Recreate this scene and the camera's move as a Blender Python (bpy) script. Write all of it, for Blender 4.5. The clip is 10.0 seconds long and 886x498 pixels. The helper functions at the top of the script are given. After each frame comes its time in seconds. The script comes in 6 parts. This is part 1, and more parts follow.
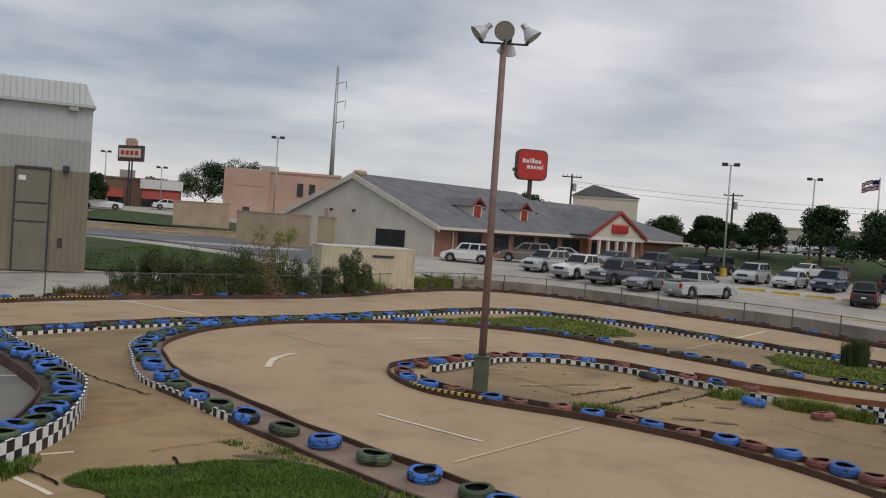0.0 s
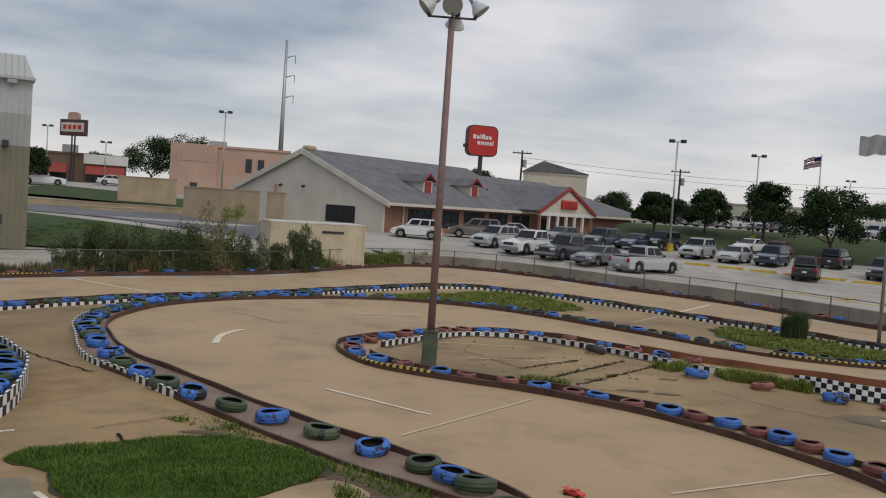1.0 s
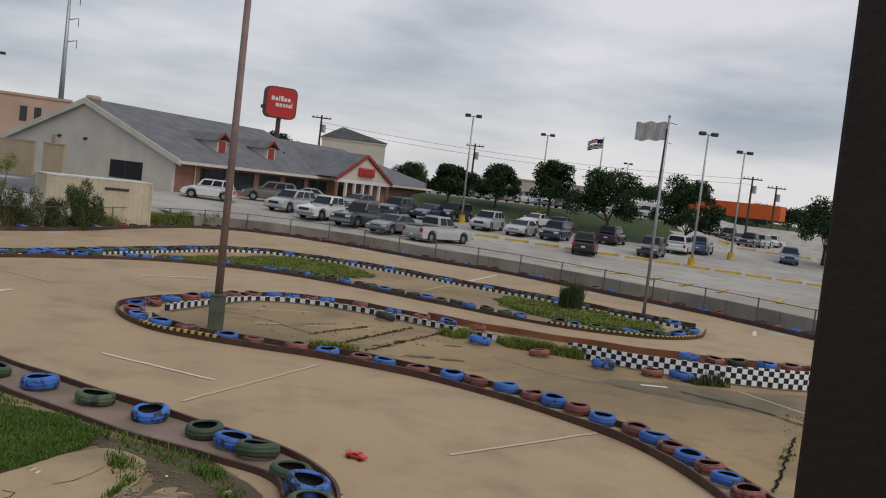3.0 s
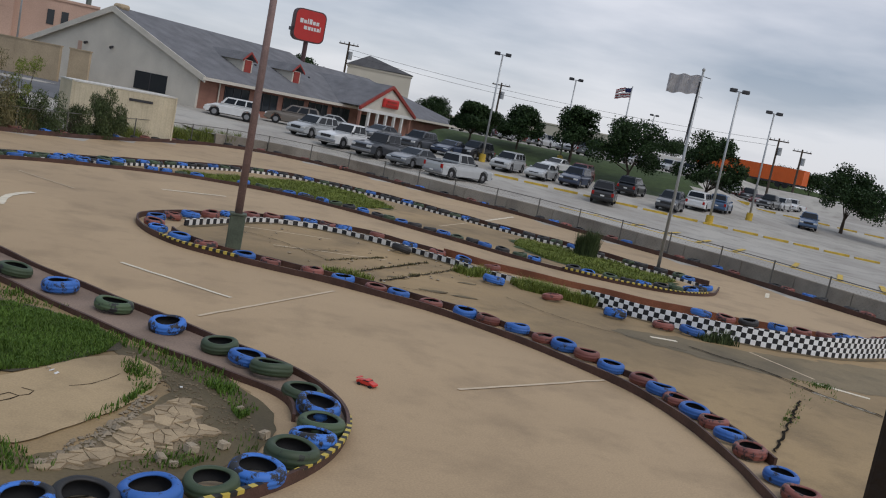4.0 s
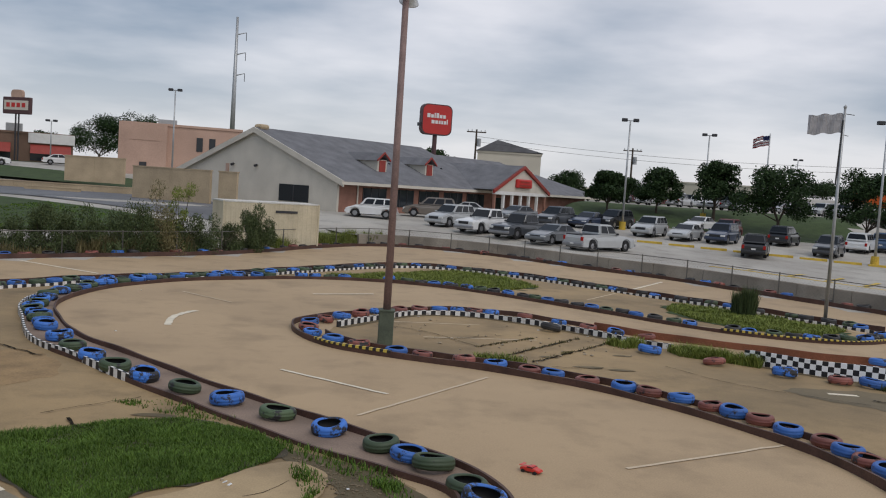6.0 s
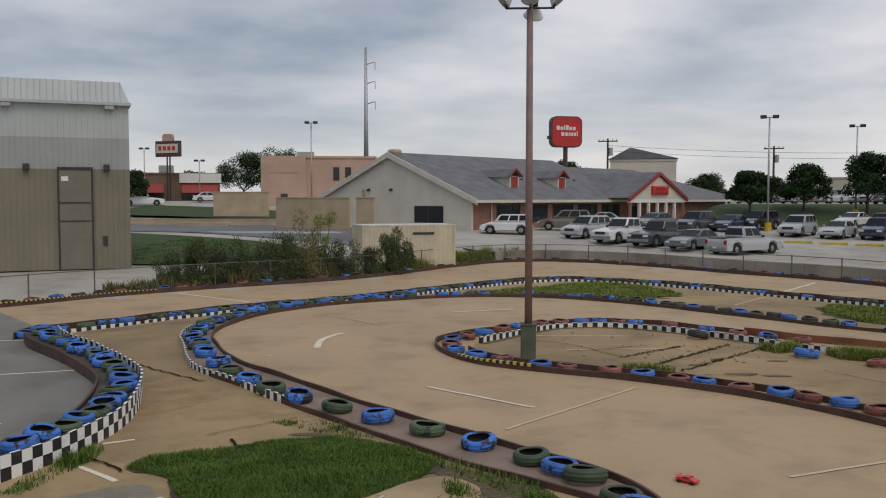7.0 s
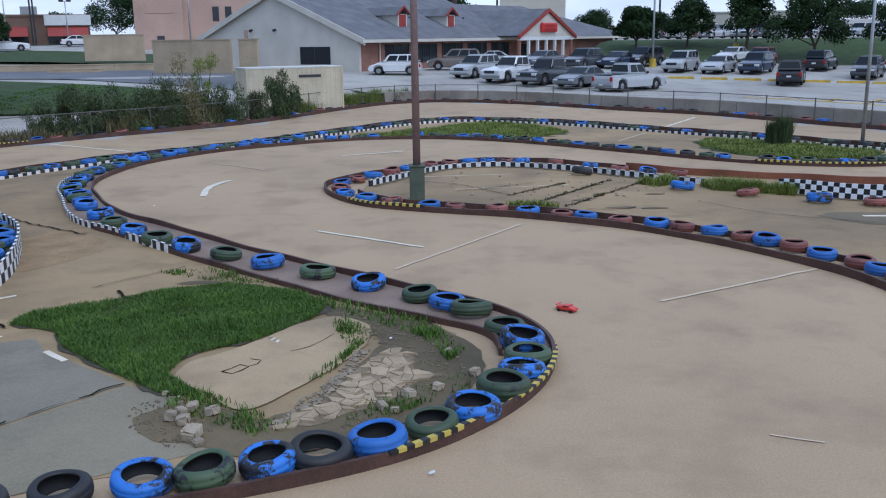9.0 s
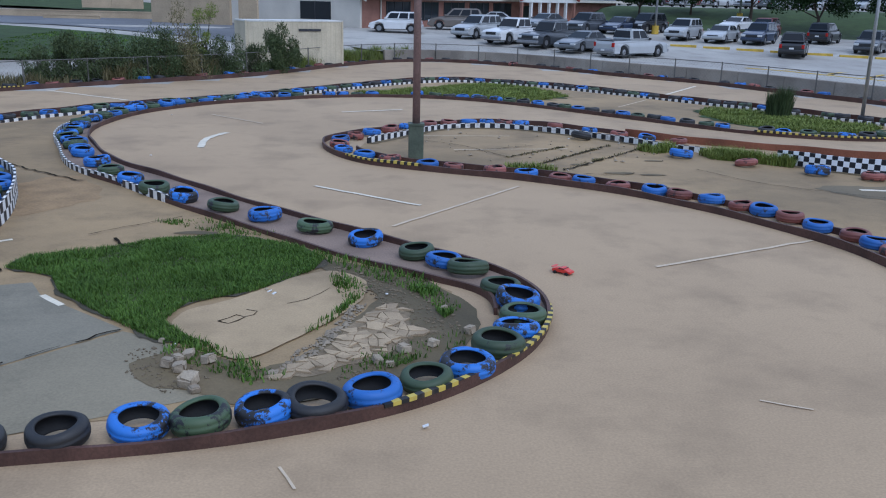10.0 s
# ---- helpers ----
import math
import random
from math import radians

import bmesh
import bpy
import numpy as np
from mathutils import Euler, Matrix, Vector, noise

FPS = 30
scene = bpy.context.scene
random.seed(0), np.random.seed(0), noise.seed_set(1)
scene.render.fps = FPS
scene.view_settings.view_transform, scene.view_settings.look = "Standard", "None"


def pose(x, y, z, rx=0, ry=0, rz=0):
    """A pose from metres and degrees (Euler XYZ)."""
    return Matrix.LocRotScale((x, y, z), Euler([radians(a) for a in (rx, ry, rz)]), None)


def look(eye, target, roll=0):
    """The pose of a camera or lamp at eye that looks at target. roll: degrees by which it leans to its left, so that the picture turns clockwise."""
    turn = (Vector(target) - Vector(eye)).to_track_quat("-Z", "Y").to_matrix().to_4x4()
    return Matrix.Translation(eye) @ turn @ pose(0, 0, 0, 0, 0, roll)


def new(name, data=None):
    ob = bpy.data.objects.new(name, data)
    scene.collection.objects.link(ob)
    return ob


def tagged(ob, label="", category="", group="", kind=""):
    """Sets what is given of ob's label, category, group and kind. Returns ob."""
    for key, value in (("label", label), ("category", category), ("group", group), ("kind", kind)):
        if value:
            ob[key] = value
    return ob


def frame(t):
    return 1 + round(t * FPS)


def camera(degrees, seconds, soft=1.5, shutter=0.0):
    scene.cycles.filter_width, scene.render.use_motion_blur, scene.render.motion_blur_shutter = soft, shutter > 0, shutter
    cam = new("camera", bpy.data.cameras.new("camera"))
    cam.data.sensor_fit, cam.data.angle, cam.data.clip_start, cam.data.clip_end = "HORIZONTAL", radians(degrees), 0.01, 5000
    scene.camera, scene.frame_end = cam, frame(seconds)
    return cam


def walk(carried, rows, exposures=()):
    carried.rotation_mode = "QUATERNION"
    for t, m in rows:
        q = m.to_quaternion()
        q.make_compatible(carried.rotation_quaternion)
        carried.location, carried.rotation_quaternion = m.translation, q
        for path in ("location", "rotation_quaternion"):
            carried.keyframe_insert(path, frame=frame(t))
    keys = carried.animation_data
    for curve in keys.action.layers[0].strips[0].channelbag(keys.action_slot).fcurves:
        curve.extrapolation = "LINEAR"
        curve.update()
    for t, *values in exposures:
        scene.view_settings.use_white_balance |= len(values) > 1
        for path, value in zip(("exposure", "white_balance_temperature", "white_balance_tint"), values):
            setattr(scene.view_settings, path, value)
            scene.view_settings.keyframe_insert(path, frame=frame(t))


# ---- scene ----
# the camera and its walk
cam = camera(52.3, 10.0, soft=1.1)
PATH = [
    (0, (0.09, 0.063, 4.413), (0.066, 2.062, 4.359), 3.9),
    (0.5, (0.143, 0.08, 4.372), (0.14, 2.079, 4.317), 3.9),
    (1, (0.169, 0.036, 4.38), (0.256, 2.031, 4.281), 3.9),
    (1.5, (0.234, 0.108, 4.404), (0.462, 2.093, 4.314), 3.2),
    (2, (0.289, 0.004, 4.414), (0.737, 1.95, 4.305), 3.6),
    (3.5, (0.184, 0.021, 4.344), (0.727, 1.937, 4.164), 8.1),
    (4, (0.122, 0.046, 4.328), (0.644, 1.958, 4.056), 11.2),
    (4.5, (0.134, 0.04, 4.358), (0.61, 1.956, 4.037), 11.9),
    (5, (0.119, 0.051, 4.355), (0.559, 1.976, 4.036), 10.6),
    (6.5, (0.153, 0.145, 4.361), (0.192, 2.143, 4.283), 1.0),
    (7, (0.096, 0.059, 4.311), (-0.015, 2.052, 4.200), -0.0),
    (7.5, (0.149, -0.002, 4.289), (-0.048, 1.971, 4.027), -1.5),
    (8, (0.195, -0.043, 4.33), (0.048, 1.916, 3.956), -1.7),
    (8.5, (0.244, -0.067, 4.33), (0.195, 1.884, 3.893), -1.6),
    (9, (0.228, 0.012, 4.304), (0.348, 1.955, 3.848), -0.8),
    (9.5, (0.191, 0.026, 4.283), (0.361, 1.96, 3.801), 0.5),
    (10, (0.153, -0.02, 4.255), (0.287, 1.902, 3.717), 1.3),
]
walk(cam, [(t, look(eye, target, roll)) for t, eye, target, roll in PATH], exposures=[(0.0, -0.15, 6880, 10), (2.0, -0.15, 6800, 10), (3.5, -0.19, 6650, 10), (4.0, -0.14, 6380, 10), (4.6, 0.06, 5950, 10), (5.2, 0.06, 5900, 10), (6.3, -0.15, 6750, 10), (7.0, -0.19, 6800, 10), (7.5, -0.10, 6650, 10), (8.0, 0.05, 6050, 10), (8.5, 0.23, 5430, 10), (9.0, 0.22, 5170, 10), (10.0, 0.20, 5080, 10)])


# ---- light: an overcast sky, brighter overhead, and a weak wide sun ----
def build_world():
    w = bpy.data.worlds.new("overcast_sky")
    scene.world = w
    w.use_nodes = True
    nt = w.node_tree
    nt.nodes.clear()
    N, K = nt.nodes.new, nt.links.new
    out, add = N("ShaderNodeOutputWorld"), N("ShaderNodeAddShader")
    b1, b2 = N("ShaderNodeBackground"), N("ShaderNodeBackground")
    sky = N("ShaderNodeTexSky")
    sky.sky_type, sky.sun_disc = "NISHITA", False
    sky.sun_elevation, sky.sun_rotation = radians(50), radians(150)
    b1.inputs["Strength"].default_value = 0.02
    K(sky.outputs[0], b1.inputs["Color"])
    tc, sep = N("ShaderNodeTexCoord"), N("ShaderNodeSeparateXYZ")
    K(tc.outputs["Generated"], sep.inputs[0])

    def m(op, a, b=None, c=None):
        n = N("ShaderNodeMath")
        n.operation = op
        for k, v in enumerate((a, b, c)):
            if v is None:
                continue
            if isinstance(v, (int, float)):
                n.inputs[k].default_value = v
            else:
                K(v, n.inputs[k])
        return n.outputs[0]

    z = m("MAXIMUM", sep.outputs[2], 0.0)
    den = m("ADD", z, 0.13)
    comb = N("ShaderNodeCombineXYZ")
    K(m("DIVIDE", sep.outputs[0], den), comb.inputs[0])
    K(m("DIVIDE", sep.outputs[1], den), comb.inputs[1])
    noise1, noise2 = N("ShaderNodeTexNoise"), N("ShaderNodeTexNoise")
    noise1.inputs["Scale"].default_value, noise1.inputs["Detail"].default_value = 1.0, 5.0
    noise1.inputs["Roughness"].default_value = 0.5
    noise2.inputs["Scale"].default_value, noise2.inputs["Detail"].default_value = 0.45, 2.0
    K(comb.outputs[0], noise1.inputs["Vector"])
    K(comb.outputs[0], noise2.inputs["Vector"])
    mixn = m("ADD", m("MULTIPLY", noise1.outputs[0], 0.45), m("MULTIPLY", noise2.outputs[0], 0.55))
    mixn = m("MULTIPLY_ADD", sep.outputs[0], 0.11, mixn)
    ramp = N("ShaderNodeValToRGB")
    e = ramp.color_ramp.elements
    e[0].position, e[0].color = 0.39, (0.17, 0.235, 0.33, 1)
    e[1].position, e[1].color = 0.60, (0.72, 0.72, 0.77, 1)
    K(mixn, ramp.inputs[0])
    # paler towards the horizon, brighter overhead
    hz = N("ShaderNodeMapRange")
    hz.inputs["From Min"].default_value, hz.inputs["From Max"].default_value = 0.0, 0.17
    hz.inputs["To Min"].default_value, hz.inputs["To Max"].default_value = 0.8, 0.0
    K(z, hz.inputs["Value"])
    mx = N("ShaderNodeMixRGB")
    mx.inputs[2].default_value = (0.70, 0.70, 0.74, 1)
    K(hz.outputs[0], mx.inputs[0])
    K(ramp.outputs[0], mx.inputs[1])
    K(mx.outputs[0], b2.inputs["Color"])
    up = N("ShaderNodeMapRange")
    up.inputs["From Min"].default_value, up.inputs["From Max"].default_value = 0.25, 0.8
    up.inputs["To Min"].default_value, up.inputs["To Max"].default_value = 1.0, 1.3
    K(z, up.inputs["Value"])
    K(up.outputs[0], b2.inputs["Strength"])
    K(b1.outputs[0], add.inputs[0])
    K(b2.outputs[0], add.inputs[1])
    K(add.outputs[0], out.inputs["Surface"])
    sun = new("sun", bpy.data.lights.new("sun", "SUN"))
    sun.data.energy, sun.data.angle, sun.data.color = 0.7, radians(25), (1.0, 0.95, 0.88)
    sun.matrix_world = look((20, -40, 60), (0, 0, 0))


build_world()


# ---- materials ----
def mat(name, col, rough=0.8, var=0.25, scale=3.0, fine=40.0, bump=0.15, metal=0.0, tint=None, coords="Object", spec=0.4, rand=0.0):
    """Two scales of colour variation and a fine relief."""
    m = bpy.data.materials.new(name)
    m.use_nodes = True
    nt = m.node_tree
    N, K = nt.nodes.new, nt.links.new
    b = nt.nodes["Principled BSDF"]
    b.inputs["Roughness"].default_value, b.inputs["Metallic"].default_value = rough, metal
    b.inputs["Specular IOR Level"].default_value = spec
    tc = N("ShaderNodeTexCoord")
    n1, n2 = N("ShaderNodeTexNoise"), N("ShaderNodeTexNoise")
    n1.inputs["Scale"].default_value, n1.inputs["Detail"].default_value = scale, 6
    n2.inputs["Scale"].default_value, n2.inputs["Detail"].default_value = fine, 3
    for n in (n1, n2):
        K(tc.outputs[coords], n.inputs["Vector"])
    r1, r2 = N("ShaderNodeMapRange"), N("ShaderNodeMapRange")
    r1.inputs["From Min"].default_value, r1.inputs["From Max"].default_value = 0.3, 0.7
    K(n1.outputs[0], r1.inputs["Value"])
    dark = tint or tuple(c * (1 - var) for c in col)
    mx = N("ShaderNodeMixRGB")
    mx.inputs[1].default_value, mx.inputs[2].default_value = (*dark, 1), (*col, 1)
    K(r1.outputs[0], mx.inputs[0])
    r2.inputs["From Min"].default_value, r2.inputs["From Max"].default_value = 0.25, 0.75
    r2.inputs["To Min"].default_value, r2.inputs["To Max"].default_value = 1 - var * 0.6, 1 + var * 0.35
    K(n2.outputs[0], r2.inputs["Value"])
    mul = N("ShaderNodeMixRGB")
    mul.blend_type = "MULTIPLY"
    mul.inputs[0].default_value = 1
    K(mx.outputs[0], mul.inputs[1])
    K(r2.outputs[0], mul.inputs[2])
    last = mul.outputs[0]
    if rand:
        oi, rr = N("ShaderNodeObjectInfo"), N("ShaderNodeMapRange")
        rr.inputs["To Min"].default_value, rr.inputs["To Max"].default_value = 1 - rand, 1 + rand * 0.5
        K(oi.outputs["Random"], rr.inputs["Value"])
        m2 = N("ShaderNodeMixRGB")
        m2.blend_type = "MULTIPLY"
        m2.inputs[0].default_value = 1
        K(last, m2.inputs[1])
        K(rr.outputs[0], m2.inputs[2])
        last = m2.outputs[0]
    K(last, b.inputs["Base Color"])
    if bump:
        bp = N("ShaderNodeBump")
        bp.inputs["Strength"].default_value, bp.inputs["Distance"].default_value = bump, 0.02
        K(n2.outputs[0], bp.inputs["Height"])
        K(bp.outputs[0], b.inputs["Normal"])
    return m


def concrete(name, col, stain, joint=None):
    """Concrete with broad stains, blotches, fine speckle and, where asked, faint saw joints."""
    m = bpy.data.materials.new(name)
    m.use_nodes = True
    nt = m.node_tree
    N, K = nt.nodes.new, nt.links.new
    b = nt.nodes["Principled BSDF"]
    b.inputs["Roughness"].default_value, b.inputs["Specular IOR Level"].default_value = 0.75, 0.35
    tc = N("ShaderNodeTexCoord")
    last = None
    for sc, lo, hi, col2, amount in ((0.12, 0.42, 0.62, stain, 0.85), (0.5, 0.5, 0.70, tuple(c * 0.62 for c in stain), 0.6),
                                     (2.2, 0.55, 0.75, tuple(c * 0.8 for c in stain), 0.35)):
        n, r, x = N("ShaderNodeTexNoise"), N("ShaderNodeMapRange"), N("ShaderNodeMixRGB")
        n.inputs["Scale"].default_value, n.inputs["Detail"].default_value = sc, 8
        n.inputs["Roughness"].default_value = 0.6
        K(tc.outputs["Object"], n.inputs["Vector"])
        r.inputs["From Min"].default_value, r.inputs["From Max"].default_value = lo, hi
        r.inputs["To Max"].default_value = amount
        K(n.outputs[0], r.inputs["Value"])
        K(r.outputs[0], x.inputs[0])
        if last is None:
            x.inputs[1].default_value = (*col, 1)
        else:
            K(last, x.inputs[1])
        x.inputs[2].default_value = (*col2, 1)
        last = x.outputs[0]
    n = N("ShaderNodeTexNoise")
    n.inputs["Scale"].default_value, n.inputs["Detail"].default_value = 35, 4
    K(tc.outputs["Object"], n.inputs["Vector"])
    r, x = N("ShaderNodeMapRange"), N("ShaderNodeMixRGB")
    r.inputs["From Min"].default_value, r.inputs["From Max"].default_value = 0.3, 0.7
    r.inputs["To Min"].default_value, r.inputs["To Max"].default_value = 0.86, 1.08
    K(n.outputs[0], r.inputs["Value"])
    x.blend_type = "MULTIPLY"
    x.inputs[0].default_value = 1
    K(last, x.inputs[1])
    K(r.outputs[0], x.inputs[2])
    K(x.outputs[0], b.inputs["Base Color"])
    bp = N("ShaderNodeBump")
    bp.inputs["Strength"].default_value, bp.inputs["Distance"].default_value = 0.2, 0.01
    K(n.outputs[0], bp.inputs["Height"])
    K(bp.outputs[0], b.inputs["Normal"])
    return m


def pattern(name, light, dark, size, worn=0.35, stripes=False):
    """Painted checks or stripes along a board, by its own length and height."""
    m = bpy.data.materials.new(name)
    m.use_nodes = True
    nt = m.node_tree
    N, K = nt.nodes.new, nt.links.new
    b = nt.nodes["Principled BSDF"]
    b.inputs["Roughness"].default_value = 0.55
    uv, mp, ck = N("ShaderNodeUVMap"), N("ShaderNodeMapping"), N("ShaderNodeTexChecker")
    mp.inputs["Scale"].default_value = (1 / size, 0 if stripes else 1 / size, 0)
    mp.inputs["Location"].default_value = (0, 0.01, 0.5)
    ck.inputs["Scale"].default_value = 1.0
    ck.inputs["Color1"].default_value, ck.inputs["Color2"].default_value = (*light, 1), (*dark, 1)
    K(uv.outputs[0], mp.inputs["Vector"])
    K(mp.outputs[0], ck.inputs["Vector"])
    tc, n, r, x = N("ShaderNodeTexCoord"), N("ShaderNodeTexNoise"), N("ShaderNodeMapRange"), N("ShaderNodeMixRGB")
    n.inputs["Scale"].default_value, n.inputs["Detail"].default_value = 5, 8
    K(tc.outputs["Object"], n.inputs["Vector"])
    r.inputs["From Min"].default_value, r.inputs["From Max"].default_value = 0.55, 0.7
    r.inputs["To Max"].default_value = worn
    K(n.outputs[0], r.inputs["Value"])
    K(r.outputs[0], x.inputs[0])
    K(ck.outputs[0], x.inputs[1])
    x.inputs[2].default_value = (0.16, 0.12, 0.09, 1)
    K(x.outputs[0], b.inputs["Base Color"])
    return m


def tyre_paint(name, col, bare=0.5):
    """Hand-brushed paint on rubber, scuffed through in blotches."""
    m = bpy.data.materials.new(name)
    m.use_nodes = True
    nt = m.node_tree
    N, K = nt.nodes.new, nt.links.new
    b = nt.nodes["Principled BSDF"]
    b.inputs["Roughness"].default_value = 0.55
    tc, oi, va = N("ShaderNodeTexCoord"), N("ShaderNodeObjectInfo"), N("ShaderNodeVectorMath")
    va.operation = "MULTIPLY_ADD"
    K(tc.outputs["Object"], va.inputs[0])
    va.inputs[1].default_value = (1, 1, 1)
    sc = N("ShaderNodeVectorMath")
    sc.operation = "SCALE"
    sc.inputs[0].default_value = (17, 31, 7)
    K(oi.outputs["Random"], sc.inputs["Scale"])
    K(sc.outputs[0], va.inputs[2])
    n = N("ShaderNodeTexNoise")
    n.inputs["Scale"].default_value, n.inputs["Detail"].default_value = 6.5, 9
    n.inputs["Roughness"].default_value = 0.75
    K(va.outputs[0], n.inputs["Vector"])
    r = N("ShaderNodeMapRange")
    r.inputs["From Min"].default_value, r.inputs["From Max"].default_value = 0.70 - 0.2 * bare, 0.755 - 0.2 * bare
    big, sub = N("ShaderNodeTexNoise"), N("ShaderNodeMath")
    big.inputs["Scale"].default_value, big.inputs["Detail"].default_value = 2.6, 3
    K(va.outputs[0], big.inputs["Vector"])
    sub.operation = "MULTIPLY_ADD"
    K(big.outputs[0], sub.inputs[0])
    sub.inputs[1].default_value = 0.55
    wear, less = N("ShaderNodeMath"), N("ShaderNodeMath")
    wear.operation, less.operation = "MULTIPLY_ADD", "ADD"
    K(oi.outputs["Random"], wear.inputs[0])
    wear.inputs[1].default_value, wear.inputs[2].default_value = 0.13, -0.345
    K(n.outputs[0], less.inputs[0])
    K(wear.outputs[0], less.inputs[1])
    K(less.outputs[0], sub.inputs[2])
    K(sub.outputs[0], r.inputs["Value"])
    shade, rr = N("ShaderNodeMixRGB"), N("ShaderNodeMapRange")
    shade.blend_type = "MULTIPLY"
    shade.inputs[0].default_value = 1
    shade.inputs[1].default_value = (*col, 1)
    rr.inputs["To Min"].default_value, rr.inputs["To Max"].default_value = 0.6, 1.15
    K(oi.outputs["Random"], rr.inputs["Value"])
    K(rr.outputs[0], shade.inputs[2])
    x = N("ShaderNodeMixRGB")
    K(r.outputs[0], x.inputs[0])
    K(shade.outputs[0], x.inputs[1])
    x.inputs[2].default_value = (0.018, 0.017, 0.018, 1)
    K(x.outputs[0], b.inputs["Base Color"])
    bp = N("ShaderNodeBump")
    bp.inputs["Strength"].default_value, bp.inputs["Distance"].default_value = 0.4, 0.01
    K(n.outputs[0], bp.inputs["Height"])
    K(bp.outputs[0], b.inputs["Normal"])
    return m


def foliage(name, a, b_):
    """Leaves or blades, varied piece by piece."""
    m = bpy.data.materials.new(name)
    m.use_nodes = True
    nt = m.node_tree
    N, K = nt.nodes.new, nt.links.new
    b = nt.nodes["Principled BSDF"]
    b.inputs["Roughness"].default_value = 0.6
    b.inputs["Specular IOR Level"].default_value = 0.2
    g, x = N("ShaderNodeNewGeometry"), N("ShaderNodeMixRGB")
    K(g.outputs["Random Per Island"], x.inputs[0])
    x.inputs[1].default_value, x.inputs[2].default_value = (*a, 1), (*b_, 1)
    tc, n, y = N("ShaderNodeTexCoord"), N("ShaderNodeTexNoise"), N("ShaderNodeMixRGB")
    n.inputs["Scale"].default_value = 1.1
    K(tc.outputs["Object"], n.inputs["Vector"])
    y.blend_type = "MULTIPLY"
    y.inputs[0].default_value = 0.6
    K(x.outputs[0], y.inputs[1])
    K(n.outputs[0], y.inputs[2])
    K(y.outputs[0], b.inputs["Base Color"])
    return m


def glass(name, col, rough=0.08):
    m = bpy.data.materials.new(name)
    m.use_nodes = True
    b = m.node_tree.nodes["Principled BSDF"]
    b.inputs["Base Color"].default_value = (*col, 1)
    b.inputs["Roughness"].default_value = rough
    b.inputs["Specular IOR Level"].default_value = 0.3
    return m


M_TRACK = concrete("track_concrete", (0.46, 0.328, 0.192), (0.39, 0.277, 0.162))
M_INFIELD = concrete("infield_concrete", (0.38, 0.262, 0.13), (0.20, 0.142, 0.073))
M_GREYSLAB = concrete("grey_slab", (0.27, 0.235, 0.165), (0.165, 0.147, 0.105))
M_LOT = concrete("lot_concrete", (0.45, 0.42, 0.365), (0.33, 0.30, 0.26))
M_ROAD = concrete("road_asphalt", (0.17, 0.17, 0.175), (0.12, 0.12, 0.125))
M_LAND = mat("dry_land", (0.12, 0.14, 0.06), 0.95, 0.4, 0.05, 2.0)
M_WALL = concrete("barrier_concrete", (0.42, 0.37, 0.30), (0.21, 0.18, 0.145))
M_DIRT = concrete("wet_dirt", (0.175, 0.13, 0.066), (0.085, 0.067, 0.034))
M_SOIL = mat("dark_soil", (0.10, 0.085, 0.055), 0.95, 0.4, 2.0, 30, 0.6)
M_STRIP = mat("pinkish_fill", (0.30, 0.215, 0.16), 0.85, 0.35, 1.2, 30, 0.3)
M_RAIL = mat("rail_brown", (0.11, 0.055, 0.04), 0.6, 0.5, 2.0, 30, 0.2)
M_RUST = mat("rail_rust", (0.30, 0.11, 0.055), 0.7, 0.45, 1.2, 30, 0.2)
M_CHECK = pattern("checks_small", (0.74, 0.72, 0.68), (0.015, 0.015, 0.018), 0.17, 0.5)
M_CHECK_L = pattern("checks_large", (0.80, 0.79, 0.76), (0.015, 0.015, 0.018), 0.21, 0.25)
M_CHECK_R = pattern("checks_wall", (0.86, 0.86, 0.85), (0.012, 0.012, 0.014), 0.15, 0.12)
M_HAZARD = pattern("hazard_stripes", (0.55, 0.42, 0.07), (0.015, 0.015, 0.015), 0.10, 0.3, True)
M_BLUE = tyre_paint("tyre_blue", (0.045, 0.17, 0.55), 0.8)
M_GREEN = tyre_paint("tyre_green", (0.065, 0.10, 0.046), 0.72)
M_RED = tyre_paint("tyre_red", (0.25, 0.08, 0.06), 0.68)
M_BLACK = tyre_paint("tyre_black", (0.03, 0.028, 0.027), 0.5)
M_LINE = mat("worn_line_paint", (0.82, 0.73, 0.56), 0.7, 0.22, 3.0, 18, 0.1)
M_FAINT = mat("faded_line_paint", (0.64, 0.51, 0.35), 0.7, 0.15, 3.0, 18, 0.1)
M_YELLOW = mat("yellow_paint", (0.68, 0.46, 0.06), 0.7, 0.35, 1.5, 12, 0.1)
M_CRACK = mat("crack_dark", (0.03, 0.024, 0.017), 1.0, 0.4, 6, 40, 0.3, spec=0.05)
M_GRASS = foliage("grass", (0.06, 0.13, 0.016), (0.175, 0.285, 0.042))
M_WEED = foliage("weed", (0.16, 0.22, 0.035), (0.33, 0.37, 0.085))
M_DRY = foliage("dry_weed", (0.16, 0.15, 0.06), (0.30, 0.25, 0.12))
M_LEAF = foliage("tree_leaves", (0.018, 0.042, 0.012), (0.055, 0.10, 0.03))
M_SHRUB = foliage("shrub_leaves", (0.05, 0.075, 0.028), (0.15, 0.19, 0.075))
M_TURF = mat("turf", (0.058, 0.09, 0.025), 0.95, 0.4, 0.8, 14, 0.6)
M_BARK = mat("bark", (0.10, 0.075, 0.055), 0.9, 0.4, 4, 30, 0.5)
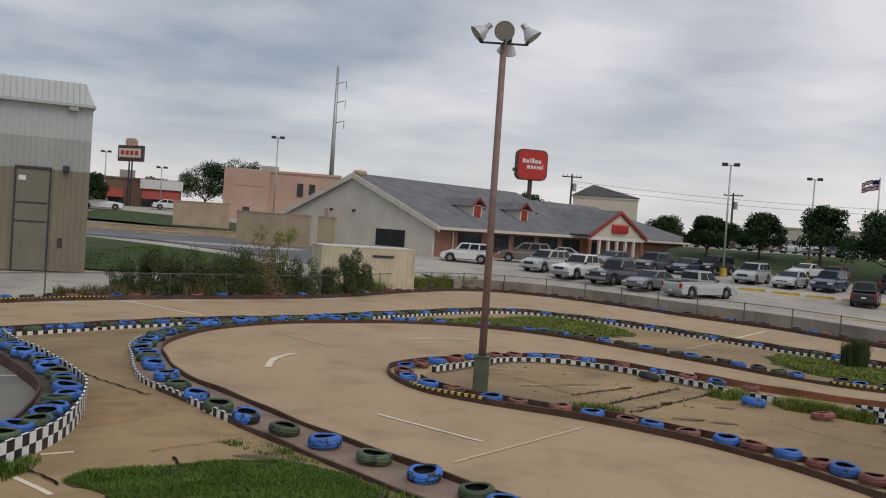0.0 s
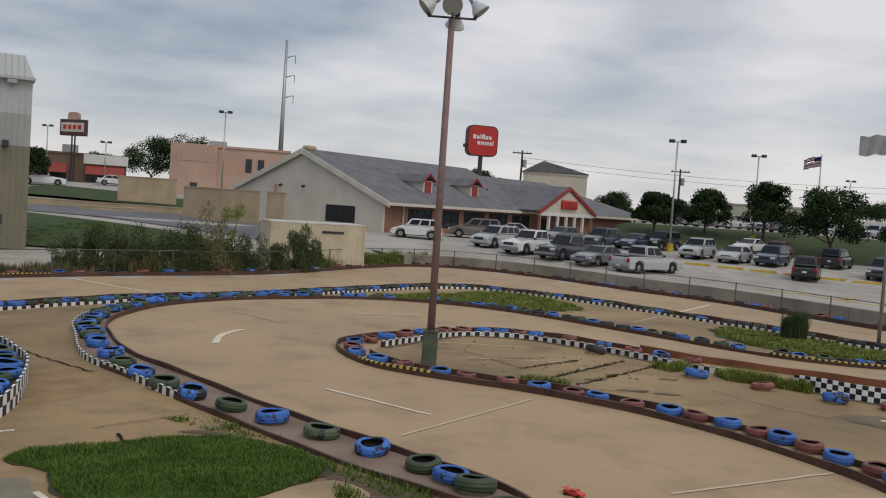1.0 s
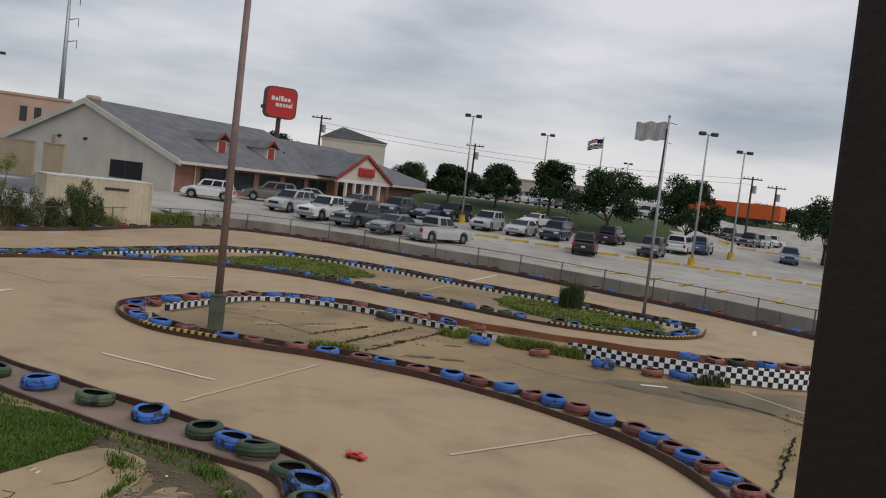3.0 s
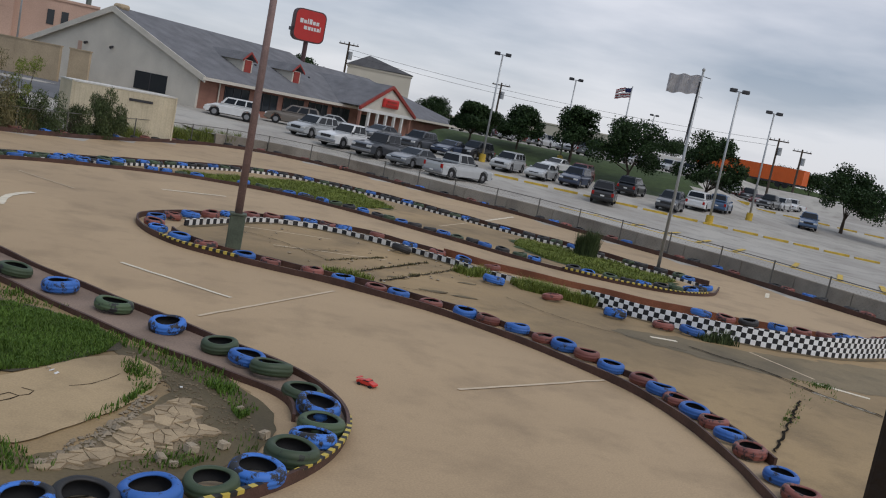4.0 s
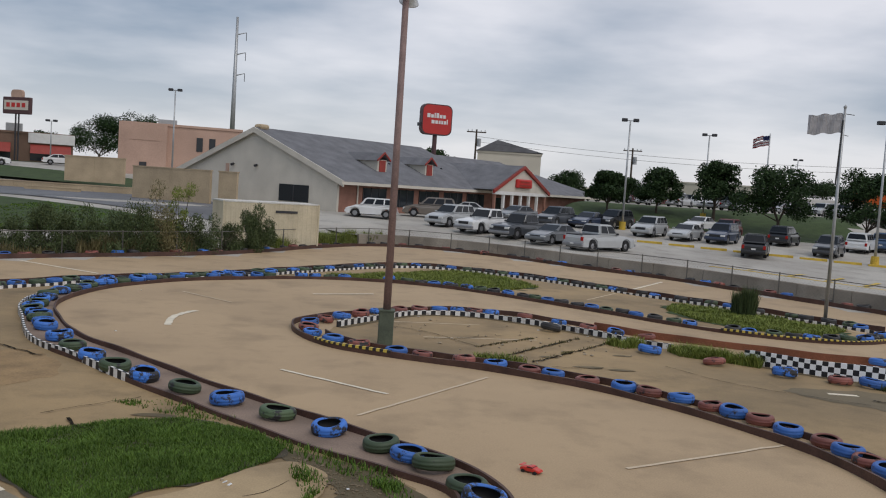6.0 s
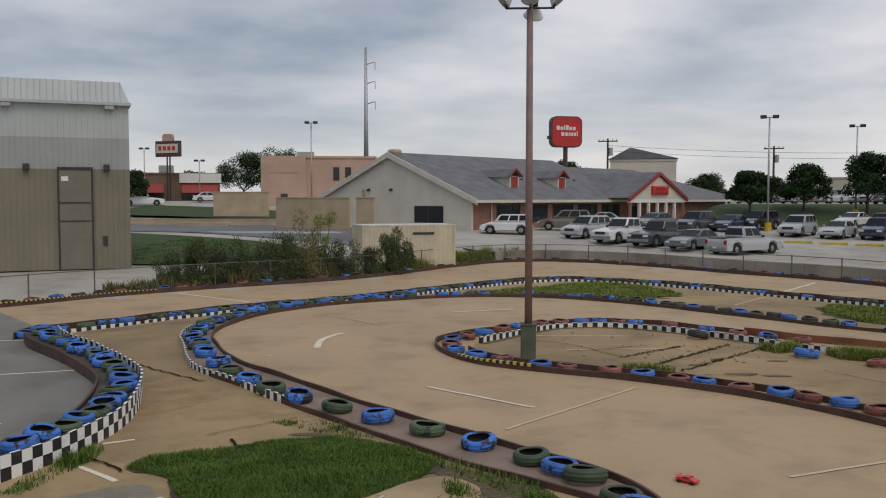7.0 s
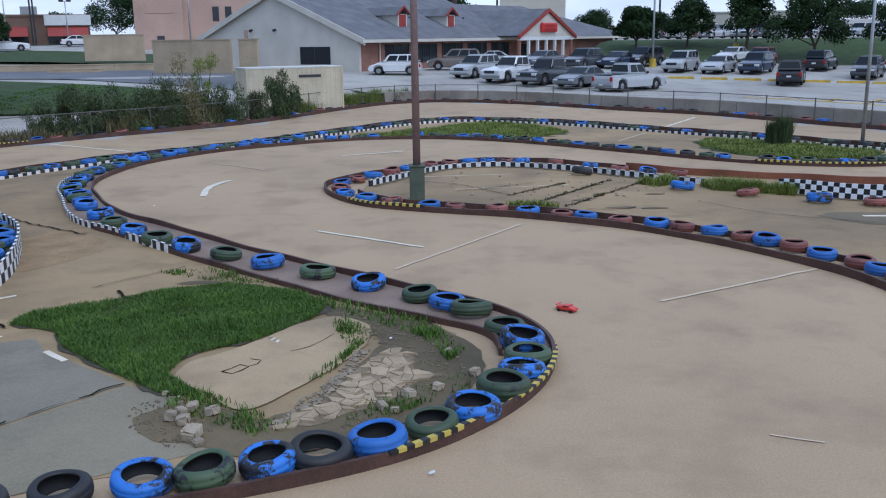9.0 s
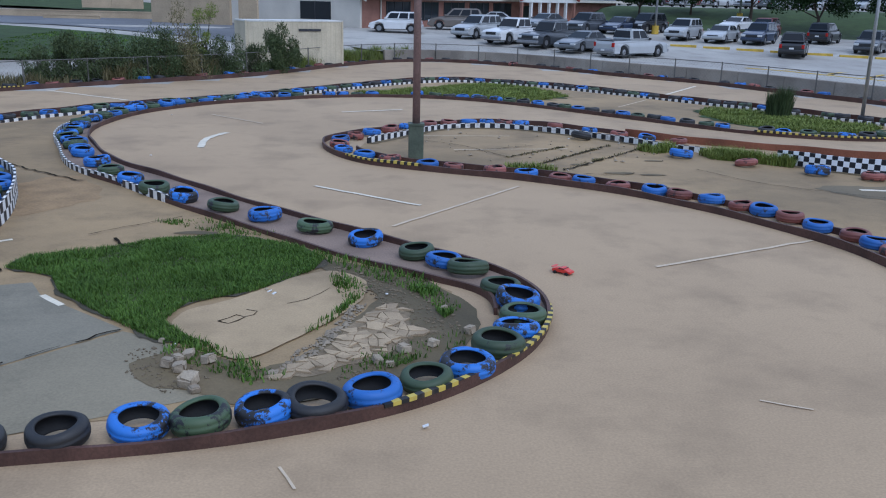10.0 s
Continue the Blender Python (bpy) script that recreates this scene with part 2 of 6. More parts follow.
M_POLE = mat("pole_rusty_mauve", (0.30, 0.20, 0.18), 0.6, 0.4, 1.5, 25, 0.15)
M_POLEBOX = mat("pole_base_green", (0.11, 0.13, 0.09), 0.7, 0.35, 3, 25, 0.3)
M_GALV = mat("galvanised_steel", (0.45, 0.46, 0.46), 0.45, 0.2, 3, 30, 0.05, 0.6)
M_ALU = mat("lamp_aluminium", (0.62, 0.63, 0.63), 0.4, 0.15, 4, 30, 0.05, 0.4)
M_LENS = glass("lamp_lens", (0.30, 0.29, 0.27), 0.2)
M_DARKSTEEL = mat("dark_steel", (0.05, 0.05, 0.055), 0.5, 0.3, 3, 30, 0.05)
M_FENCE = mat("fence_wire", (0.16, 0.15, 0.13), 0.5, 0.2, 3, 30, 0.0, 0.3)
M_ROOF = mat("grey_shingles", (0.19, 0.19, 0.20), 0.9, 0.35, 0.8, 9, 0.5)
M_CREAM = mat("cream_siding", (0.66, 0.61, 0.52), 0.8, 0.15, 0.6, 12, 0.1)
M_BRICK = mat("red_brick", (0.36, 0.18, 0.13), 0.85, 0.35, 1.0, 14, 0.3)
M_REDTRIM = mat("red_trim", (0.33, 0.045, 0.032), 0.5, 0.2, 2, 20, 0.05)
M_WHITE = mat("white_paint", (0.76, 0.75, 0.72), 0.5, 0.1, 2, 20, 0.05)
M_SIGNRED = mat("sign_red", (0.55, 0.035, 0.03), 0.4, 0.12, 1, 10, 0.02)
M_SIGNDARK = mat("sign_cabinet", (0.10, 0.05, 0.05), 0.5, 0.2, 2, 20, 0.05)
M_WINDOW = glass("window_glass", (0.03, 0.035, 0.04), 0.06)
M_TANBLOCK = mat("tan_block", (0.54, 0.42, 0.275), 0.9, 0.25, 0.6, 9, 0.3)
M_STUCCO = mat("salmon_stucco", (0.55, 0.37, 0.285), 0.9, 0.2, 0.3, 8, 0.2)
M_BEIGE = mat("beige_panels", (0.60, 0.55, 0.45), 0.8, 0.15, 0.3, 8, 0.1)
M_CONT = mat("container_tan", (0.63, 0.55, 0.39), 0.7, 0.25, 0.8, 14, 0.1)
M_CONTTOP = mat("container_roof", (0.70, 0.68, 0.62), 0.7, 0.25, 0.8, 14, 0.1)
M_SHEDTOP = mat("shed_upper_white", (0.47, 0.50, 0.49), 0.6, 0.12, 0.6, 12, 0.05)
M_SHEDMID = mat("shed_band_grey", (0.36, 0.375, 0.36), 0.6, 0.12, 0.6, 12, 0.05)
M_SHEDLOW = mat("shed_lower_tan", (0.23, 0.21, 0.15), 0.7, 0.18, 0.6, 12, 0.05)
M_SHEDDOOR = mat("shed_door_tan", (0.20, 0.185, 0.14), 0.6, 0.2, 1.0, 12, 0.05)
M_DARKBRICK = mat("brown_brick", (0.22, 0.14, 0.10), 0.9, 0.25, 0.6, 8, 0.2)
M_ORANGE = mat("trailer_orange", (0.70, 0.13, 0.02), 0.5, 0.15, 0.6, 10, 0.03)
# dark brown wood taken nearly black: the porch's shade is in this colour
M_POST = mat("shaded_post", (0.024, 0.012, 0.006), 0.6, 0.4, 6, 50, 0.2)
M_STONE = mat("broken_concrete", (0.46, 0.375, 0.265), 0.9, 0.3, 4, 40, 0.5, rand=0.3)
M_GRAVEL = mat("dull_gravel", (0.22, 0.172, 0.11), 0.95, 0.35, 4, 40, 0.3)
M_RUBBER = mat("rubber", (0.02, 0.02, 0.021), 0.8, 0.3, 4, 40, 0.1)
M_RIM = mat("wheel_rim", (0.35, 0.35, 0.36), 0.35, 0.15, 4, 40, 0.0, 0.7)
M_CARGLASS = glass("car_glass", (0.012, 0.014, 0.017), 0.12)
M_CHROME = mat("bumper_grey", (0.30, 0.30, 0.31), 0.35, 0.15, 4, 40, 0.0, 0.5)
M_HEAD = glass("headlight", (0.62, 0.62, 0.60), 0.1)
M_TAIL = glass("tail_light", (0.35, 0.015, 0.012), 0.15)
M_PLASTIC = mat("black_plastic", (0.03, 0.03, 0.032), 0.6, 0.2, 4, 40, 0.05)
M_RCRED = mat("toy_red", (0.65, 0.05, 0.035), 0.35, 0.1, 8, 60, 0.0)
M_FLAGWHITE = mat("flag_cloth", (0.60, 0.59, 0.60), 0.8, 0.15, 3, 30, 0.05)
M_FLAGRED = mat("flag_red", (0.38, 0.06, 0.07), 0.8, 0.15, 3, 30, 0.05)
M_FLAGBLUE = mat("flag_blue", (0.05, 0.06, 0.18), 0.8, 0.15, 3, 30, 0.05)


def paint(name, col):
    m = mat(name, col, 0.3, 0.08, 2, 30, 0.0, spec=0.5)
    m.node_tree.nodes["Principled BSDF"].inputs["Coat Weight"].default_value = 0.5
    return m


PAINTS = {
    "white": paint("paint_white", (0.72, 0.72, 0.71)), "silver": paint("paint_silver", (0.42, 0.43, 0.43)),
    "grey": paint("paint_grey", (0.17, 0.18, 0.19)), "charcoal": paint("paint_charcoal", (0.055, 0.06, 0.068)),
    "black": paint("paint_black", (0.016, 0.017, 0.02)), "navy": paint("paint_navy", (0.035, 0.05, 0.09)),
    "blue": paint("paint_blue", (0.06, 0.11, 0.20)), "taupe": paint("paint_taupe", (0.17, 0.145, 0.12)),
    "maroon": paint("paint_maroon", (0.14, 0.03, 0.03)),
}


# ---- building blocks ----
from mathutils.geometry import tessellate_polygon

def link(name, bm, material, parent=None, label="", smooth=False):
    me = bpy.data.meshes.new(name)
    bm.to_mesh(me)
    bm.free()
    if smooth:
        me.polygons.foreach_set("use_smooth", [True] * len(me.polygons))
    for k in material if isinstance(material, (list, tuple)) else [material]:
        me.materials.append(k)
    ob = new(name, me)
    if parent is not None:
        ob.parent = parent
    if label:
        tagged(ob, label)
    return ob


def part(name, bm, material, parent, label="", smooth=False):
    return link(name, bm, material, parent, label, smooth)


def thing(name, m, label, category, group="", kind=""):
    e = new(name)
    e.matrix_world = m
    e.empty_display_size = 0.2
    return tagged(e, label, category, group, kind)


def box(bm, x0, x1, y0, y1, z0, z1, bevel=0.0):
    v = [bm.verts.new((x, y, z)) for x in (x0, x1) for y in (y0, y1) for z in (z0, z1)]
    fs = [bm.faces.new([v[i] for i in q]) for q in
          ((0, 1, 3, 2), (4, 6, 7, 5), (0, 4, 5, 1), (2, 3, 7, 6), (0, 2, 6, 4), (1, 5, 7, 3))]
    if bevel:
        es = {e for f in fs for e in f.edges}
        bmesh.ops.bevel(bm, geom=list(es), offset=bevel, segments=2, affect="EDGES", profile=0.5)
    return bm


def B(*a, bevel=0.0):
    return box(bmesh.new(), *a, bevel=bevel)


def tube(bm, p0, p1, r0, r1=None, seg=10):
    r1 = r0 if r1 is None else r1
    p0, p1 = Vector(p0), Vector(p1)
    d = (p1 - p0).normalized()
    a = d.orthogonal().normalized()
    b = d.cross(a)
    rings = []
    for p, r in ((p0, r0), (p1, r1)):
        rings.append([bm.verts.new(p + (a * math.cos(k * math.tau / seg) + b * math.sin(k * math.tau / seg)) * r) for k in range(seg)])
    for k in range(seg):
        bm.faces.new((rings[0][k], rings[0][(k + 1) % seg], rings[1][(k + 1) % seg], rings[1][k]))
    bm.faces.new(rings[0][::-1])
    bm.faces.new(rings[1])
    return bm


def lathe(bm, profile, seg=24, closed=True, wob=None):
    rings = []
    for k in range(seg):
        a = k * math.tau / seg
        w = 1.0 if wob is None else wob(a)
        rings.append([bm.verts.new((r * w * math.cos(a), r * w * math.sin(a), z)) for r, z in profile])
    n = len(profile)
    for k in range(seg):
        p, q = rings[k], rings[(k + 1) % seg]
        for j in range(n if closed else n - 1):
            bm.faces.new((p[j], q[j], q[(j + 1) % n], p[(j + 1) % n]))
    return bm


def extrude_xz(bm, pts, y0, y1):
    """A side profile in x and z, made solid from y0 to y1."""
    a = [bm.verts.new((x, y0, z)) for x, z in pts]
    b = [bm.verts.new((x, y1, z)) for x, z in pts]
    n = len(pts)
    for k in range(n):
        bm.faces.new((a[k], a[(k + 1) % n], b[(k + 1) % n], b[k]))
    bm.faces.new(a[::-1])
    bm.faces.new(b)
    bmesh.ops.recalc_face_normals(bm, faces=bm.faces[:])
    return bm


def quads(name, V, F, material, parent=None):
    me = bpy.data.meshes.new(name)
    me.from_pydata([tuple(v) for v in V], [], F)
    me.materials.append(material)
    ob = new(name, me)
    if parent is not None:
        ob.parent = parent
    return ob


def curve(pts, step=0.2, loop=False):
    """A smooth line through plan points, evenly stepped."""
    P = [np.array(p, float) for p in pts]
    n = len(P)
    out = []
    for k in range(n if loop else n - 1):
        if loop:
            a, b, c, d = (P[(k + j) % n] for j in (-1, 0, 1, 2))
        else:
            a, b, c, d = P[max(k - 1, 0)], P[k], P[k + 1], P[min(k + 2, n - 1)]
        for t in np.linspace(0, 1, 24, endpoint=False):
            out.append(0.5 * (2 * b + (c - a) * t + (2 * a - 5 * b + 4 * c - d) * t * t + (3 * b - a - 3 * c + d) * t ** 3))
    out.append(P[0] if loop else P[-1])
    out = np.array(out)
    s = np.concatenate([[0], np.cumsum(np.hypot(*np.diff(out, axis=0).T))])
    u = np.linspace(0, s[-1], max(3, int(s[-1] / step) + 1))
    return np.column_stack([np.interp(u, s, out[:, 0]), np.interp(u, s, out[:, 1])])


def side(c):
    """Left-hand normals along a line."""
    t = np.gradient(c, axis=0)
    t /= np.maximum(np.hypot(t[:, 0], t[:, 1])[:, None], 1e-6)
    return np.column_stack([-t[:, 1], t[:, 0]])


def board(name, c, h, material, parent, thick=0.05, z0=0.0, label="", wob=0.012, low=1.0):
    """A low board bent along a line, with its length and height as UV; the height wavers a little."""
    nrm = side(c)
    bm = bmesh.new()
    uv = bm.loops.layers.uv.new()
    s = np.concatenate([[0], np.cumsum(np.hypot(*np.diff(c, axis=0).T))])
    rows, tops = [], []
    for k, (p, n) in enumerate(zip(c, nrm)):
        w = wob * math.sin(k * 0.37) + wob * math.sin(k * 0.11 + 1)
        q = p + n * wob * math.sin(k * 0.23)
        w += h * (low - 1) * max(0.0, 1 - s[k] / (0.75 * s[-1]))
        rows.append([bm.verts.new((*(q + n * thick / 2), z0)), bm.verts.new((*(q + n * thick / 2), z0 + h + w)),
                     bm.verts.new((*(q - n * thick / 2), z0 + h + w)), bm.verts.new((*(q - n * thick / 2), z0))])
        tops.append(h + w if low < 1 else h)
    for k in range(len(rows) - 1):
        a, b = rows[k], rows[k + 1]
        for j, vs in ((0, (0, 1)), (1, (1, 1)), (2, (1, 0))):
            f = bm.faces.new((a[j], a[j + 1], b[j + 1], b[j]))
            for lp, (uu, vv) in zip(f.loops, ((s[k], vs[0] * tops[k]), (s[k], vs[1] * tops[k]), (s[k + 1], vs[1] * tops[k + 1]), (s[k + 1], vs[0] * tops[k + 1]))):
                lp[uv].uv = (uu, vv)
    bm.faces.new(rows[0])
    bm.faces.new(rows[-1][::-1])
    bmesh.ops.recalc_face_normals(bm, faces=bm.faces[:])
    return part(name, bm, material, parent, label)


# ---- the lie of the land ----
EDGE = [(-24, 30), (-19.5, 34.6), (-16.7, 38.8), (-12.8, 42.9), (-8, 47.3), (-5.4, 51), (-2.5, 56.6), (0.6, 61), (4.2, 62.2), (8.4, 59.6),
        (11.5, 56), (14, 52.6), (17.6, 48.6), (19.6, 44.8), (21.4, 41.2), (23.2, 38), (24.2, 34.9), (25, 31.9), (25.9, 29), (27.5, 24), (28.5, 15), (28, 0)]
edge_c = curve(EDGE, 0.5)
edge_poly = np.vstack([edge_c, [(28, -14), (-30, -14), (-30, 20)]])


def inside(poly, x, y):
    a, b = poly, np.roll(poly, -1, axis=0)
    hit = ((a[:, 1] > y) != (b[:, 1] > y)) & (x < (b[:, 0] - a[:, 0]) * (y - a[:, 1]) / np.where(b[:, 1] == a[:, 1], 1e-9, b[:, 1] - a[:, 1]) + a[:, 0])
    return bool(hit.sum() % 2)


def smooth01(a, b, x):
    t = min(max((x - a) / (b - a), 0), 1)
    return t * t * (3 - 2 * t)


def height(x, y):
    if y < 25 or inside(edge_poly, x, y):
        return 0.0
    d = float(np.min(np.hypot(edge_c[:, 0] - x, edge_c[:, 1] - y)))
    lot = min(max(0.25 + 0.05 * (y - 56) - 0.015 * (x - 16), 0.0), 1.6)
    back = 2.4 * smooth01(88, 135, y) * smooth01(2, -22, x)
    b = math.degrees(math.atan2(x, y))
    bank = 2.1 * smooth01(97, 112, math.hypot(x, y)) * smooth01(11.5, 14, b) * smooth01(34, 29, b) * smooth01(13, 20, x)
    far_road = 2.6 * smooth01(148, 160, math.hypot(x, y)) * smooth01(23, 27, b) * smooth01(60, 50, b)
    return (lot + back) * smooth01(0.8, 7, d) + bank + far_road


def ground_sheet():
    xs = np.concatenate([[-2500, -1200, -600, -300, -180], np.arange(-120, 121, 2.0), [180, 300, 600, 1200, 2500]])
    ys = np.concatenate([[-2500, -600, -150, -40], np.arange(-14, 181, 2.0), [220, 300, 600, 1200, 2500]])
    V = [(x, y, height(x, y)) for y in ys for x in xs]
    n = len(xs)
    F, idx = [], []
    for j in range(len(ys) - 1):
        for i in range(n - 1):
            F.append((j * n + i, j * n + i + 1, (j + 1) * n + i + 1, (j + 1) * n + i))
            cx, cy = (xs[i] + xs[i + 1]) / 2, (ys[j] + ys[j + 1]) / 2
            if inside(edge_poly, cx, cy):
                idx.append(0)
            elif 95 < math.hypot(cx, cy) < 115 and 12.5 < math.degrees(math.atan2(cx, cy)) < 30:
                idx.append(3)
            elif cy < 150 and abs(cx) < 130 and cy > 20:
                idx.append(1)
            else:
                idx.append(2)
    me = bpy.data.meshes.new("ground")
    me.from_pydata(V, [], F)
    for k in (M_TRACK, M_LOT, M_LAND, M_TURF):
        me.materials.append(k)
    me.polygons.foreach_set("material_index", idx)
    tagged(new("ground", me), "tan concrete ground of the kart track and the lots behind", "ground", kind="structure")


ground_sheet()


def patch(name, pts, material, dz, label, category="ground", smoothed=True, kind="structure", rag=0.0, seed=1):
    """A thin sheet on the ground with the outline given; rag roughens the outline."""
    c = curve(pts, 0.13 if rag else 0.6, loop=True)[:-1] if smoothed else np.array(pts, float)
    rng = np.random.default_rng(seed)
    if rag:
        w = rng.normal(0, rag, c.shape)
        c = c + 0.5 * w + 0.35 * np.roll(w, 1, axis=0) + 0.35 * np.roll(w, -1, axis=0)
    bm = bmesh.new()
    vs = [bm.verts.new((x, y, height(x, y) + dz)) for x, y in c]
    for tri in tessellate_polygon([[Vector((x, y, 0)) for x, y in c]]):
        bm.faces.new([vs[i] for i in tri])
    bm.normal_update()
    bmesh.ops.recalc_face_normals(bm, faces=bm.faces[:])
    if bm.faces[:][0].normal.z < 0:
        bmesh.ops.reverse_faces(bm, faces=bm.faces[:])
    return tagged(link(name, bm, material), label, category, kind=kind)


# ---- tyres ----
def tyre_mesh(seed, material):
    rng = random.Random(seed)
    p = [rng.uniform(0, 6.28) for _ in range(3)]
    wob = lambda a: 1 + 0.025 * math.sin(2 * a + p[0]) + 0.008 * math.sin(3 * a + p[1])
    bm = bmesh.new()
    prof = [(0.198, 0.02), (0.225, 0.0), (0.262, 0.004), (0.29, 0.022), (0.304, 0.05), (0.297, 0.062), (0.309, 0.074), (0.311, 0.112),
            (0.299, 0.124), (0.306, 0.142), (0.292, 0.178), (0.262, 0.203), (0.226, 0.208), (0.202, 0.196), (0.197, 0.182), (0.215, 0.172), (0.262, 0.15), (0.272, 0.1), (0.262, 0.05), (0.215, 0.03)]
    lathe(bm, prof, 26, True, wob)
    n = len(prof)
    bm.verts.index_update()
    for f in bm.faces:
        if min(v.index % n for v in f.verts) >= 14 or {v.index % n for v in f.verts} == {0, n - 1}:
            f.material_index = 1
    bmesh.ops.recalc_face_normals(bm, faces=bm.faces[:])
    for v in bm.verts:
        v.co.z += 0.01 + 0.01 * math.sin(math.atan2(v.co.y, v.co.x) * 2 + p[2]) * (v.co.z / 0.2)
    me = bpy.data.meshes.new("tyre")
    bm.to_mesh(me)
    bm.free()
    me.polygons.foreach_set("use_smooth", [True] * len(me.polygons))
    me.materials.append(material)
    me.materials.append(M_RUBBER)
    return me


TYRES = {k: [tyre_mesh(11 * j + i, m) for i in range(5)] for j, (k, m) in enumerate(
    (("b", M_BLUE), ("g", M_GREEN), ("r", M_RED), ("k", M_BLACK)))}
TYRE_LABEL = {"b": "scuffed blue-painted old tyre lying beside a track barrier", "g": "faded dark green-painted old tyre lying beside a track barrier",
              "r": "faded dull red-painted old tyre lying beside a track barrier", "k": "bare black old tyre lying beside a track barrier"}
tyre_rng = random.Random(5)


def put_tyre(x, y, colour, z=0.0, tilt=5.0, size=None):
    ob = new("tyre", tyre_rng.choice(TYRES[colour]))
    k = size or tyre_rng.uniform(0.96, 1.1)
    rx, ry = tyre_rng.uniform(-tilt, tilt), tyre_rng.uniform(-tilt, tilt)
    lift = 0.3 * math.sin(math.radians(max(abs(rx), abs(ry)))) * 0.7
    ob.matrix_world = pose(x, y, z + lift, rx, ry, tyre_rng.uniform(0, 360)) @ Matrix.Diagonal((k, k, k * tyre_rng.uniform(0.85, 1.08), 1))
    tagged(ob, TYRE_LABEL[colour], "tyre", "painted tyres along the track")


def tyre_row(c, off, colours, gap, z=0.0, jitter=0.06, skip=0.0, start=0.0, end=None, tilt=6.0, size=0.98):
    """Tyres along a line, off to its left, with colours taken in turn."""
    n = side(c)
    s = np.concatenate([[0], np.cumsum(np.hypot(*np.diff(c, axis=0).T))])
    at, k = start, 0
    while at < (s[-1] if end is None else end):
        p = np.array([np.interp(at, s, c[:, 0] + n[:, 0] * off), np.interp(at, s, c[:, 1] + n[:, 1] * off)])
        if tyre_rng.random() >= skip:
            put_tyre(p[0] + tyre_rng.gauss(0, jitter), p[1] + tyre_rng.gauss(0, jitter), colours[k % len(colours)], z, tilt, size * tyre_rng.uniform(0.94, 1.06))
        at += gap * tyre_rng.uniform(0.9, 1.15)
        k += 1


# ---- track barriers ----
def near_end(c):
    """Draws the near end of the horseshoe a little closer."""
    return [(x + 0.06 * smooth01(17, 12.5, y), y - 0.07 * smooth01(17, 12.5, y)) for x, y in c]


A_LINE = curve(near_end([(-9, 6.9), (-7, 7.2), (-3.5, 7.75), (-1.2, 8.2), (0.54, 8.97), (1.85, 10.35), (2.42, 11.8), (2.25, 13.2), (1.35, 14.45), (-0.7, 16.5),
                (-3.2, 19.2), (-4.8, 21.1), (-6.55, 23.1), (-7.9, 25.7), (-8.72, 27.9), (-8.9, 30.4), (-8.25, 33.4), (-6.45, 36.15), (-4, 38), (-1.7, 39.3),
                (0.8, 39.6), (3.3, 39), (5.8, 37.2), (8, 34.8), (9.85, 32.7), (11.4, 30.9), (13.1, 29.4), (15, 28.6), (16.8, 28.5), (18.6, 29.4), (20, 31.2)]), 0.15)
B_NEAR = curve([(-8.2, 9.5), (-7.95, 11.6), (-7.35, 13.3), (-6.95, 14.7), (-6.9, 16.5), (-7.3, 18.4), (-8.2, 20.6), (-9.8, 22.8), (-11.4, 24.6), (-12.6, 25.9), (-13.3, 27)], 0.15)
B_FAR = curve([(-14.1, 26.8), (-14.2, 28), (-13.2, 29.4), (-11.7, 31.7), (-10.1, 33.7), (-8.3, 35.5), (-6.3, 37.4), (-4.2, 39.6), (-1.9, 42.7), (0.9, 46), (3.9, 47.8),
               (7, 46.5), (9.5, 44.4), (11.8, 41.8), (13.8, 39.3), (15.6, 37.2), (17.3, 35), (18.6, 33.2), (19.6, 31.7)], 0.15)
C_LINE = curve([(8.2, 5), (8.2, 9), (8.42, 10.7), (8.62, 11.8), (8.74, 13.6), (8.6, 14.9), (8.2, 16), (7.4, 17.6), (6.55, 18.8), (5.6, 19.85), (4.5, 20.75), (3.2, 21.55),
                (1.9, 22.15), (0.5, 22.9), (-0.35, 23.5), (-1.1, 24.6), (-1.55, 26.1), (-1.45, 27.5), (-0.5, 28.8), (0.6, 29.9), (1.8, 30.9), (3.6, 31.6), (5.6, 31.2),
                (7.3, 29.9), (8.7, 28.4), (10.25, 27.2), (11.8, 26.4), (13.2, 25.6), (14.7, 24.9), (16.2, 24.3), (18, 24), (20.2, 24), (22, 24.6), (24, 26)], 0.15)
C_CHECK = curve([(-0.3, 26.8), (0.4, 27.8), (1.5, 29.3), (2.6, 30.3), (4.5, 30.3), (6.2, 29.1), (7.7, 27.6), (9, 26.2), (9.6, 25.7)], 0.15)
C_WALL = curve([(11.1, 24.2), (12.4, 22.85), (13.85, 21.95), (15.3, 21.4), (17.1, 21.2), (19.1, 21.75), (21.5, 22.9)], 0.15)


def span(c, a, b):
    """The stretch of a line between two lengths along it."""
    s = np.concatenate([[0], np.cumsum(np.hypot(*np.diff(c, axis=0).T))])
    return c[(s >= a) & (s <= b)]


def length_at(c, x, y):
    s = np.concatenate([[0], np.cumsum(np.hypot(*np.diff(c, axis=0).T))])
    return s[int(np.argmin(np.hypot(c[:, 0] - x, c[:, 1] - y)))]


def strip(name, c, o0, o1, z, material, parent):
    """A flat band along a line, between two offsets to its left."""
    n = side(c)
    V, F = [], []
    for p, q in zip(c + n * o0, c + n * o1):
        V += [(*p, z), (*q, z)]
    F = [(2 * k, 2 * k + 2, 2 * k + 3, 2 * k + 1) for k in range(len(c) - 1)]
    ob = quads(name, V, F, material, parent)
    ob.data.flip_normals()
    return ob


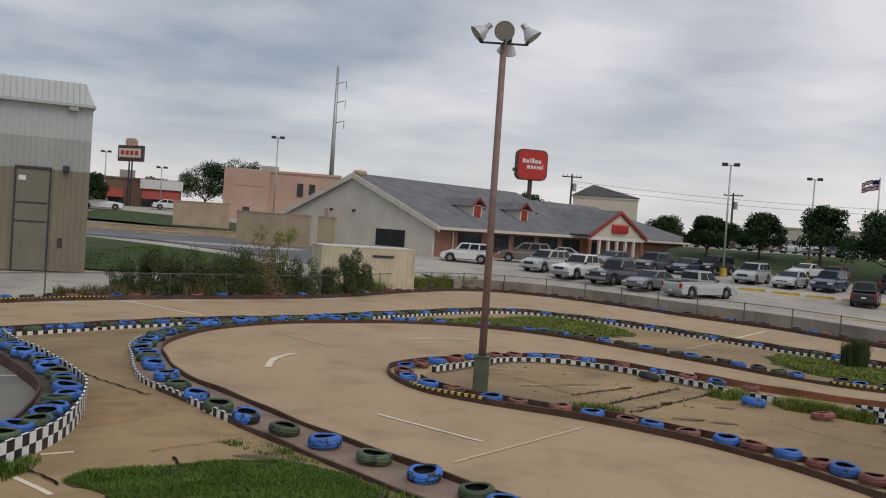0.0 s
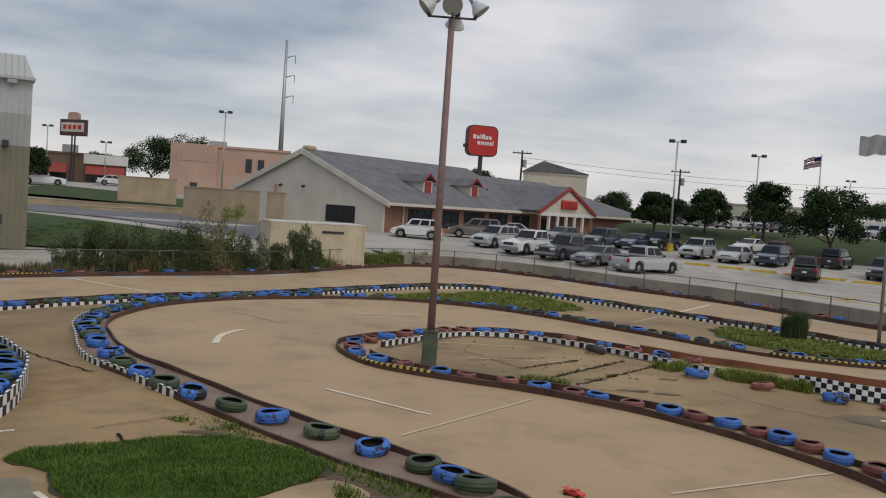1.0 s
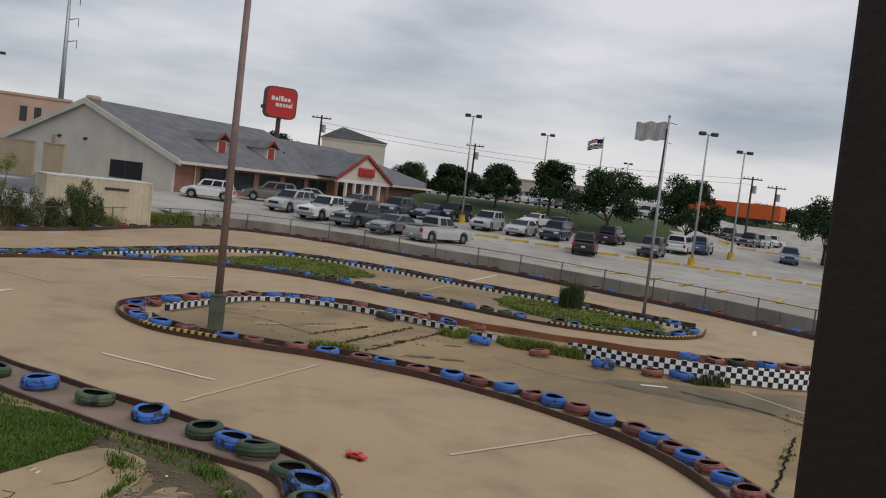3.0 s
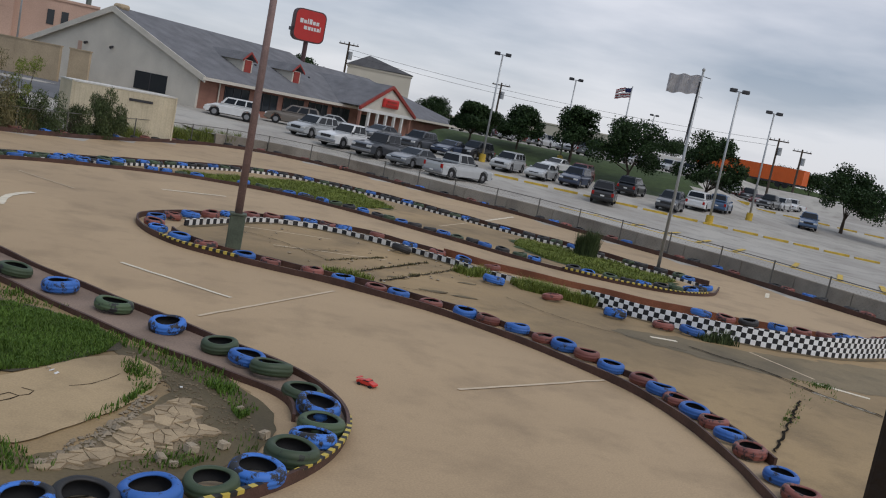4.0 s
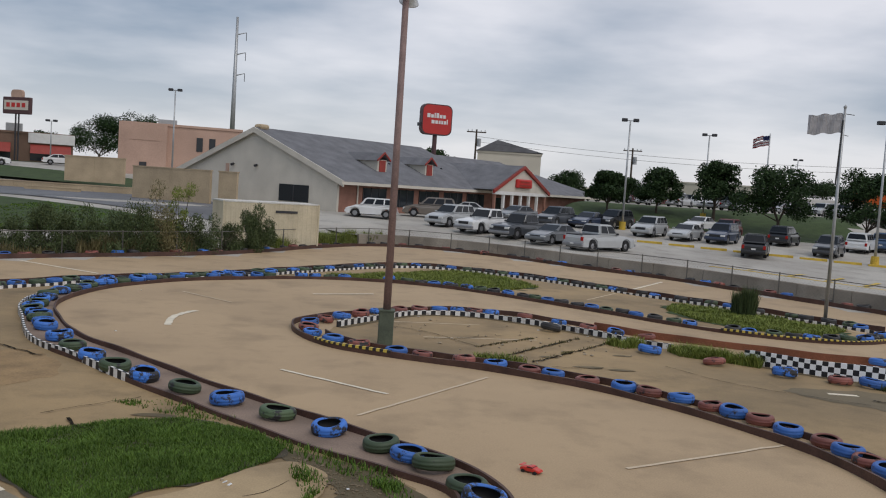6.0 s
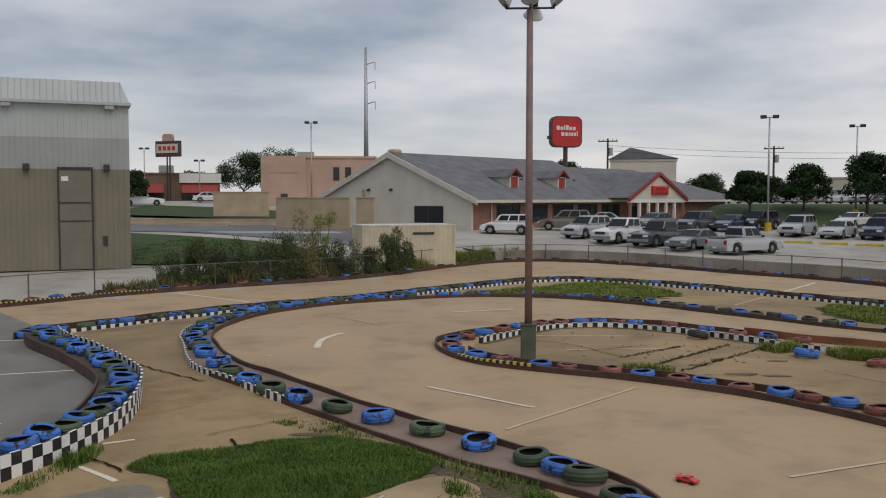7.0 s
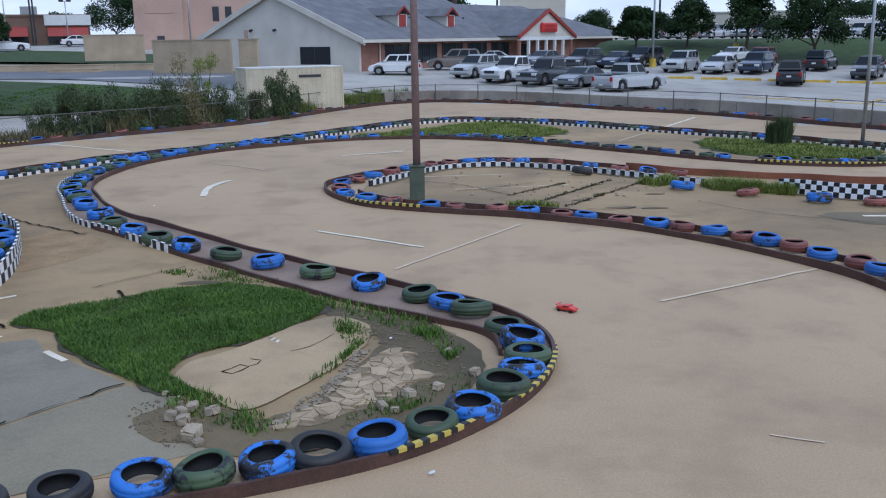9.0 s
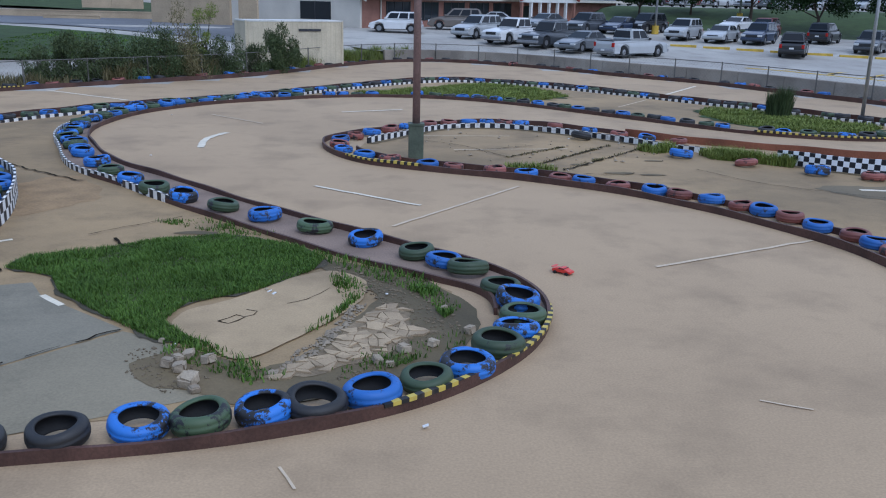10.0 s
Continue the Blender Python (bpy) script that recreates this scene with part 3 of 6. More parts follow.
def barriers():
    I4 = Matrix.Identity(4)
    a = thing("track_barrier", I4, "low brown board barrier round the horseshoe island, filled between two rails", "barrier", "track barriers")
    board("outer_rail", A_LINE, 0.135, M_RAIL, a)
    s1 = length_at(A_LINE, -4.6, 20.9)
    # the filled band narrows towards both bends
    band = np.array([1.2 - 0.27 * smooth01(22.0, 26.5, y) if x < -3 else 1.2 - 0.45 * smooth01(15.0, 12.4, y) for x, y in A_LINE])
    ca = A_LINE + side(A_LINE) * band[:, None]
    board("inner_rail", span(ca, length_at(ca, 1.45, 12.6) - 1.0, s1 + 0.6), 0.10, M_RAIL, a)
    board("checkered_rail", span(ca, length_at(ca, -3.9, 18.9), length_at(ca, -7.2, 35.3)), 0.17, M_CHECK, a, label="black and white checkered board")
    f0, f1 = int(np.argmin(np.hypot(*(A_LINE - (2.4, 11.7)).T))), int(np.argmin(np.hypot(*(A_LINE - (-6.2, 36)).T)))
    strip("fill", A_LINE[f0:f1], 0.03, band[f0:f1, None] - 0.03, 0.033, M_STRIP, a)
    h0, h1 = length_at(A_LINE, 0.1, 8.75), length_at(A_LINE, 2.42, 11.9)
    hz = span(A_LINE, h0, h1)
    board("hazard_strip", hz - side(hz) * 0.003, 0.03, M_HAZARD, a, thick=0.07, z0=0.112, label="yellow and black hazard stripes on the rail top")
    h2, h3 = length_at(A_LINE, 12.6, 29.7), length_at(A_LINE, 18.2, 29.2)
    hz = span(A_LINE, h2, h3)
    board("hazard_strip", hz, 0.05, M_HAZARD, a, thick=0.085, z0=0.105)

    b = thing("track_barrier", I4, "checkered board barrier beside the outer lane, topped with tyres", "barrier", "track barriers")
    board("checkered_wall", B_NEAR, 0.42, M_CHECK_L, b, label="two rows of black and white checks")
    board("outer_rail", B_NEAR + side(B_NEAR) * 0.95, 0.3, M_RAIL, b)
    strip("fill", B_NEAR, 0.02, 0.92, 0.24, M_SOIL, b)
    nb = side(B_FAR)
    board("checkered_rail", B_FAR - nb * 0.42, 0.11, M_CHECK, b)
    board("outer_rail", B_FAR + nb * 0.45, 0.2, M_RAIL, b)

    c = thing("track_barrier", I4, "brown and rust board barrier round the teardrop island", "barrier", "track barriers")
    k = length_at(C_LINE, 8.0, 29)
    board("outer_rail", span(C_LINE, 0, k), 0.15, M_RAIL, c)
    board("rust_rail", span(C_LINE, k - 0.1, 999), 0.22, M_RUST, c, label="rust-red painted board")
    near = C_LINE - side(C_LINE) * 0.8
    board("inner_rail", span(near, length_at(near, 9.4, 12), length_at(near, -0.2, 25.5)), 0.15, M_RAIL, c)
    board("checkered_rail", C_CHECK, 0.18, M_CHECK, c)
    board("checkered_wall", C_WALL, 0.6, M_CHECK_R, c, low=0.6, label="tall wall of black and white checks")
    hz = span(C_LINE, length_at(C_LINE, 1.2, 22.5), length_at(C_LINE, -0.8, 24.1))
    board("hazard_strip", hz, 0.05, M_HAZARD, c, thick=0.085, z0=0.115)

    d = thing("track_barrier", I4, "low dark rust barrier along the outer edge of the track", "barrier", "track barriers")
    e = curve(EDGE, 0.2)
    board("outer_rail", e, 0.2, M_RAIL, d)
    hz = span(e, length_at(e, -21, 32.9), length_at(e, -15.2, 40.4))
    board("hazard_strip", hz, 0.05, M_HAZARD, d, thick=0.085, z0=0.16)


barriers()

# the near tyres of the horseshoe, one by one
for (x, y), k in zip(near_end([(-3.75, 7.95), (-3.0, 8.13), (-2.3, 8.35), (-1.7, 8.42), (-1.1, 8.6), (-0.6, 8.76), (0.0, 9.02), (0.6, 9.4), (1.1, 9.82), (1.52, 10.4), (1.83, 10.93), (2.0, 11.5),
                      (2.0, 12.1), (1.85, 12.75), (1.45, 13.65), (1.1, 14.1), (0.7, 14.6), (-0.15, 15.4), (-1.1, 16.25), (-2.1, 17.1), (-3.05, 17.9),
                      (-4.0, 18.7), (-4.8, 19.55), (-5.55, 20.5), (-6.3, 21.6), (-6.9, 22.6)]),
                     "kkbgbkbgbgbgbggbgbgbgbgbgb"):
    put_tyre(x, y, k, 0.02, 7)
tyre_row(A_LINE, 0.52, "bbgbbgbg", 0.55, 0.02, start=length_at(A_LINE, -7.0, 24.4), end=length_at(A_LINE, -6.5, 35.5))
tyre_row(A_LINE, 0.5, "bgbkbbgkb", 0.66, 0.0, size=0.92, start=length_at(A_LINE, -6.3, 36), end=length_at(A_LINE, 4, 38.7), skip=0.1)
tyre_row(A_LINE, 0.5, "kbgkbkgbk", 0.7, 0.0, size=0.9, start=length_at(A_LINE, 4, 38.7), skip=0.05)
tyre_row(B_NEAR, 0.46, "bgbgbbgb", 0.62, 0.24, start=0.2)
tyre_row(B_FAR, 0.02, "bgbgbbkg", 0.72, 0.0, start=0.3, end=length_at(B_FAR, -2, 42.6))
tyre_row(B_FAR, 0.02, "kgbkkbgk", 0.72, 0.0, size=0.9, start=length_at(B_FAR, -2, 42.6), skip=0.08)
for (x, y), k in zip([(-1.1, 26.0), (-0.95, 25.2), (-0.35, 24.35), (0.35, 23.6), (1.3, 22.95), (1.95, 22.6), (2.95, 22.1), (3.7, 21.8), (4.45, 21.3), (4.95, 20.95), (5.65, 20.4), (6.35, 19.85),
                      (6.8, 19.45), (7.35, 18.9), (7.8, 18.35), (8.1, 17.9), (8.4, 17.3), (8.65, 16.6), (9.05, 15.9), (9.1, 15.25), (9.2, 14.75), (9.25, 14.2),
                      (9.3, 13.6), (9.25, 13.0), (9.2, 12.3), (9.1, 11.3), (8.95, 10.6)],
                     "rbbrbrrbrbrbrbrbrbrbrbrbrbr"):
    put_tyre(x, y, k, 0.0, 5, tyre_rng.uniform(0.86, 0.97))
for (x, y), k in zip([(-1.1, 26.9), (-0.7, 27.6), (-0.2, 28.3), (0.4, 29.1), (0.95, 29.75), (1.7, 30.35), (2.4, 30.85), (3.1, 31.05), (3.75, 31.15), (4.35, 31.05), (4.9, 30.9),
                      (6.0, 30.4), (7.0, 29.55), (7.8, 28.75), (8.5, 28.0), (9.3, 27.3)], "brbrbrrbbrbrbrbr"):
    put_tyre(x, y, k, 0.0, 6, tyre_rng.uniform(0.86, 0.97))
for x, y, k in ((8.6, 24.9, "b"), (10.0, 23.6, "r"), (11.4, 22.4, "b"), (12.6, 21.8, "r"), (13.3, 21.5, "b"), (6.4, 28.1, "k")):
    put_tyre(x, y, k, 0.0, 8)
tyre_row(C_LINE, -0.5, "brkbrrb", 0.74, 0.1, start=length_at(C_LINE, 15.2, 24.7))
tyre_row(curve(EDGE, 0.2), 0.42, "kkrkbrkkrb", 1.0, 0.02, jitter=0.1, skip=0.2)


# ---- infield surfaces ----
patch("infield_slab", [(-7.2, 9), (-7.1, 14.6), (-7.2, 17.5), (-8.2, 20.7), (-11.5, 25), (-13.4, 28), (-10.3, 32.8), (-8.8, 34), (-9.3, 29), (-8.6, 26), (-7.2, 23.3), (-4, 18.6), (-1, 15.6), (1.2, 12.8),
                       (0.9, 10.8), (-0.6, 9.1), (-4, 8.3)], M_INFIELD, 0.006, "stained tan concrete inside the horseshoe", smoothed=False)
patch("grey_slab", [(-7.9, 7.6), (-5.75, 8.45), (-4.82, 9.44), (-4.0, 10.35), (-3.2, 11.2), (-4.3, 12.2), (-4.72, 12.6), (-5.06, 13.2), (-5.54, 13.05), (-6.37, 12.3), (-7.3, 11.4), (-7.9, 10.6)], M_GREYSLAB, 0.011,
      "damp grey concrete slab inside the horseshoe", smoothed=False, rag=0.03)
# slab below the joint, its tan greyed and darkened to paint in corner vignetting
patch("lower_slab", [(-7.9, 7.4), (-5.75, 8.4), (-3.2, 11.15), (-2.75, 10.9), (-2.2, 10.4), (-1.6, 9.2), (-3.5, 8.3)], concrete("vignette_greyed_slab", (0.29, 0.243, 0.158), (0.175, 0.15, 0.10)), 0.011,
      "tan concrete slab inside the horseshoe, greyed in colour for lens vignetting", smoothed=False, rag=0.02, seed=5)
patch("dirt_patch", [(-0.9, 14.4), (0.3, 13.8), (1.1, 12.9), (1.5, 11.6), (1.2, 10.6), (0.5, 9.75), (-0.5, 9.05), (-1.3, 8.9), (-1.9, 9.3), (-2.4, 9.4), (-2.75, 10.0), (-2.4, 10.45), (-1.9, 10.35), (-1.2, 9.9), (-0.4, 11.2), (0.1, 12.6), (-0.6, 13.6)],
      M_DIRT, 0.016, "dark damp dirt and gravel beside the broken slab", "dirt", rag=0.05)
patch("broken_slab", [(-2.65, 11.55), (-1.9, 12.5), (-0.8, 13.75), (-0.05, 13.15), (-0.35, 11.9), (-1.0, 10.75), (-1.5, 10.15), (-2.0, 10.6)], concrete("pale_slab", (0.50, 0.365, 0.205), (0.31, 0.222, 0.12)), 0.028,
      "tan broken concrete slab edged with weeds", "slab", rag=0.025, seed=3)
patch("rust_stain", [(-7.0, 17.4), (-6.2, 18.2), (-5.9, 19.6), (-7.2, 21.5), (-8.0, 20.4), (-7.4, 18.9)], mat("stained_concrete", (0.36, 0.235, 0.11), 0.8, 0.35, 1.6, 20, 0.1), 0.010,
      "brown-stained concrete between the barriers", "stain", rag=0.1)
patch("teardrop_slab", [(9.4, 9), (9.5, 15), (8.9, 17.5), (7, 20), (4, 22), (1, 23.6), (-0.6, 25.4), (-0.4, 26.8), (1.5, 29.2), (2.6, 30.2), (4.5, 30.2), (6.2, 29), (9.6, 25.6), (11, 23.9),
                        (13.7, 21.7), (17, 20.9), (21, 22.5), (27, 20), (27, 2), (9, 2)], M_INFIELD, 0.006, "cracked tan concrete inside the teardrop island", smoothed=False)
patch("damp_strip", [(10.6, 20.7), (12.6, 21.0), (15.0, 20.4), (18.5, 20.6), (21, 20), (21, 16), (16.5, 17.3), (12.6, 18.6)], concrete("damp_concrete", (0.25, 0.19, 0.105), (0.12, 0.095, 0.055)), 0.011, "damp grey concrete along the checkered wall", rag=0.12)
patch("middle_island", [(-5.8, 36.9), (-3.6, 38.9), (-1.5, 40.2), (0.9, 40.5), (3.7, 39.9), (6.4, 38), (8.6, 35.4), (11.6, 31.8), (15, 29.5), (17, 29.4), (18.8, 31.2), (17, 34.6), (14.9, 37.4), (11.3, 41.7), (7, 45.8), (3.9, 47.2), (1, 45.4), (-1.8, 42.2), (-4, 39.4)],
      M_INFIELD, 0.006, "weathered concrete of the long middle island", smoothed=False)


# the lane's colour carries the lens falloff at the picture's left edge
patch("outer_lane", [(-29, 4), (-9.2, 4), (-9.1, 11), (-8.5, 14), (-8.0, 16.5), (-8.4, 18.8), (-9.4, 21.4), (-12.4, 25.4), (-14.6, 27.4), (-15.2, 29.4), (-19, 33.6), (-23, 29.5), (-29, 20)],
      concrete("lane_concrete", (0.25, 0.235, 0.205), (0.18, 0.17, 0.145)), 0.005, "grey worn concrete of the outer lane, darkened in colour for lens falloff", smoothed=False)


# ---- painted lines, cracks ----
def stroke(name, pts, width, material, label, z=0.013, category="marking", rag=0.0, level=None):
    level = level or height
    c = curve(pts, 0.15) if len(pts) > 2 else curve([pts[0], ((pts[0][0] + pts[1][0]) / 2, (pts[0][1] + pts[1][1]) / 2), pts[1]], 0.3)
    n = side(c)
    rng = np.random.default_rng(int(abs(pts[0][0] * 100)) + 3)
    w = width / 2 * (1 + (rng.uniform(-rag, rag, len(c)) if rag else np.zeros(len(c))))
    c = c + n * (rng.normal(0, rag * width * 1.5, len(c))[:, None] if rag else 0)
    bm = bmesh.new()
    rows = [(bm.verts.new((*(p + q * a), level(*p) + z)), bm.verts.new((*(p - q * a), level(*p) + z))) for p, q, a in zip(c, n, w)]
    for r0, r1 in zip(rows, rows[1:]):
        bm.faces.new((r0[0], r0[1], r1[1], r1[0]))
    bmesh.ops.recalc_face_normals(bm, faces=bm.faces[:])
    if bm.faces[:][0].normal.z < 0:
        bmesh.ops.reverse_faces(bm, faces=bm.faces[:])
    tagged(link(name, bm, material), label, category, kind="structure")


for pts, mm in (([(-1.4, 20.5), (0.95, 18.55)], M_LINE), ([(3.35, 20.65), (0.35, 16.75)], M_FAINT), ([(-5.0, 25.7), (-5.12, 27.0), (-5.0, 27.9), (-4.7, 28.6)], M_LINE),
                ([(-1.4, 34.2), (0.9, 35.2)], M_LINE), ([(-6.0, 33.0), (-3.9, 30.8)], M_FAINT), ([(-14.4, 40.4), (-10.0, 37.0)], M_LINE), ([(12.9, 41.5), (16.6, 47.2)], M_LINE),
                ([(-16.4, 26.0), (-13.9, 26.7)], M_LINE), ([(-13.0, 20.9), (-10.1, 22.1)], M_LINE), ([(-11.6, 16.9), (-9.3, 16.6)], M_LINE), ([(-6.69, 14.12), (-5.64, 13.3)], M_LINE),
                ([(-4.72, 12.6), (-4.3, 12.16)], M_LINE), ([(-6.75, 15.36), (-6.3, 15.66)], M_LINE), ([(-16.8, 31.3), (-15.3, 31.9)], M_FAINT), ([(4.7, 14.1), (8.2, 15.85)], M_FAINT),
                ([(14.43, 20.39), (14.9, 18.3)], M_FAINT), ([(13.93, 17.03), (14.64, 15.85)], M_LINE), ([(14.64, 17.87), (15.54, 17.1)], M_LINE), ([(-0.8, 7.6), (-0.7, 7.4), (-0.62, 7.2)], M_FAINT), ([(4.35, 8.95), (4.85, 8.7)], M_FAINT),
                ([(9.9, 37.1), (12.0, 40.2)], M_FAINT), ([(1.3, 28.4), (4.2, 28.6)], M_FAINT), ([(2.2, 25.8), (5.6, 26.2)], M_FAINT), ([(16.2, 32), (17.4, 36)], M_FAINT),
                ([(22.2, 31.2), (23.2, 32.6)], M_LINE), ([(11.59, 20.53), (12.3, 20.45)], M_LINE)):
    stroke("painted_line", pts, 0.2 if len(pts) > 3 else (0.17 if pts[0][0] > 11 and pts[0][1] < 22 else 0.16 if pts[0][1] > 30 else 0.10) if mm is M_LINE else (0.075 if pts[0][1] > 9.2 else 0.03), mm, "worn white painted line on the concrete", rag=0.05)
for pts, w in (([(-5.6, 8.6), (-5.1, 9.13), (-4.82, 9.44)], 0.05), ([(-4.5, 9.83), (-4.38, 9.95), (-4.25, 10.06)], 0.035), ([(-4.09, 10.26), (-3.95, 10.43), (-3.79, 10.6)], 0.016), ([(-3.65, 10.72), (-3.45, 10.95), (-3.23, 11.17)], 0.032),
               ([(-6.88, 14.66), (-6.31, 14.24), (-5.71, 13.76)], 0.05), ([(-9.57, 23.27), (-8.07, 21.86), (-6.73, 20.77)], 0.05), ([(-5.1, 15.96), (-4.58, 16.54), (-3.74, 17.37)], 0.022), ([(-4.54, 15.75), (-4.3, 15.3), (-4.02, 15.01)], 0.06),
               ([(3.6, 24.58), (4.6, 25.6), (5.54, 26.47)], 0.05), ([(4.25, 23.41), (5.6, 25.1), (7.02, 26.85)], 0.06), ([(4.79, 22.68), (6.3, 24.4), (7.75, 26.22)], 0.06),
               ([(2.2, 25.4), (3.3, 25.9), (4.6, 26.6)], 0.03), ([(12.9, 16.1), (12.3, 15.4), (11.85, 14.85), (11.1, 14.0), (9.9, 12.6)], 0.05), ([(12.4, 19.97), (13.6, 18.25), (13.93, 17.03), (14.7, 15.67)], 0.07),
               ([(5.2, 22.2), (6.1, 22.1), (6.6, 22.4)], 0.03), ([(8.4, 23), (9.6, 21), (12, 19.4)], 0.02), ([(0.9, 27.6), (2.4, 26.6), (3.6, 24.58)], 0.025),
               ([(-2.02, 11.45), (-1.8, 11.7), (-1.68, 11.62), (-1.55, 11.78), (-1.7, 11.95)], 0.02), ([(-2.02, 11.45), (-1.85, 11.38), (-1.68, 11.62)], 0.02), ([(-0.62, 12.9), (-0.9, 12.4), (-1.2, 12.2)], 0.012)):
    stroke("crack", pts, w, M_CRACK, "jagged dark crack in the concrete", 0.033, "crack", rag=0.5 if w < 0.04 else 0.3)
for ln, o in ((C_WALL, -0.2), (C_CHECK, -0.15)):
    q = ln + side(ln) * o
    stroke("dirt_line", [tuple(p) for p in q[::9]], 0.2, M_DIRT, "dark dirt washed against the foot of the boards", 0.018, "dirt", rag=0.04)
for x, y, r in ((-5.4, 14.4, 0.42), (5.4, 23.5, 0.3), (6.15, 22.4, 0.42), (7.0, 22.2, 0.35), (-3.2, 16.15, 0.4), (-4.2, 15.4, 0.25), (7.6, 24.2, 0.3), (-1.2, 12.6, 0.3)):
    patch("dirt_stain", [(x - r, y), (x - r * 0.2, y + r * 0.3), (x + r, y + 0.05), (x + r * 0.3, y - r * 0.3)], M_DIRT, 0.018, "dark damp dirt stain on concrete", "stain", rag=0.05, seed=int(r * 100))


# ---- grass, weeds, stones ----
def blades(name, pts, count, h, material, label, width=0.012, seed=1, lean=0.5, clump=0.0, base=0.0, cat="grass"):
    """Single bent blades scattered over an outline, as one mass."""
    rng = np.random.default_rng(seed)
    poly = np.array(pts, float)
    lo, hi = poly.min(0), poly.max(0)
    V, F = [], []
    cl = rng.uniform(lo, hi, (max(4, int(count * 0.02)), 2))
    flat = all(inside(edge_poly, *p) for p in pts)
    while len(F) < count * 2:
        p = rng.uniform(lo, hi)
        if clump and rng.random() < clump:
            p = cl[rng.integers(len(cl))] + rng.normal(0, 0.12, 2)
        if not inside(poly, *p):
            continue
        z = base if flat else height(*p) + base
        patchy = noise.noise(Vector((p[0] * 1.3, p[1] * 1.3, seed))) + 0.5 * noise.noise(Vector((p[0] * 4, p[1] * 4, seed)))
        if rng.random() < -0.55 - patchy * 0.9:
            continue
        a, hh = rng.uniform(0, 6.283), h * rng.uniform(0.35, 1.1) * (1.0 + 0.7 * patchy)
        d, e = np.array([math.cos(a), math.sin(a)]), np.array([-math.sin(a), math.cos(a)])
        k = lean * rng.uniform(0.2, 1.0) * hh
        w = width * rng.uniform(0.7, 1.5)
        i = len(V)
        V += [(*(p - e * w), z), (*(p + e * w), z), (*(p + d * k * 0.4 + e * w * 0.7), z + hh * 0.6), (*(p + d * k * 0.4 - e * w * 0.7), z + hh * 0.6), (*(p + d * k), z + hh)]
        F += [(i, i + 1, i + 2, i + 3), (i + 3, i + 2, i + 4)]
    ob = quads(name, V, F, material)
    return tagged(ob, label, cat, kind="stuff")


GRASS = [(-5.75, 13.9), (-5.6, 14.55), (-4.7, 15.0), (-3.8, 15.65), (-2.7, 16.05), (-1.5, 15.4), (-0.8, 14.5), (-0.95, 13.8), (-1.7, 12.8), (-2.6, 12.2), (-2.75, 11.5), (-2.1, 10.6), (-2.7, 10.8), (-3.5, 11.6), (-4.5, 12.7), (-4.9, 13.5)]
patch("soil_bed", GRASS, M_SOIL, 0.022, "dark soil under a patch of grass", "soil", rag=0.08)
blades("grass", GRASS, 64000, 0.075, M_GRASS, "lush green grass growing through the broken slab", 0.005, 2, 1.1, 0.25, 0.02)
blades("weeds", [(-2.8, 11.3), (-2.0, 10.7), (-0.9, 9.6), (-1.3, 9.4), (-2.5, 10.3)], 700, 0.09, M_GRASS, "low weeds along the broken slab edge", 0.009, 3, 0.8, 0.6, 0.02)
blades("weeds", [(-0.5, 13.6), (0.0, 12.9), (-0.6, 11.2), (-0.9, 10.9), (-0.35, 12.2), (-0.7, 13.4)], 500, 0.09, M_GRASS, "thin weeds in the joint of the slabs", 0.009, 4, 0.8, 0.6, 0.03)
blades("weeds", [(-1.4, 15.3), (0.9, 13.3), (1.3, 12.0), (1.0, 11.6), (0.7, 12.6), (-0.7, 14.2)], 1100, 0.10, M_GRASS, "thin weeds along the inner rail", 0.009, 5, 0.8, 0.6, 0.02)
blades("weeds", [(-0.3, 10.2), (1.3, 11.2), (1.2, 10.6), (0.2, 9.8), (-0.6, 9.4)], 350, 0.07, M_GRASS, "sparse weeds beside the tyres", 0.008, 6, 0.8, 0.7, 0.02)
patch("turf_bed", [(-1.2, 41), (1.9, 43.5), (5.2, 46.6), (7.6, 44.4), (8.6, 41), (6.5, 38.6), (3, 40.2)], M_TURF, 0.02, "weedy turf bed of the middle island", "turf", rag=0.25)
blades("grass", [(-1.2, 41), (1.9, 43.5), (5.2, 46.6), (7.6, 44.4), (8.6, 41), (6.5, 38.6), (3, 40.2)], 26000, 0.15, M_WEED, "uncut weedy grass on the middle island", 0.013, 7, 1.0, 0.3)
patch("turf_bed", [(12.6, 35), (13.6, 37.2), (15.5, 35.6), (17.4, 33.4), (18.3, 31.6), (16.8, 30.2), (14.6, 30.4), (13, 32.2)], M_TURF, 0.02, "weedy turf bed round the flagpole", "turf", rag=0.25)
blades("grass", [(12.6, 35), (13.6, 37.2), (15.5, 35.6), (17.4, 33.4), (18.3, 31.6), (16.8, 30.2), (14.6, 30.4), (13, 32.2)], 22000, 0.15, M_WEED, "uncut green grass round the flagpole", 0.013, 8, 1.0, 0.3)
blades("tall_grass_clump", [(15.2, 34.75), (15.45, 35.2), (15.7, 35.35), (15.95, 35.2), (16.2, 34.75), (15.95, 34.3), (15.7, 34.15), (15.45, 34.3)], 2600, 0.95, M_SHRUB, "tall dark green grass clump on the island", 0.016, 9, 0.35, cat="shrub")
blades("weeds", [(9.3, 25.4), (10.2, 25.6), (11.6, 24.0), (11.2, 23.4), (10.2, 24.2), (9.4, 24.6)], 4800, 0.28, M_WEED, "tall weeds in the gap of the checkered boards", 0.010, 10, 1.0, 0.5)
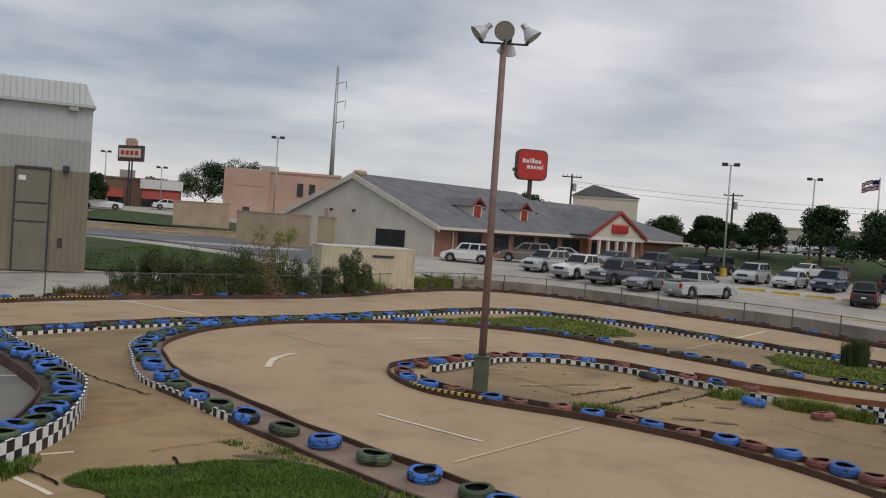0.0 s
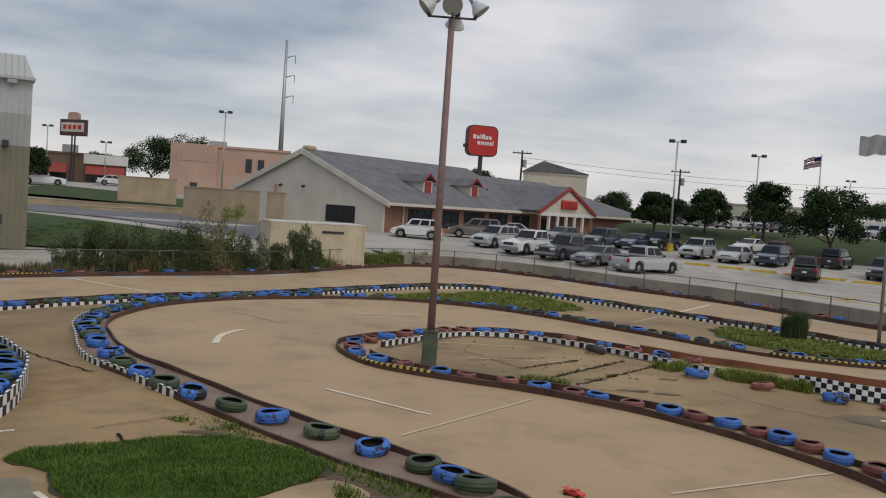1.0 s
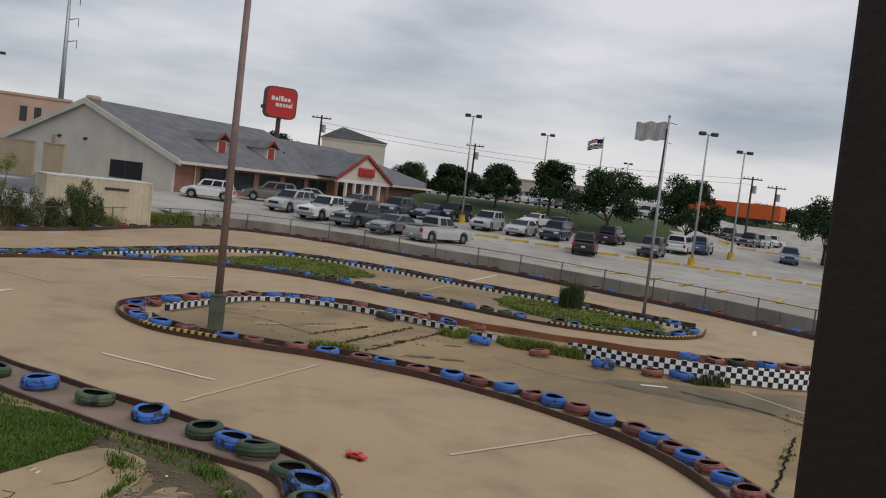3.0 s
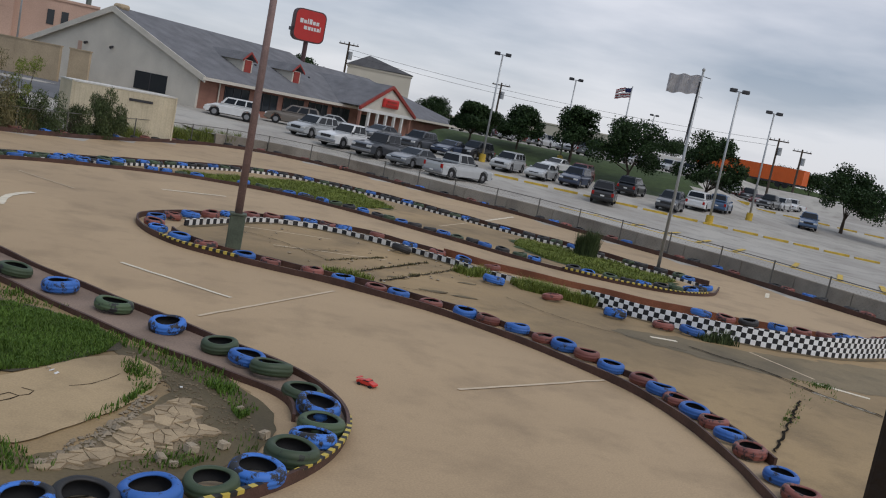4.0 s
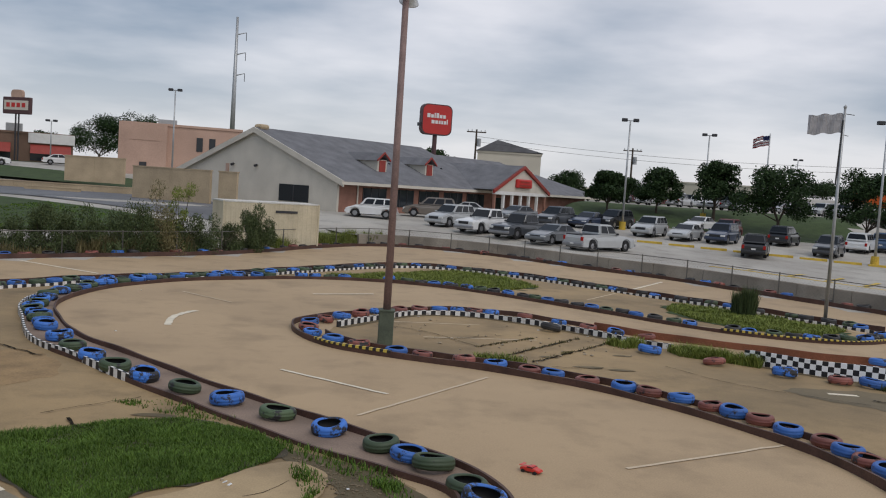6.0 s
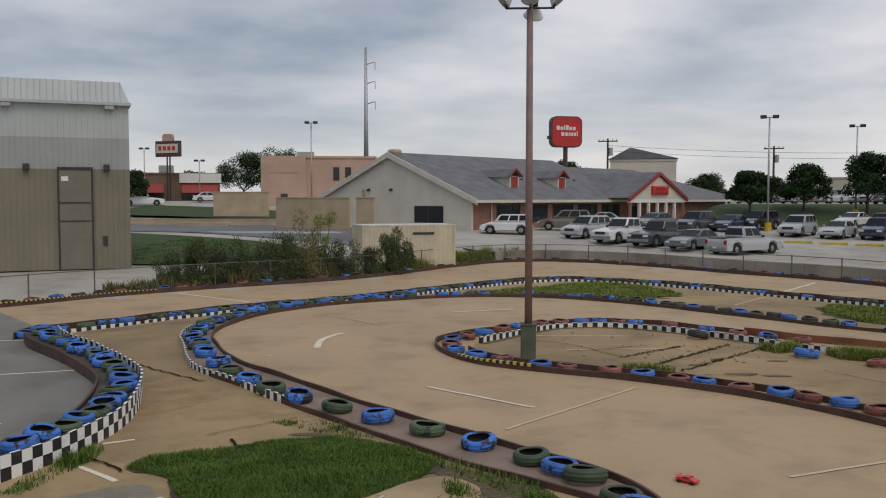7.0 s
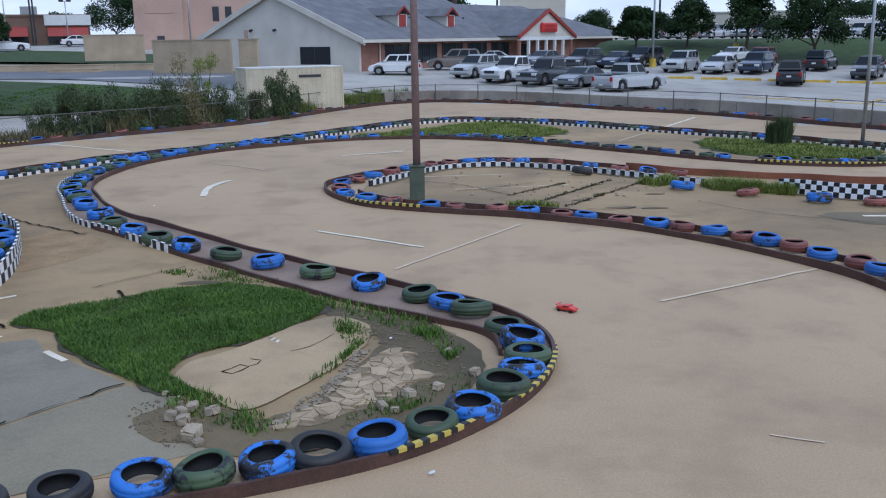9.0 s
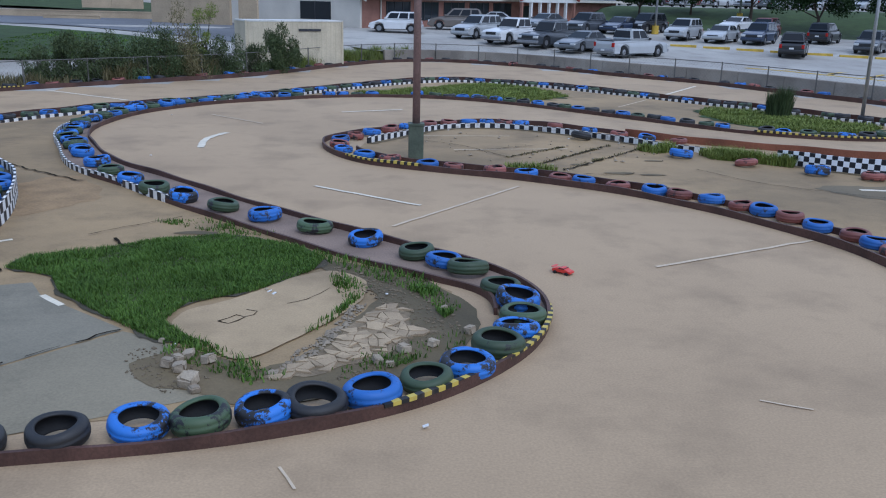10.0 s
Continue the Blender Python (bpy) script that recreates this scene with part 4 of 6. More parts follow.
blades("weeds", [(7.6, 26.2), (8.6, 26.5), (8.9, 25.9), (8.0, 25.4)], 700, 0.28, M_WEED, "weeds along the checkered board", 0.014, 11, 0.7, 0.4)
blades("weeds", [(3.3, 22.95), (4.5, 22.6), (4.6, 22.2), (3.4, 22.4)], 800, 0.2, M_WEED, "weeds behind the tyres of the teardrop", 0.012, 12, 0.7, 0.4)
for k, pts in enumerate(([(3.6, 24.5), (3.5, 24.6), (5.5, 26.55), (5.6, 26.4)], [(4.2, 23.4), (4.15, 23.5), (6.95, 26.95), (7.1, 26.8)], [(4.75, 22.65), (4.7, 22.8), (7.7, 26.3), (7.8, 26.15)])):
    blades("weeds", pts, 260, 0.07, M_DRY, "dry weeds in the slab joints", 0.012, 13 + 40 * k, 0.8, 0.5)
blades("weeds", [(11.0, 14.1), (11.2, 13.9), (12.95, 15.95), (12.7, 16.05)], 240, 0.05, M_GRASS, "weeds in a slab crack", 0.007, 17, 0.9, 0.7)
blades("weeds", [(-7.1, 12.6), (-6.75, 12.6), (-6.45, 14.4), (-6.6, 15.2), (-6.85, 15.2)], 900, 0.14, M_GRASS, "thin weeds at the foot of the checkered board", 0.008, 18, 0.9, 0.7)
blades("weeds", [(13.2, 21.4), (14.2, 21.2), (14.4, 20.8), (13.4, 20.9)], 500, 0.28, M_SHRUB, "dark weeds at the foot of the checkered wall", 0.014, 14, 0.7, 0.4)
blades("weeds", [(14.2, 18.2), (15.4, 17.8), (14.4, 16.6), (12.6, 15.4), (12.4, 15.8)], 350, 0.07, M_GRASS, "weeds in the slab joints", 0.008, 15, 0.9, 0.85)
blades("weeds", [(-4.2, 17.0), (-3.2, 17.4), (-1.6, 15.9), (-2.6, 16.0)], 500, 0.09, M_GRASS, "thin weeds along the inner rail", 0.009, 16, 0.8, 0.6)


def stone(x, y, r, seed, label, z=0.02):
    rng = np.random.default_rng(seed)
    bm = bmesh.new()
    bmesh.ops.create_cube(bm, size=1.0)
    bmesh.ops.bevel(bm, geom=bm.edges[:], offset=0.12, segments=2, affect="EDGES")
    for v in bm.verts:
        v.co = Vector([c * (r * 2) * s for c, s in zip(v.co, (1.0, 0.8, 0.62))]) + Vector(rng.normal(0, r * 0.08, 3))
    ob = link("stone", bm, M_STONE)
    ob.matrix_world = pose(x, y, z + r * 0.55, rng.uniform(-12, 12), rng.uniform(-12, 12), rng.uniform(0, 180))
    tagged(ob, label, "stone", "loose stones")


for k, (x, y, r) in enumerate(((-2.36, 9.98, 0.08), (-2.27, 10.13, 0.07), (-2.16, 10.25, 0.075), (-2.19, 9.85, 0.085), (-1.9, 10.1, 0.08), (-2.0, 9.45, 0.11), (-1.9, 9.25, 0.06), (1.02, 11.95, 0.05),
                               (1.3, 11.05, 0.075), (0.8, 10.6, 0.07), (0.42, 10.4, 0.08), (0.1, 10.05, 0.07), (-2.6, 10.75, 0.04), (-1.55, 12.8, 0.03), (0.25, 9.95, 0.05))):
    stone(x, y, r, k, "pale chunk of broken concrete on the dirt")


def rubble(name, pts, count, r, label, seed, material=M_STONE):
    rng = np.random.default_rng(seed)
    poly = np.array(pts, float)
    lo, hi = poly.min(0), poly.max(0)
    V, F = [], []
    while len(V) < count * 6:
        p = rng.uniform(lo, hi)
        if not inside(poly, *p):
            continue
        k, a, i = r * rng.lognormal(0, 0.45), rng.uniform(0, 6.28), len(V)
        for j in range(4):
            V.append((p[0] + k * math.cos(a + j * 1.57) * rng.uniform(0.7, 1.3), p[1] + k * math.sin(a + j * 1.57) * rng.uniform(0.7, 1.3), 0.02 + k * 0.1))
        V += [(p[0], p[1], 0.02 + k * rng.uniform(0.5, 0.8)), (p[0], p[1], 0.0)]
        for j in range(4):
            F += [(i + j, i + (j + 1) % 4, i + 4), (i + (j + 1) % 4, i + j, i + 5)]
    tagged(quads(name, V, F, material), label, "rubble", kind="stuff")


CRUMBLED = [(-1.1, 9.6), (-0.5, 10.5), (-0.2, 11.35), (0.12, 12.1), (0.42, 12.15), (0.5, 11.3), (0.85, 11.1), (0.3, 10.7), (0.1, 10.3), (-0.45, 9.85)]


def crumbled_slab():
    """Flat chips of a broken slab, each with its own edges, on a bed of dust."""
    rng = np.random.default_rng(77)
    bed = patch("crumbled_slab", CRUMBLED, mat("concrete_dust", (0.30, 0.225, 0.135), 0.95, 0.4, 3, 30, 0.6), 0.021, "pale crumbled concrete slab broken into chips", "slab", rag=0.07, seed=8)
    poly = np.array(CRUMBLED)
    g = 0.135
    node = {}
    for i in range(26):
        for j in range(30):
            node[i, j] = np.array([-1.4 + i * g + (j % 2) * g * 0.4, 9.3 + j * g]) + rng.normal(0, g * 0.34, 2)
    for i in range(24):
        for j in range(28):
            q = [node[i, j], node[i + 1, j], node[i + 1, j + 1], node[i, j + 1]]
            m = sum(q) / 4
            if not inside(poly, *m) or rng.random() < 0.1:
                continue
            pts = []
            for a0, b0 in zip(q, q[1:] + q[:1]):
                pts += [m + (a0 - m) * rng.uniform(0.88, 1.0), m + ((a0 + b0) / 2 - m) * rng.uniform(0.86, 1.04)]
            hz, tip = rng.uniform(0.012, 0.024), rng.normal(0, 0.04, 2)
            bm = bmesh.new()
            lo = [bm.verts.new((*p, 0.0)) for p in pts]
            hi = [bm.verts.new((*(m + (p - m) * 0.975), 0.021 + hz + float(tip @ (p - m)))) for p in pts]
            bm.faces.new(hi)
            for k in range(8):
                bm.faces.new((lo[k], lo[(k + 1) % 8], hi[(k + 1) % 8], hi[k]))
            bmesh.ops.recalc_face_normals(bm, faces=bm.faces[:])
            part("chip", bm, M_CHIP, bed)


M_CHIP = mat("pale_broken_concrete", (0.48, 0.36, 0.22), 0.9, 0.3, 3, 45, 0.4, rand=0.2)
crumbled_slab()
rubble("rubble", [(-1.2, 9.5), (-0.6, 10.4), (-0.3, 11.3), (-0.05, 12.2), (-0.3, 12.1), (-0.5, 11.2), (-0.9, 10.4)], 320, 0.02, "crumbs of concrete along the slab joint", 21)
rubble("gravel", [(-0.9, 14.2), (0.3, 13.6), (1.0, 12.6), (1.2, 11.2), (0.3, 10.0), (-0.4, 9.5), (0.2, 11.4), (0.1, 12.4)], 900, 0.014, "fine gravel scattered on the dirt", 22, M_GRAVEL)
rubble("gravel", [(-2.9, 10.5), (-2.4, 10.7), (-1.8, 9.6), (-2.2, 9.2), (-2.9, 9.9)], 200, 0.013, "concrete crumbs beside the stone pile", 23, M_GRAVEL)
rubble("litter", [(3.5, 22.8), (8.5, 24.5), (7.5, 28), (3, 29.5), (0.4, 27)], 60, 0.035, "scattered debris on the teardrop slab", 24)


for k, (x, y) in enumerate(((-1.5, 12.72), (-1.42, 12.62), (0.22, 12.6), (-2.42, 10.62), (0.6, 8.35), (-6.0, 24.2), (-7.3, 32.5), (2.3, 29.6), (6.0, 28.0), (4.9, 22.6), (7.4, 27.2))):
    bm = bmesh.new()
    box(bm, -0.032, 0.032, -0.02, 0.02, 0.0, 0.016, bevel=0.005)
    for v in bm.verts:
        v.co.z += 0.012 * math.sin(v.co.x * 60 + k)
    ob = link("paper_scrap", bm, M_WHITE)
    ob.matrix_world = pose(x, y, 0.03, 0, 0, k * 47)
    tagged(ob, "small crumpled white paper scrap on the ground", "litter", "paper scraps")


# ---- floodlight pole ----
def flood_pole(x, y):
    t = thing("floodlight_pole", pose(x, y, 0), "tall rusty mauve steel pole with four aluminium floodlights", "light pole")
    part("base", B(-0.2, 0.2, -0.2, 0.2, 0, 0.92, bevel=0.02), M_POLEBOX, t, "square dark green base box")
    part("cap", B(-0.22, 0.22, -0.22, 0.22, 0.92, 0.96), M_POLEBOX, t)
    part("pole", tube(bmesh.new(), (0, 0, 0.9), (0, 0, 9.35), 0.105, 0.085, 14), M_POLE, t, smooth=True)
    bm = bmesh.new()
    tube(bm, (-0.62, 0, 9.35), (0.62, 0, 9.35), 0.03)
    tube(bm, (0, -0.45, 9.35), (0, 0.35, 9.35), 0.03)
    for q in ((-0.62, 0), (0.62, 0)):
        tube(bm, (q[0], q[1], 9.33), (q[0] * 1.1, q[1] * 1.1, 9.55), 0.028)
    part("cross_arm", bm, M_DARKSTEEL, t)
    for px, py, yaw, pitch in ((-0.72, 0, 100, 50), (0.76, 0, -100, 40), (-0.02, -0.4, 180, 68), (0.1, 0.35, 10, 40)):
        bm = bmesh.new()
        lathe(bm, [(0.02, 0.30), (0.10, 0.30), (0.13, 0.22), (0.2, 0.12), (0.255, 0.0), (0.27, -0.02), (0.25, 0.0), (0.19, 0.11), (0.02, 0.2)], 20)
        bmesh.ops.recalc_face_normals(bm, faces=bm.faces[:])
        lamp = part("floodlight", bm, M_ALU, t, "spun aluminium floodlight shade", True)
        lamp.matrix_local = pose(px, py, 9.55 if abs(px) > 0.3 else (9.6 if py < 0 else 9.22), 0, 0, yaw) @ pose(0, 0, 0, pitch, 0, 0)
        part("lens", tube(bmesh.new(), (0, 0, -0.012), (0, 0, 0.0), 0.245, 0.245, 20), M_LENS, lamp)
        part("ballast", tube(bmesh.new(), (0, 0, 0.29), (0, 0, 0.46), 0.085, 0.075, 12), M_DARKSTEEL if py else M_GALV, lamp)
    return t


flood_pole(1.05, 24.35)


# ---- flagpoles ----


def cloth(w, h, sag, z0=0.0, x0=0.0):
    bm = bmesh.new()
    n = 16
    g = [[bm.verts.new((-(x0 + w * i / n), 0.06 * math.sin(i * 1.1 + j * 0.3) * (0.3 + i / n), z0 + h * j / 6 - sag * (i / n) ** 1.6 + 0.03 * math.sin(i * 0.9))) for i in range(n + 1)] for j in range(7)]
    for j in range(6):
        for i in range(n):
            bm.faces.new((g[j][i], g[j][i + 1], g[j + 1][i + 1], g[j + 1][i]))
    r = bmesh.ops.solidify(bm, geom=bm.faces[:], thickness=0.012)
    return bm


def white_flag(x, y, yaw):
    t = thing("flagpole", pose(x, y, 0, 0, 0, yaw), "slim galvanised flagpole with a greyed white flag", "flagpole")
    part("pole", tube(bmesh.new(), (0, 0, 0), (0, 0, 8.35), 0.075, 0.045, 12), M_GALV, t, smooth=True)
    bm = bmesh.new()
    tube(bm, (-0.02, 0, 8.15), (0.35, 0, 8.1), 0.015)
    tube(bm, (-0.02, 0, 7.35), (0.2, 0, 7.3), 0.012)
    part("bracket", bm, M_DARKSTEEL, t)
    part("finial", lathe(bmesh.new(), [(0.0, 8.32), (0.06, 8.36), (0.07, 8.42), (0.0, 8.5)], 10, False), M_GALV, t)
    part("rope", tube(bmesh.new(), (-0.1, -0.02, 5.4), (-0.02, 0, 7.9), 0.03, 0.05, 6), M_DARKSTEEL, t)
    part("flag", cloth(1.25, 0.75, 0.12, 7.4, 0.03), M_FLAGWHITE, t, "greyed white flag flying")


white_flag(18.45, 33.5, -25)


def striped_flag(x, y, yaw, top):
    z = height(x, y)
    t = thing("flagpole", pose(x, y, z, 0, 0, yaw), "tall flagpole with a red and white striped flag", "flagpole")
    h = top - z
    part("pole", tube(bmesh.new(), (0, 0, 0), (0, 0, h), 0.13, 0.07, 10), M_GALV, t, smooth=True)
    for k in range(7):
        part("stripe", cloth(1.9 if k < 4 else 1.15, 0.16, 0.5, h - 1.5 + k * 0.17, 0.05 if k < 4 else 0.8), M_FLAGRED if k % 2 == 0 else M_FLAGWHITE, t)
    part("canton", cloth(0.75, 0.55, 0.12, h - 0.82, 0.05), M_FLAGBLUE, t)


striped_flag(50, 108, -20, 13.5)

# ---- the wooden post beside the camera ----
bm = B(-0.1, 0.1, -0.1, 0.1, 0, 7.0, bevel=0.01)
p = link("porch_post", bm, M_POST)
p.matrix_world = pose(1.402, 1.16, 0, 0, -1.4, 20)
tagged(p, "square dark brown wooden porch post close to the eye, porch shade in its colour", "post")


# ---- fence, wall and kerbs at the edge of the lot ----
def fence(pts, posts_gap, h, base, label):
    c = curve(pts, 0.5)
    t = thing("chain_link_fence", Matrix.Identity(4), label, "fence", "fences")
    s = np.concatenate([[0], np.cumsum(np.hypot(*np.diff(c, axis=0).T))])
    xy = lambda u: (np.interp(u, s, c[:, 0]), np.interp(u, s, c[:, 1]))
    V, F = [], []
    u = 0.0
    while u < s[-1]:
        x, y = xy(u)
        part("post", tube(bmesh.new(), (x, y, base), (x, y, base + h + 0.05), 0.035, 0.035, 8), M_FENCE, t)
        u += posts_gap
    bm = bmesh.new()
    for k in range(0, len(c) - 1):
        tube(bm, (*c[k], base + h), (*c[k + 1], base + h), 0.022, 0.022, 5)
    part("top_rail", bm, M_FENCE, t)
    d, w = 0.2, 0.0016
    for sgn in (1, -1):
        for u in np.arange(0, s[-1] - h, d):
            a, b = (u, u + h) if sgn > 0 else (u + h, u)
            (x0, y0), (x1, y1) = xy(a), xy(b)
            i = len(V)
            V += [(x0, y0, base), (x0, y0, base + w * 3), (x1, y1, base + h), (x1, y1, base + h - w * 3)]
            F.append((i, i + 1, i + 2, i + 3))
    quads("wire_mesh", V, F, M_FENCE, t)


e5 = curve(EDGE, 0.5)
e_out = e5 + side(e5) * 0.85
fence([tuple(p) for p in e_out[4::8]], 3.0, 1.15, 0.0, "dark chain-link fence on steel posts along the track")


def retaining_wall():
    c = span(curve(EDGE, 0.25), length_at(curve(EDGE, 0.25), 0.8, 61.2), 999)
    c = c + side(c) * 1.25
    t = thing("wall_lot_edge", Matrix.Identity(4), "low weathered concrete wall between the track and the car park", "wall", kind="structure")
    n = side(c)
    step = 12
    for k in range(0, len(c) - 1, step):
        q, m = c[k:k + step + 1], n[k:k + step + 1]
        if len(q) < 3:
            continue
        q = q.copy()
        q[0] += (q[1] - q[0]) * 0.06
        q[-1] -= (q[-1] - q[-2]) * 0.06
        bm = bmesh.new()
        rows = []
        for p, w in zip(q, m):
            rows.append([bm.verts.new((*(p + w * o), z)) for o, z in ((-0.12, 0), (-0.09, 0.71), (-0.07, 0.74), (0.07, 0.74), (0.1, 0.7), (0.12, -0.1))])
        for a, b in zip(rows, rows[1:]):
            for j in range(5):
                bm.faces.new((a[j], a[j + 1], b[j + 1], b[j]))
        bm.faces.new(rows[0])
        bm.faces.new(rows[-1][::-1])
        bmesh.ops.recalc_face_normals(bm, faces=bm.faces[:])
        part("panel", bm, M_WALL, t)


retaining_wall()


def wheel_stop(x, y, yaw, material, length=1.8):
    bm = extrude_xz(bmesh.new(), [(-0.2, -0.2), (-0.17, 0.15), (0.17, 0.15), (0.2, -0.2)], -length / 2, length / 2)
    ob = link("wheel_stop", bm, material)
    ob.matrix_world = pose(x, y, height(x, y) + 0.01, 0, 0, yaw)
    tagged(ob, "yellow-painted concrete wheel stop", "wheel stop", "wheel stops in the car park")


for k in range(14):
    f = k / 13
    wheel_stop(21.3 + f * 31, 72.0 - f * 10.0, 72, M_YELLOW, 2.0)
for k in range(6):
    wheel_stop(61 + k * 3.0, 95.5 - k * 1.1, 70, M_YELLOW, 2.2)


# the lot stands level with the top of the wall and falls away behind it
def apron_level(x, y):
    d = float(np.min(np.hypot(edge_c[:, 0] - x, edge_c[:, 1] - y)))
    return max(height(x, y) + 0.03, 0.68 - (0.1 - 0.075 * smooth01(58, 50, y)) * max(0.0, d - 4.0))


def lot_apron():
    c = curve(EDGE, 0.8)
    c = span(c, length_at(c, 0.8, 61.2), length_at(c, 28.4, 12))
    n = side(c)
    offs = (1.36, 3.0, 5.0, 7.0, 9.0, 11.0, 13.0)
    V = [(*(p + q * o), apron_level(*(p + q * o)) if o < 12 else height(*(p + q * o)) - 0.1) for p, q in zip(c, n) for o in offs]
    m = len(offs)
    F = [(k * m + j, (k + 1) * m + j, (k + 1) * m + j + 1, k * m + j + 1) for k in range(len(c) - 1) for j in range(m - 1)]
    ob = quads("pavement_lot_apron", V, F, M_LOT)
    ob.data.flip_normals()
    tagged(ob, "grey concrete of the car park behind the low wall", "pavement", kind="structure")
    k = c + n * 5.2
    board("kerb_lot", k[28:], 0.13, M_YELLOW, None, thick=0.32, z0=0.53, wob=0.006)
    tagged(bpy.data.objects["kerb_lot"], "yellow-painted concrete kerb behind the low wall", "kerb", kind="structure")
    for p, q in zip(c[30::3], n[30::3]):
        a = p + q * 5.3
        b = a + np.array([0.62, 0.78]) * 5.4
        stroke("bay_line", [tuple(a), tuple(b)], 0.26, M_YELLOW, "yellow parking bay line on the lot", 0.05, rag=0.02, level=apron_level)


lot_apron()

# land behind the track at the left: grass bank, drive
patch("road", [(-60, 78), (-30, 73), (-14, 66), (-8, 62), (-5, 66), (-9, 76), (-20, 90), (-40, 96), (-70, 98)], M_ROAD, 0.05, "grey asphalt drive behind the track", "road")
patch("grass_bank", [(-26, 52), (-20.5, 50.3), (-17.6, 51.3), (-13.5, 53.6), (-11, 57), (-14, 62), (-22, 67), (-40, 72), (-60, 75), (-60, 60)], M_TURF, 0.1, "mown green grass bank beside the shed", "grass")
blades("grass", [(-26, 52), (-20.5, 50.3), (-17.6, 51.3), (-13.5, 53.6), (-11, 57), (-14, 62), (-22, 67)], 16000, 0.14, M_GRASS, "short green grass on the bank", 0.05, 31)
patch("grass_bank", [(-44, 104), (-36, 101), (-23, 96.5), (-22, 102), (-25, 108), (-44, 116)], M_TURF, 0.3, "grass bank above the tan retaining wall", "grass")
patch("field", [(-120, 140), (-60, 128), (-20, 150), (10, 170), (120, 150), (120, 178), (-120, 178)], M_TURF, 0.05, "far grass beyond the buildings", "grass")


# ---- trees and shrubs ----
def leaf_cloud(lobes, count, size, seed, squash=0.8, slim=0.6, up=0.0):
    rng = np.random.default_rng(seed)
    w = np.array([l[3] ** 2 for l in lobes])
    pick = rng.choice(len(lobes), count, p=w / w.sum())
    V, F = np.zeros((count * 4, 3)), []
    for k, j in enumerate(pick):
        x, y, z, r = lobes[j]
        d = rng.normal(0, 1, 3)
        d /= np.linalg.norm(d)
        p = np.array([x, y, z]) + d * r * (rng.uniform(0.2, 1.0) ** 0.5 * rng.uniform(0.75, 1.15)) * np.array([1, 1, squash])
        a = rng.normal(0, 1, 3) + np.array([0, 0, up])
        a /= np.linalg.norm(a)
        b = np.cross(a, rng.normal(0, 1, 3))
        b /= np.linalg.norm(b)
        s = size * rng.uniform(0.6, 1.4)
        V[4 * k:4 * k + 4] = [p - a * s, p - b * s * slim, p + a * s, p + b * s * slim]
        F.append((4 * k, 4 * k + 1, 4 * k + 2, 4 * k + 3))
    return V, F


def tree(x, y, h, spread, seed, label, trunk=0.35, count=11000, z=None, lobes_n=36, leaf=0.13):
    rng = random.Random(seed)
    z = height(x, y) if z is None else z
    t = thing("tree", pose(x, y, z), label, "tree", "trees")
    bm = bmesh.new()
    th = h * trunk
    tube(bm, (0, 0, -0.2), (0.05, 0, th), 0.2 * h / 7, 0.13 * h / 7, 9)
    lobes = []
    for k in range(lobes_n):
        a, f = rng.uniform(0, 6.28), rng.uniform(0.0, 1.0)
        r = spread / 2 * (rng.uniform(0.3, 0.98) * (1.15 - 0.65 * f))
        cz = th + (h - th) * (0.18 + 0.62 * f)
        lobes.append((r * math.cos(a), r * math.sin(a), cz, spread * rng.uniform(0.09, 0.21)))
        if k < 7:
            tube(bm, (0.05, 0, th * rng.uniform(0.8, 1.0)), (r * math.cos(a) * 0.85, r * math.sin(a) * 0.85, cz), 0.07 * h / 7, 0.025, 6)
    part("trunk", bm, M_BARK, t)
    V, F = leaf_cloud(lobes, count, leaf, seed)
    quads("crown", V, F, M_LEAF, t)


def polar(b, d):
    return d * math.sin(radians(b)), d * math.cos(radians(b))


for b, d, top, spread, seed, lab in (
        (15.6, 104, 8.0, 4.2, 1, "dark leafy tree with a narrow crown behind the lot"), (18.6, 106, 8.3, 6.0, 2, "round-crowned dark green lot tree"),
        (22.0, 104, 9.8, 5.8, 3, "tall loose-crowned lot tree"), (25.7, 98, 9.0, 7.6, 4, "wide dark green lot tree"),
        (30.5, 96, 8.9, 6.6, 5, "round dark green lot tree on a bare trunk"), (38.4, 108, 8.6, 7.4, 6, "broad dark tree at the end of the lot"),
        (41.5, 104, 9.0, 8.0, 7, "broad dark tree at the end of the lot"), (13.0, 150, 8.4, 6.5, 8, "distant dark tree behind the restaurant"),
        (4.7, 128, 10.9, 7.0, 9, "dark tree behind the restaurant roof"), (6.2, 130, 9.4, 6.0, 10, "dark tree behind the restaurant roof"),
        (-15.6, 160, 12.6, 10.5, 11, "dense dark tree beside the pink building"), (-13.4, 162, 13.8, 11.0, 12, "dense dark tree beside the pink building"),
        (-18.6, 165, 9.5, 6.0, 13, "distant dark tree behind the red restaurant"), (-22.3, 128, 8.6, 5.0, 15, "dark tree beside the shed"),
        (16.6, 145, 8.0, 7.0, 16, "distant dark tree beyond the lot"), (28.0, 170, 9.0, 9.0, 17, "distant dark tree beyond the lot"), (34.5, 180, 8.6, 9.0, 18, "distant dark tree beyond the lot"), (36.2, 175, 8.2, 8.0, 19, "distant dark tree beyond the lot")):
    x, y = polar(b, d)
    tree(x, y, top - height(x, y), spread, seed, lab, 0.22)


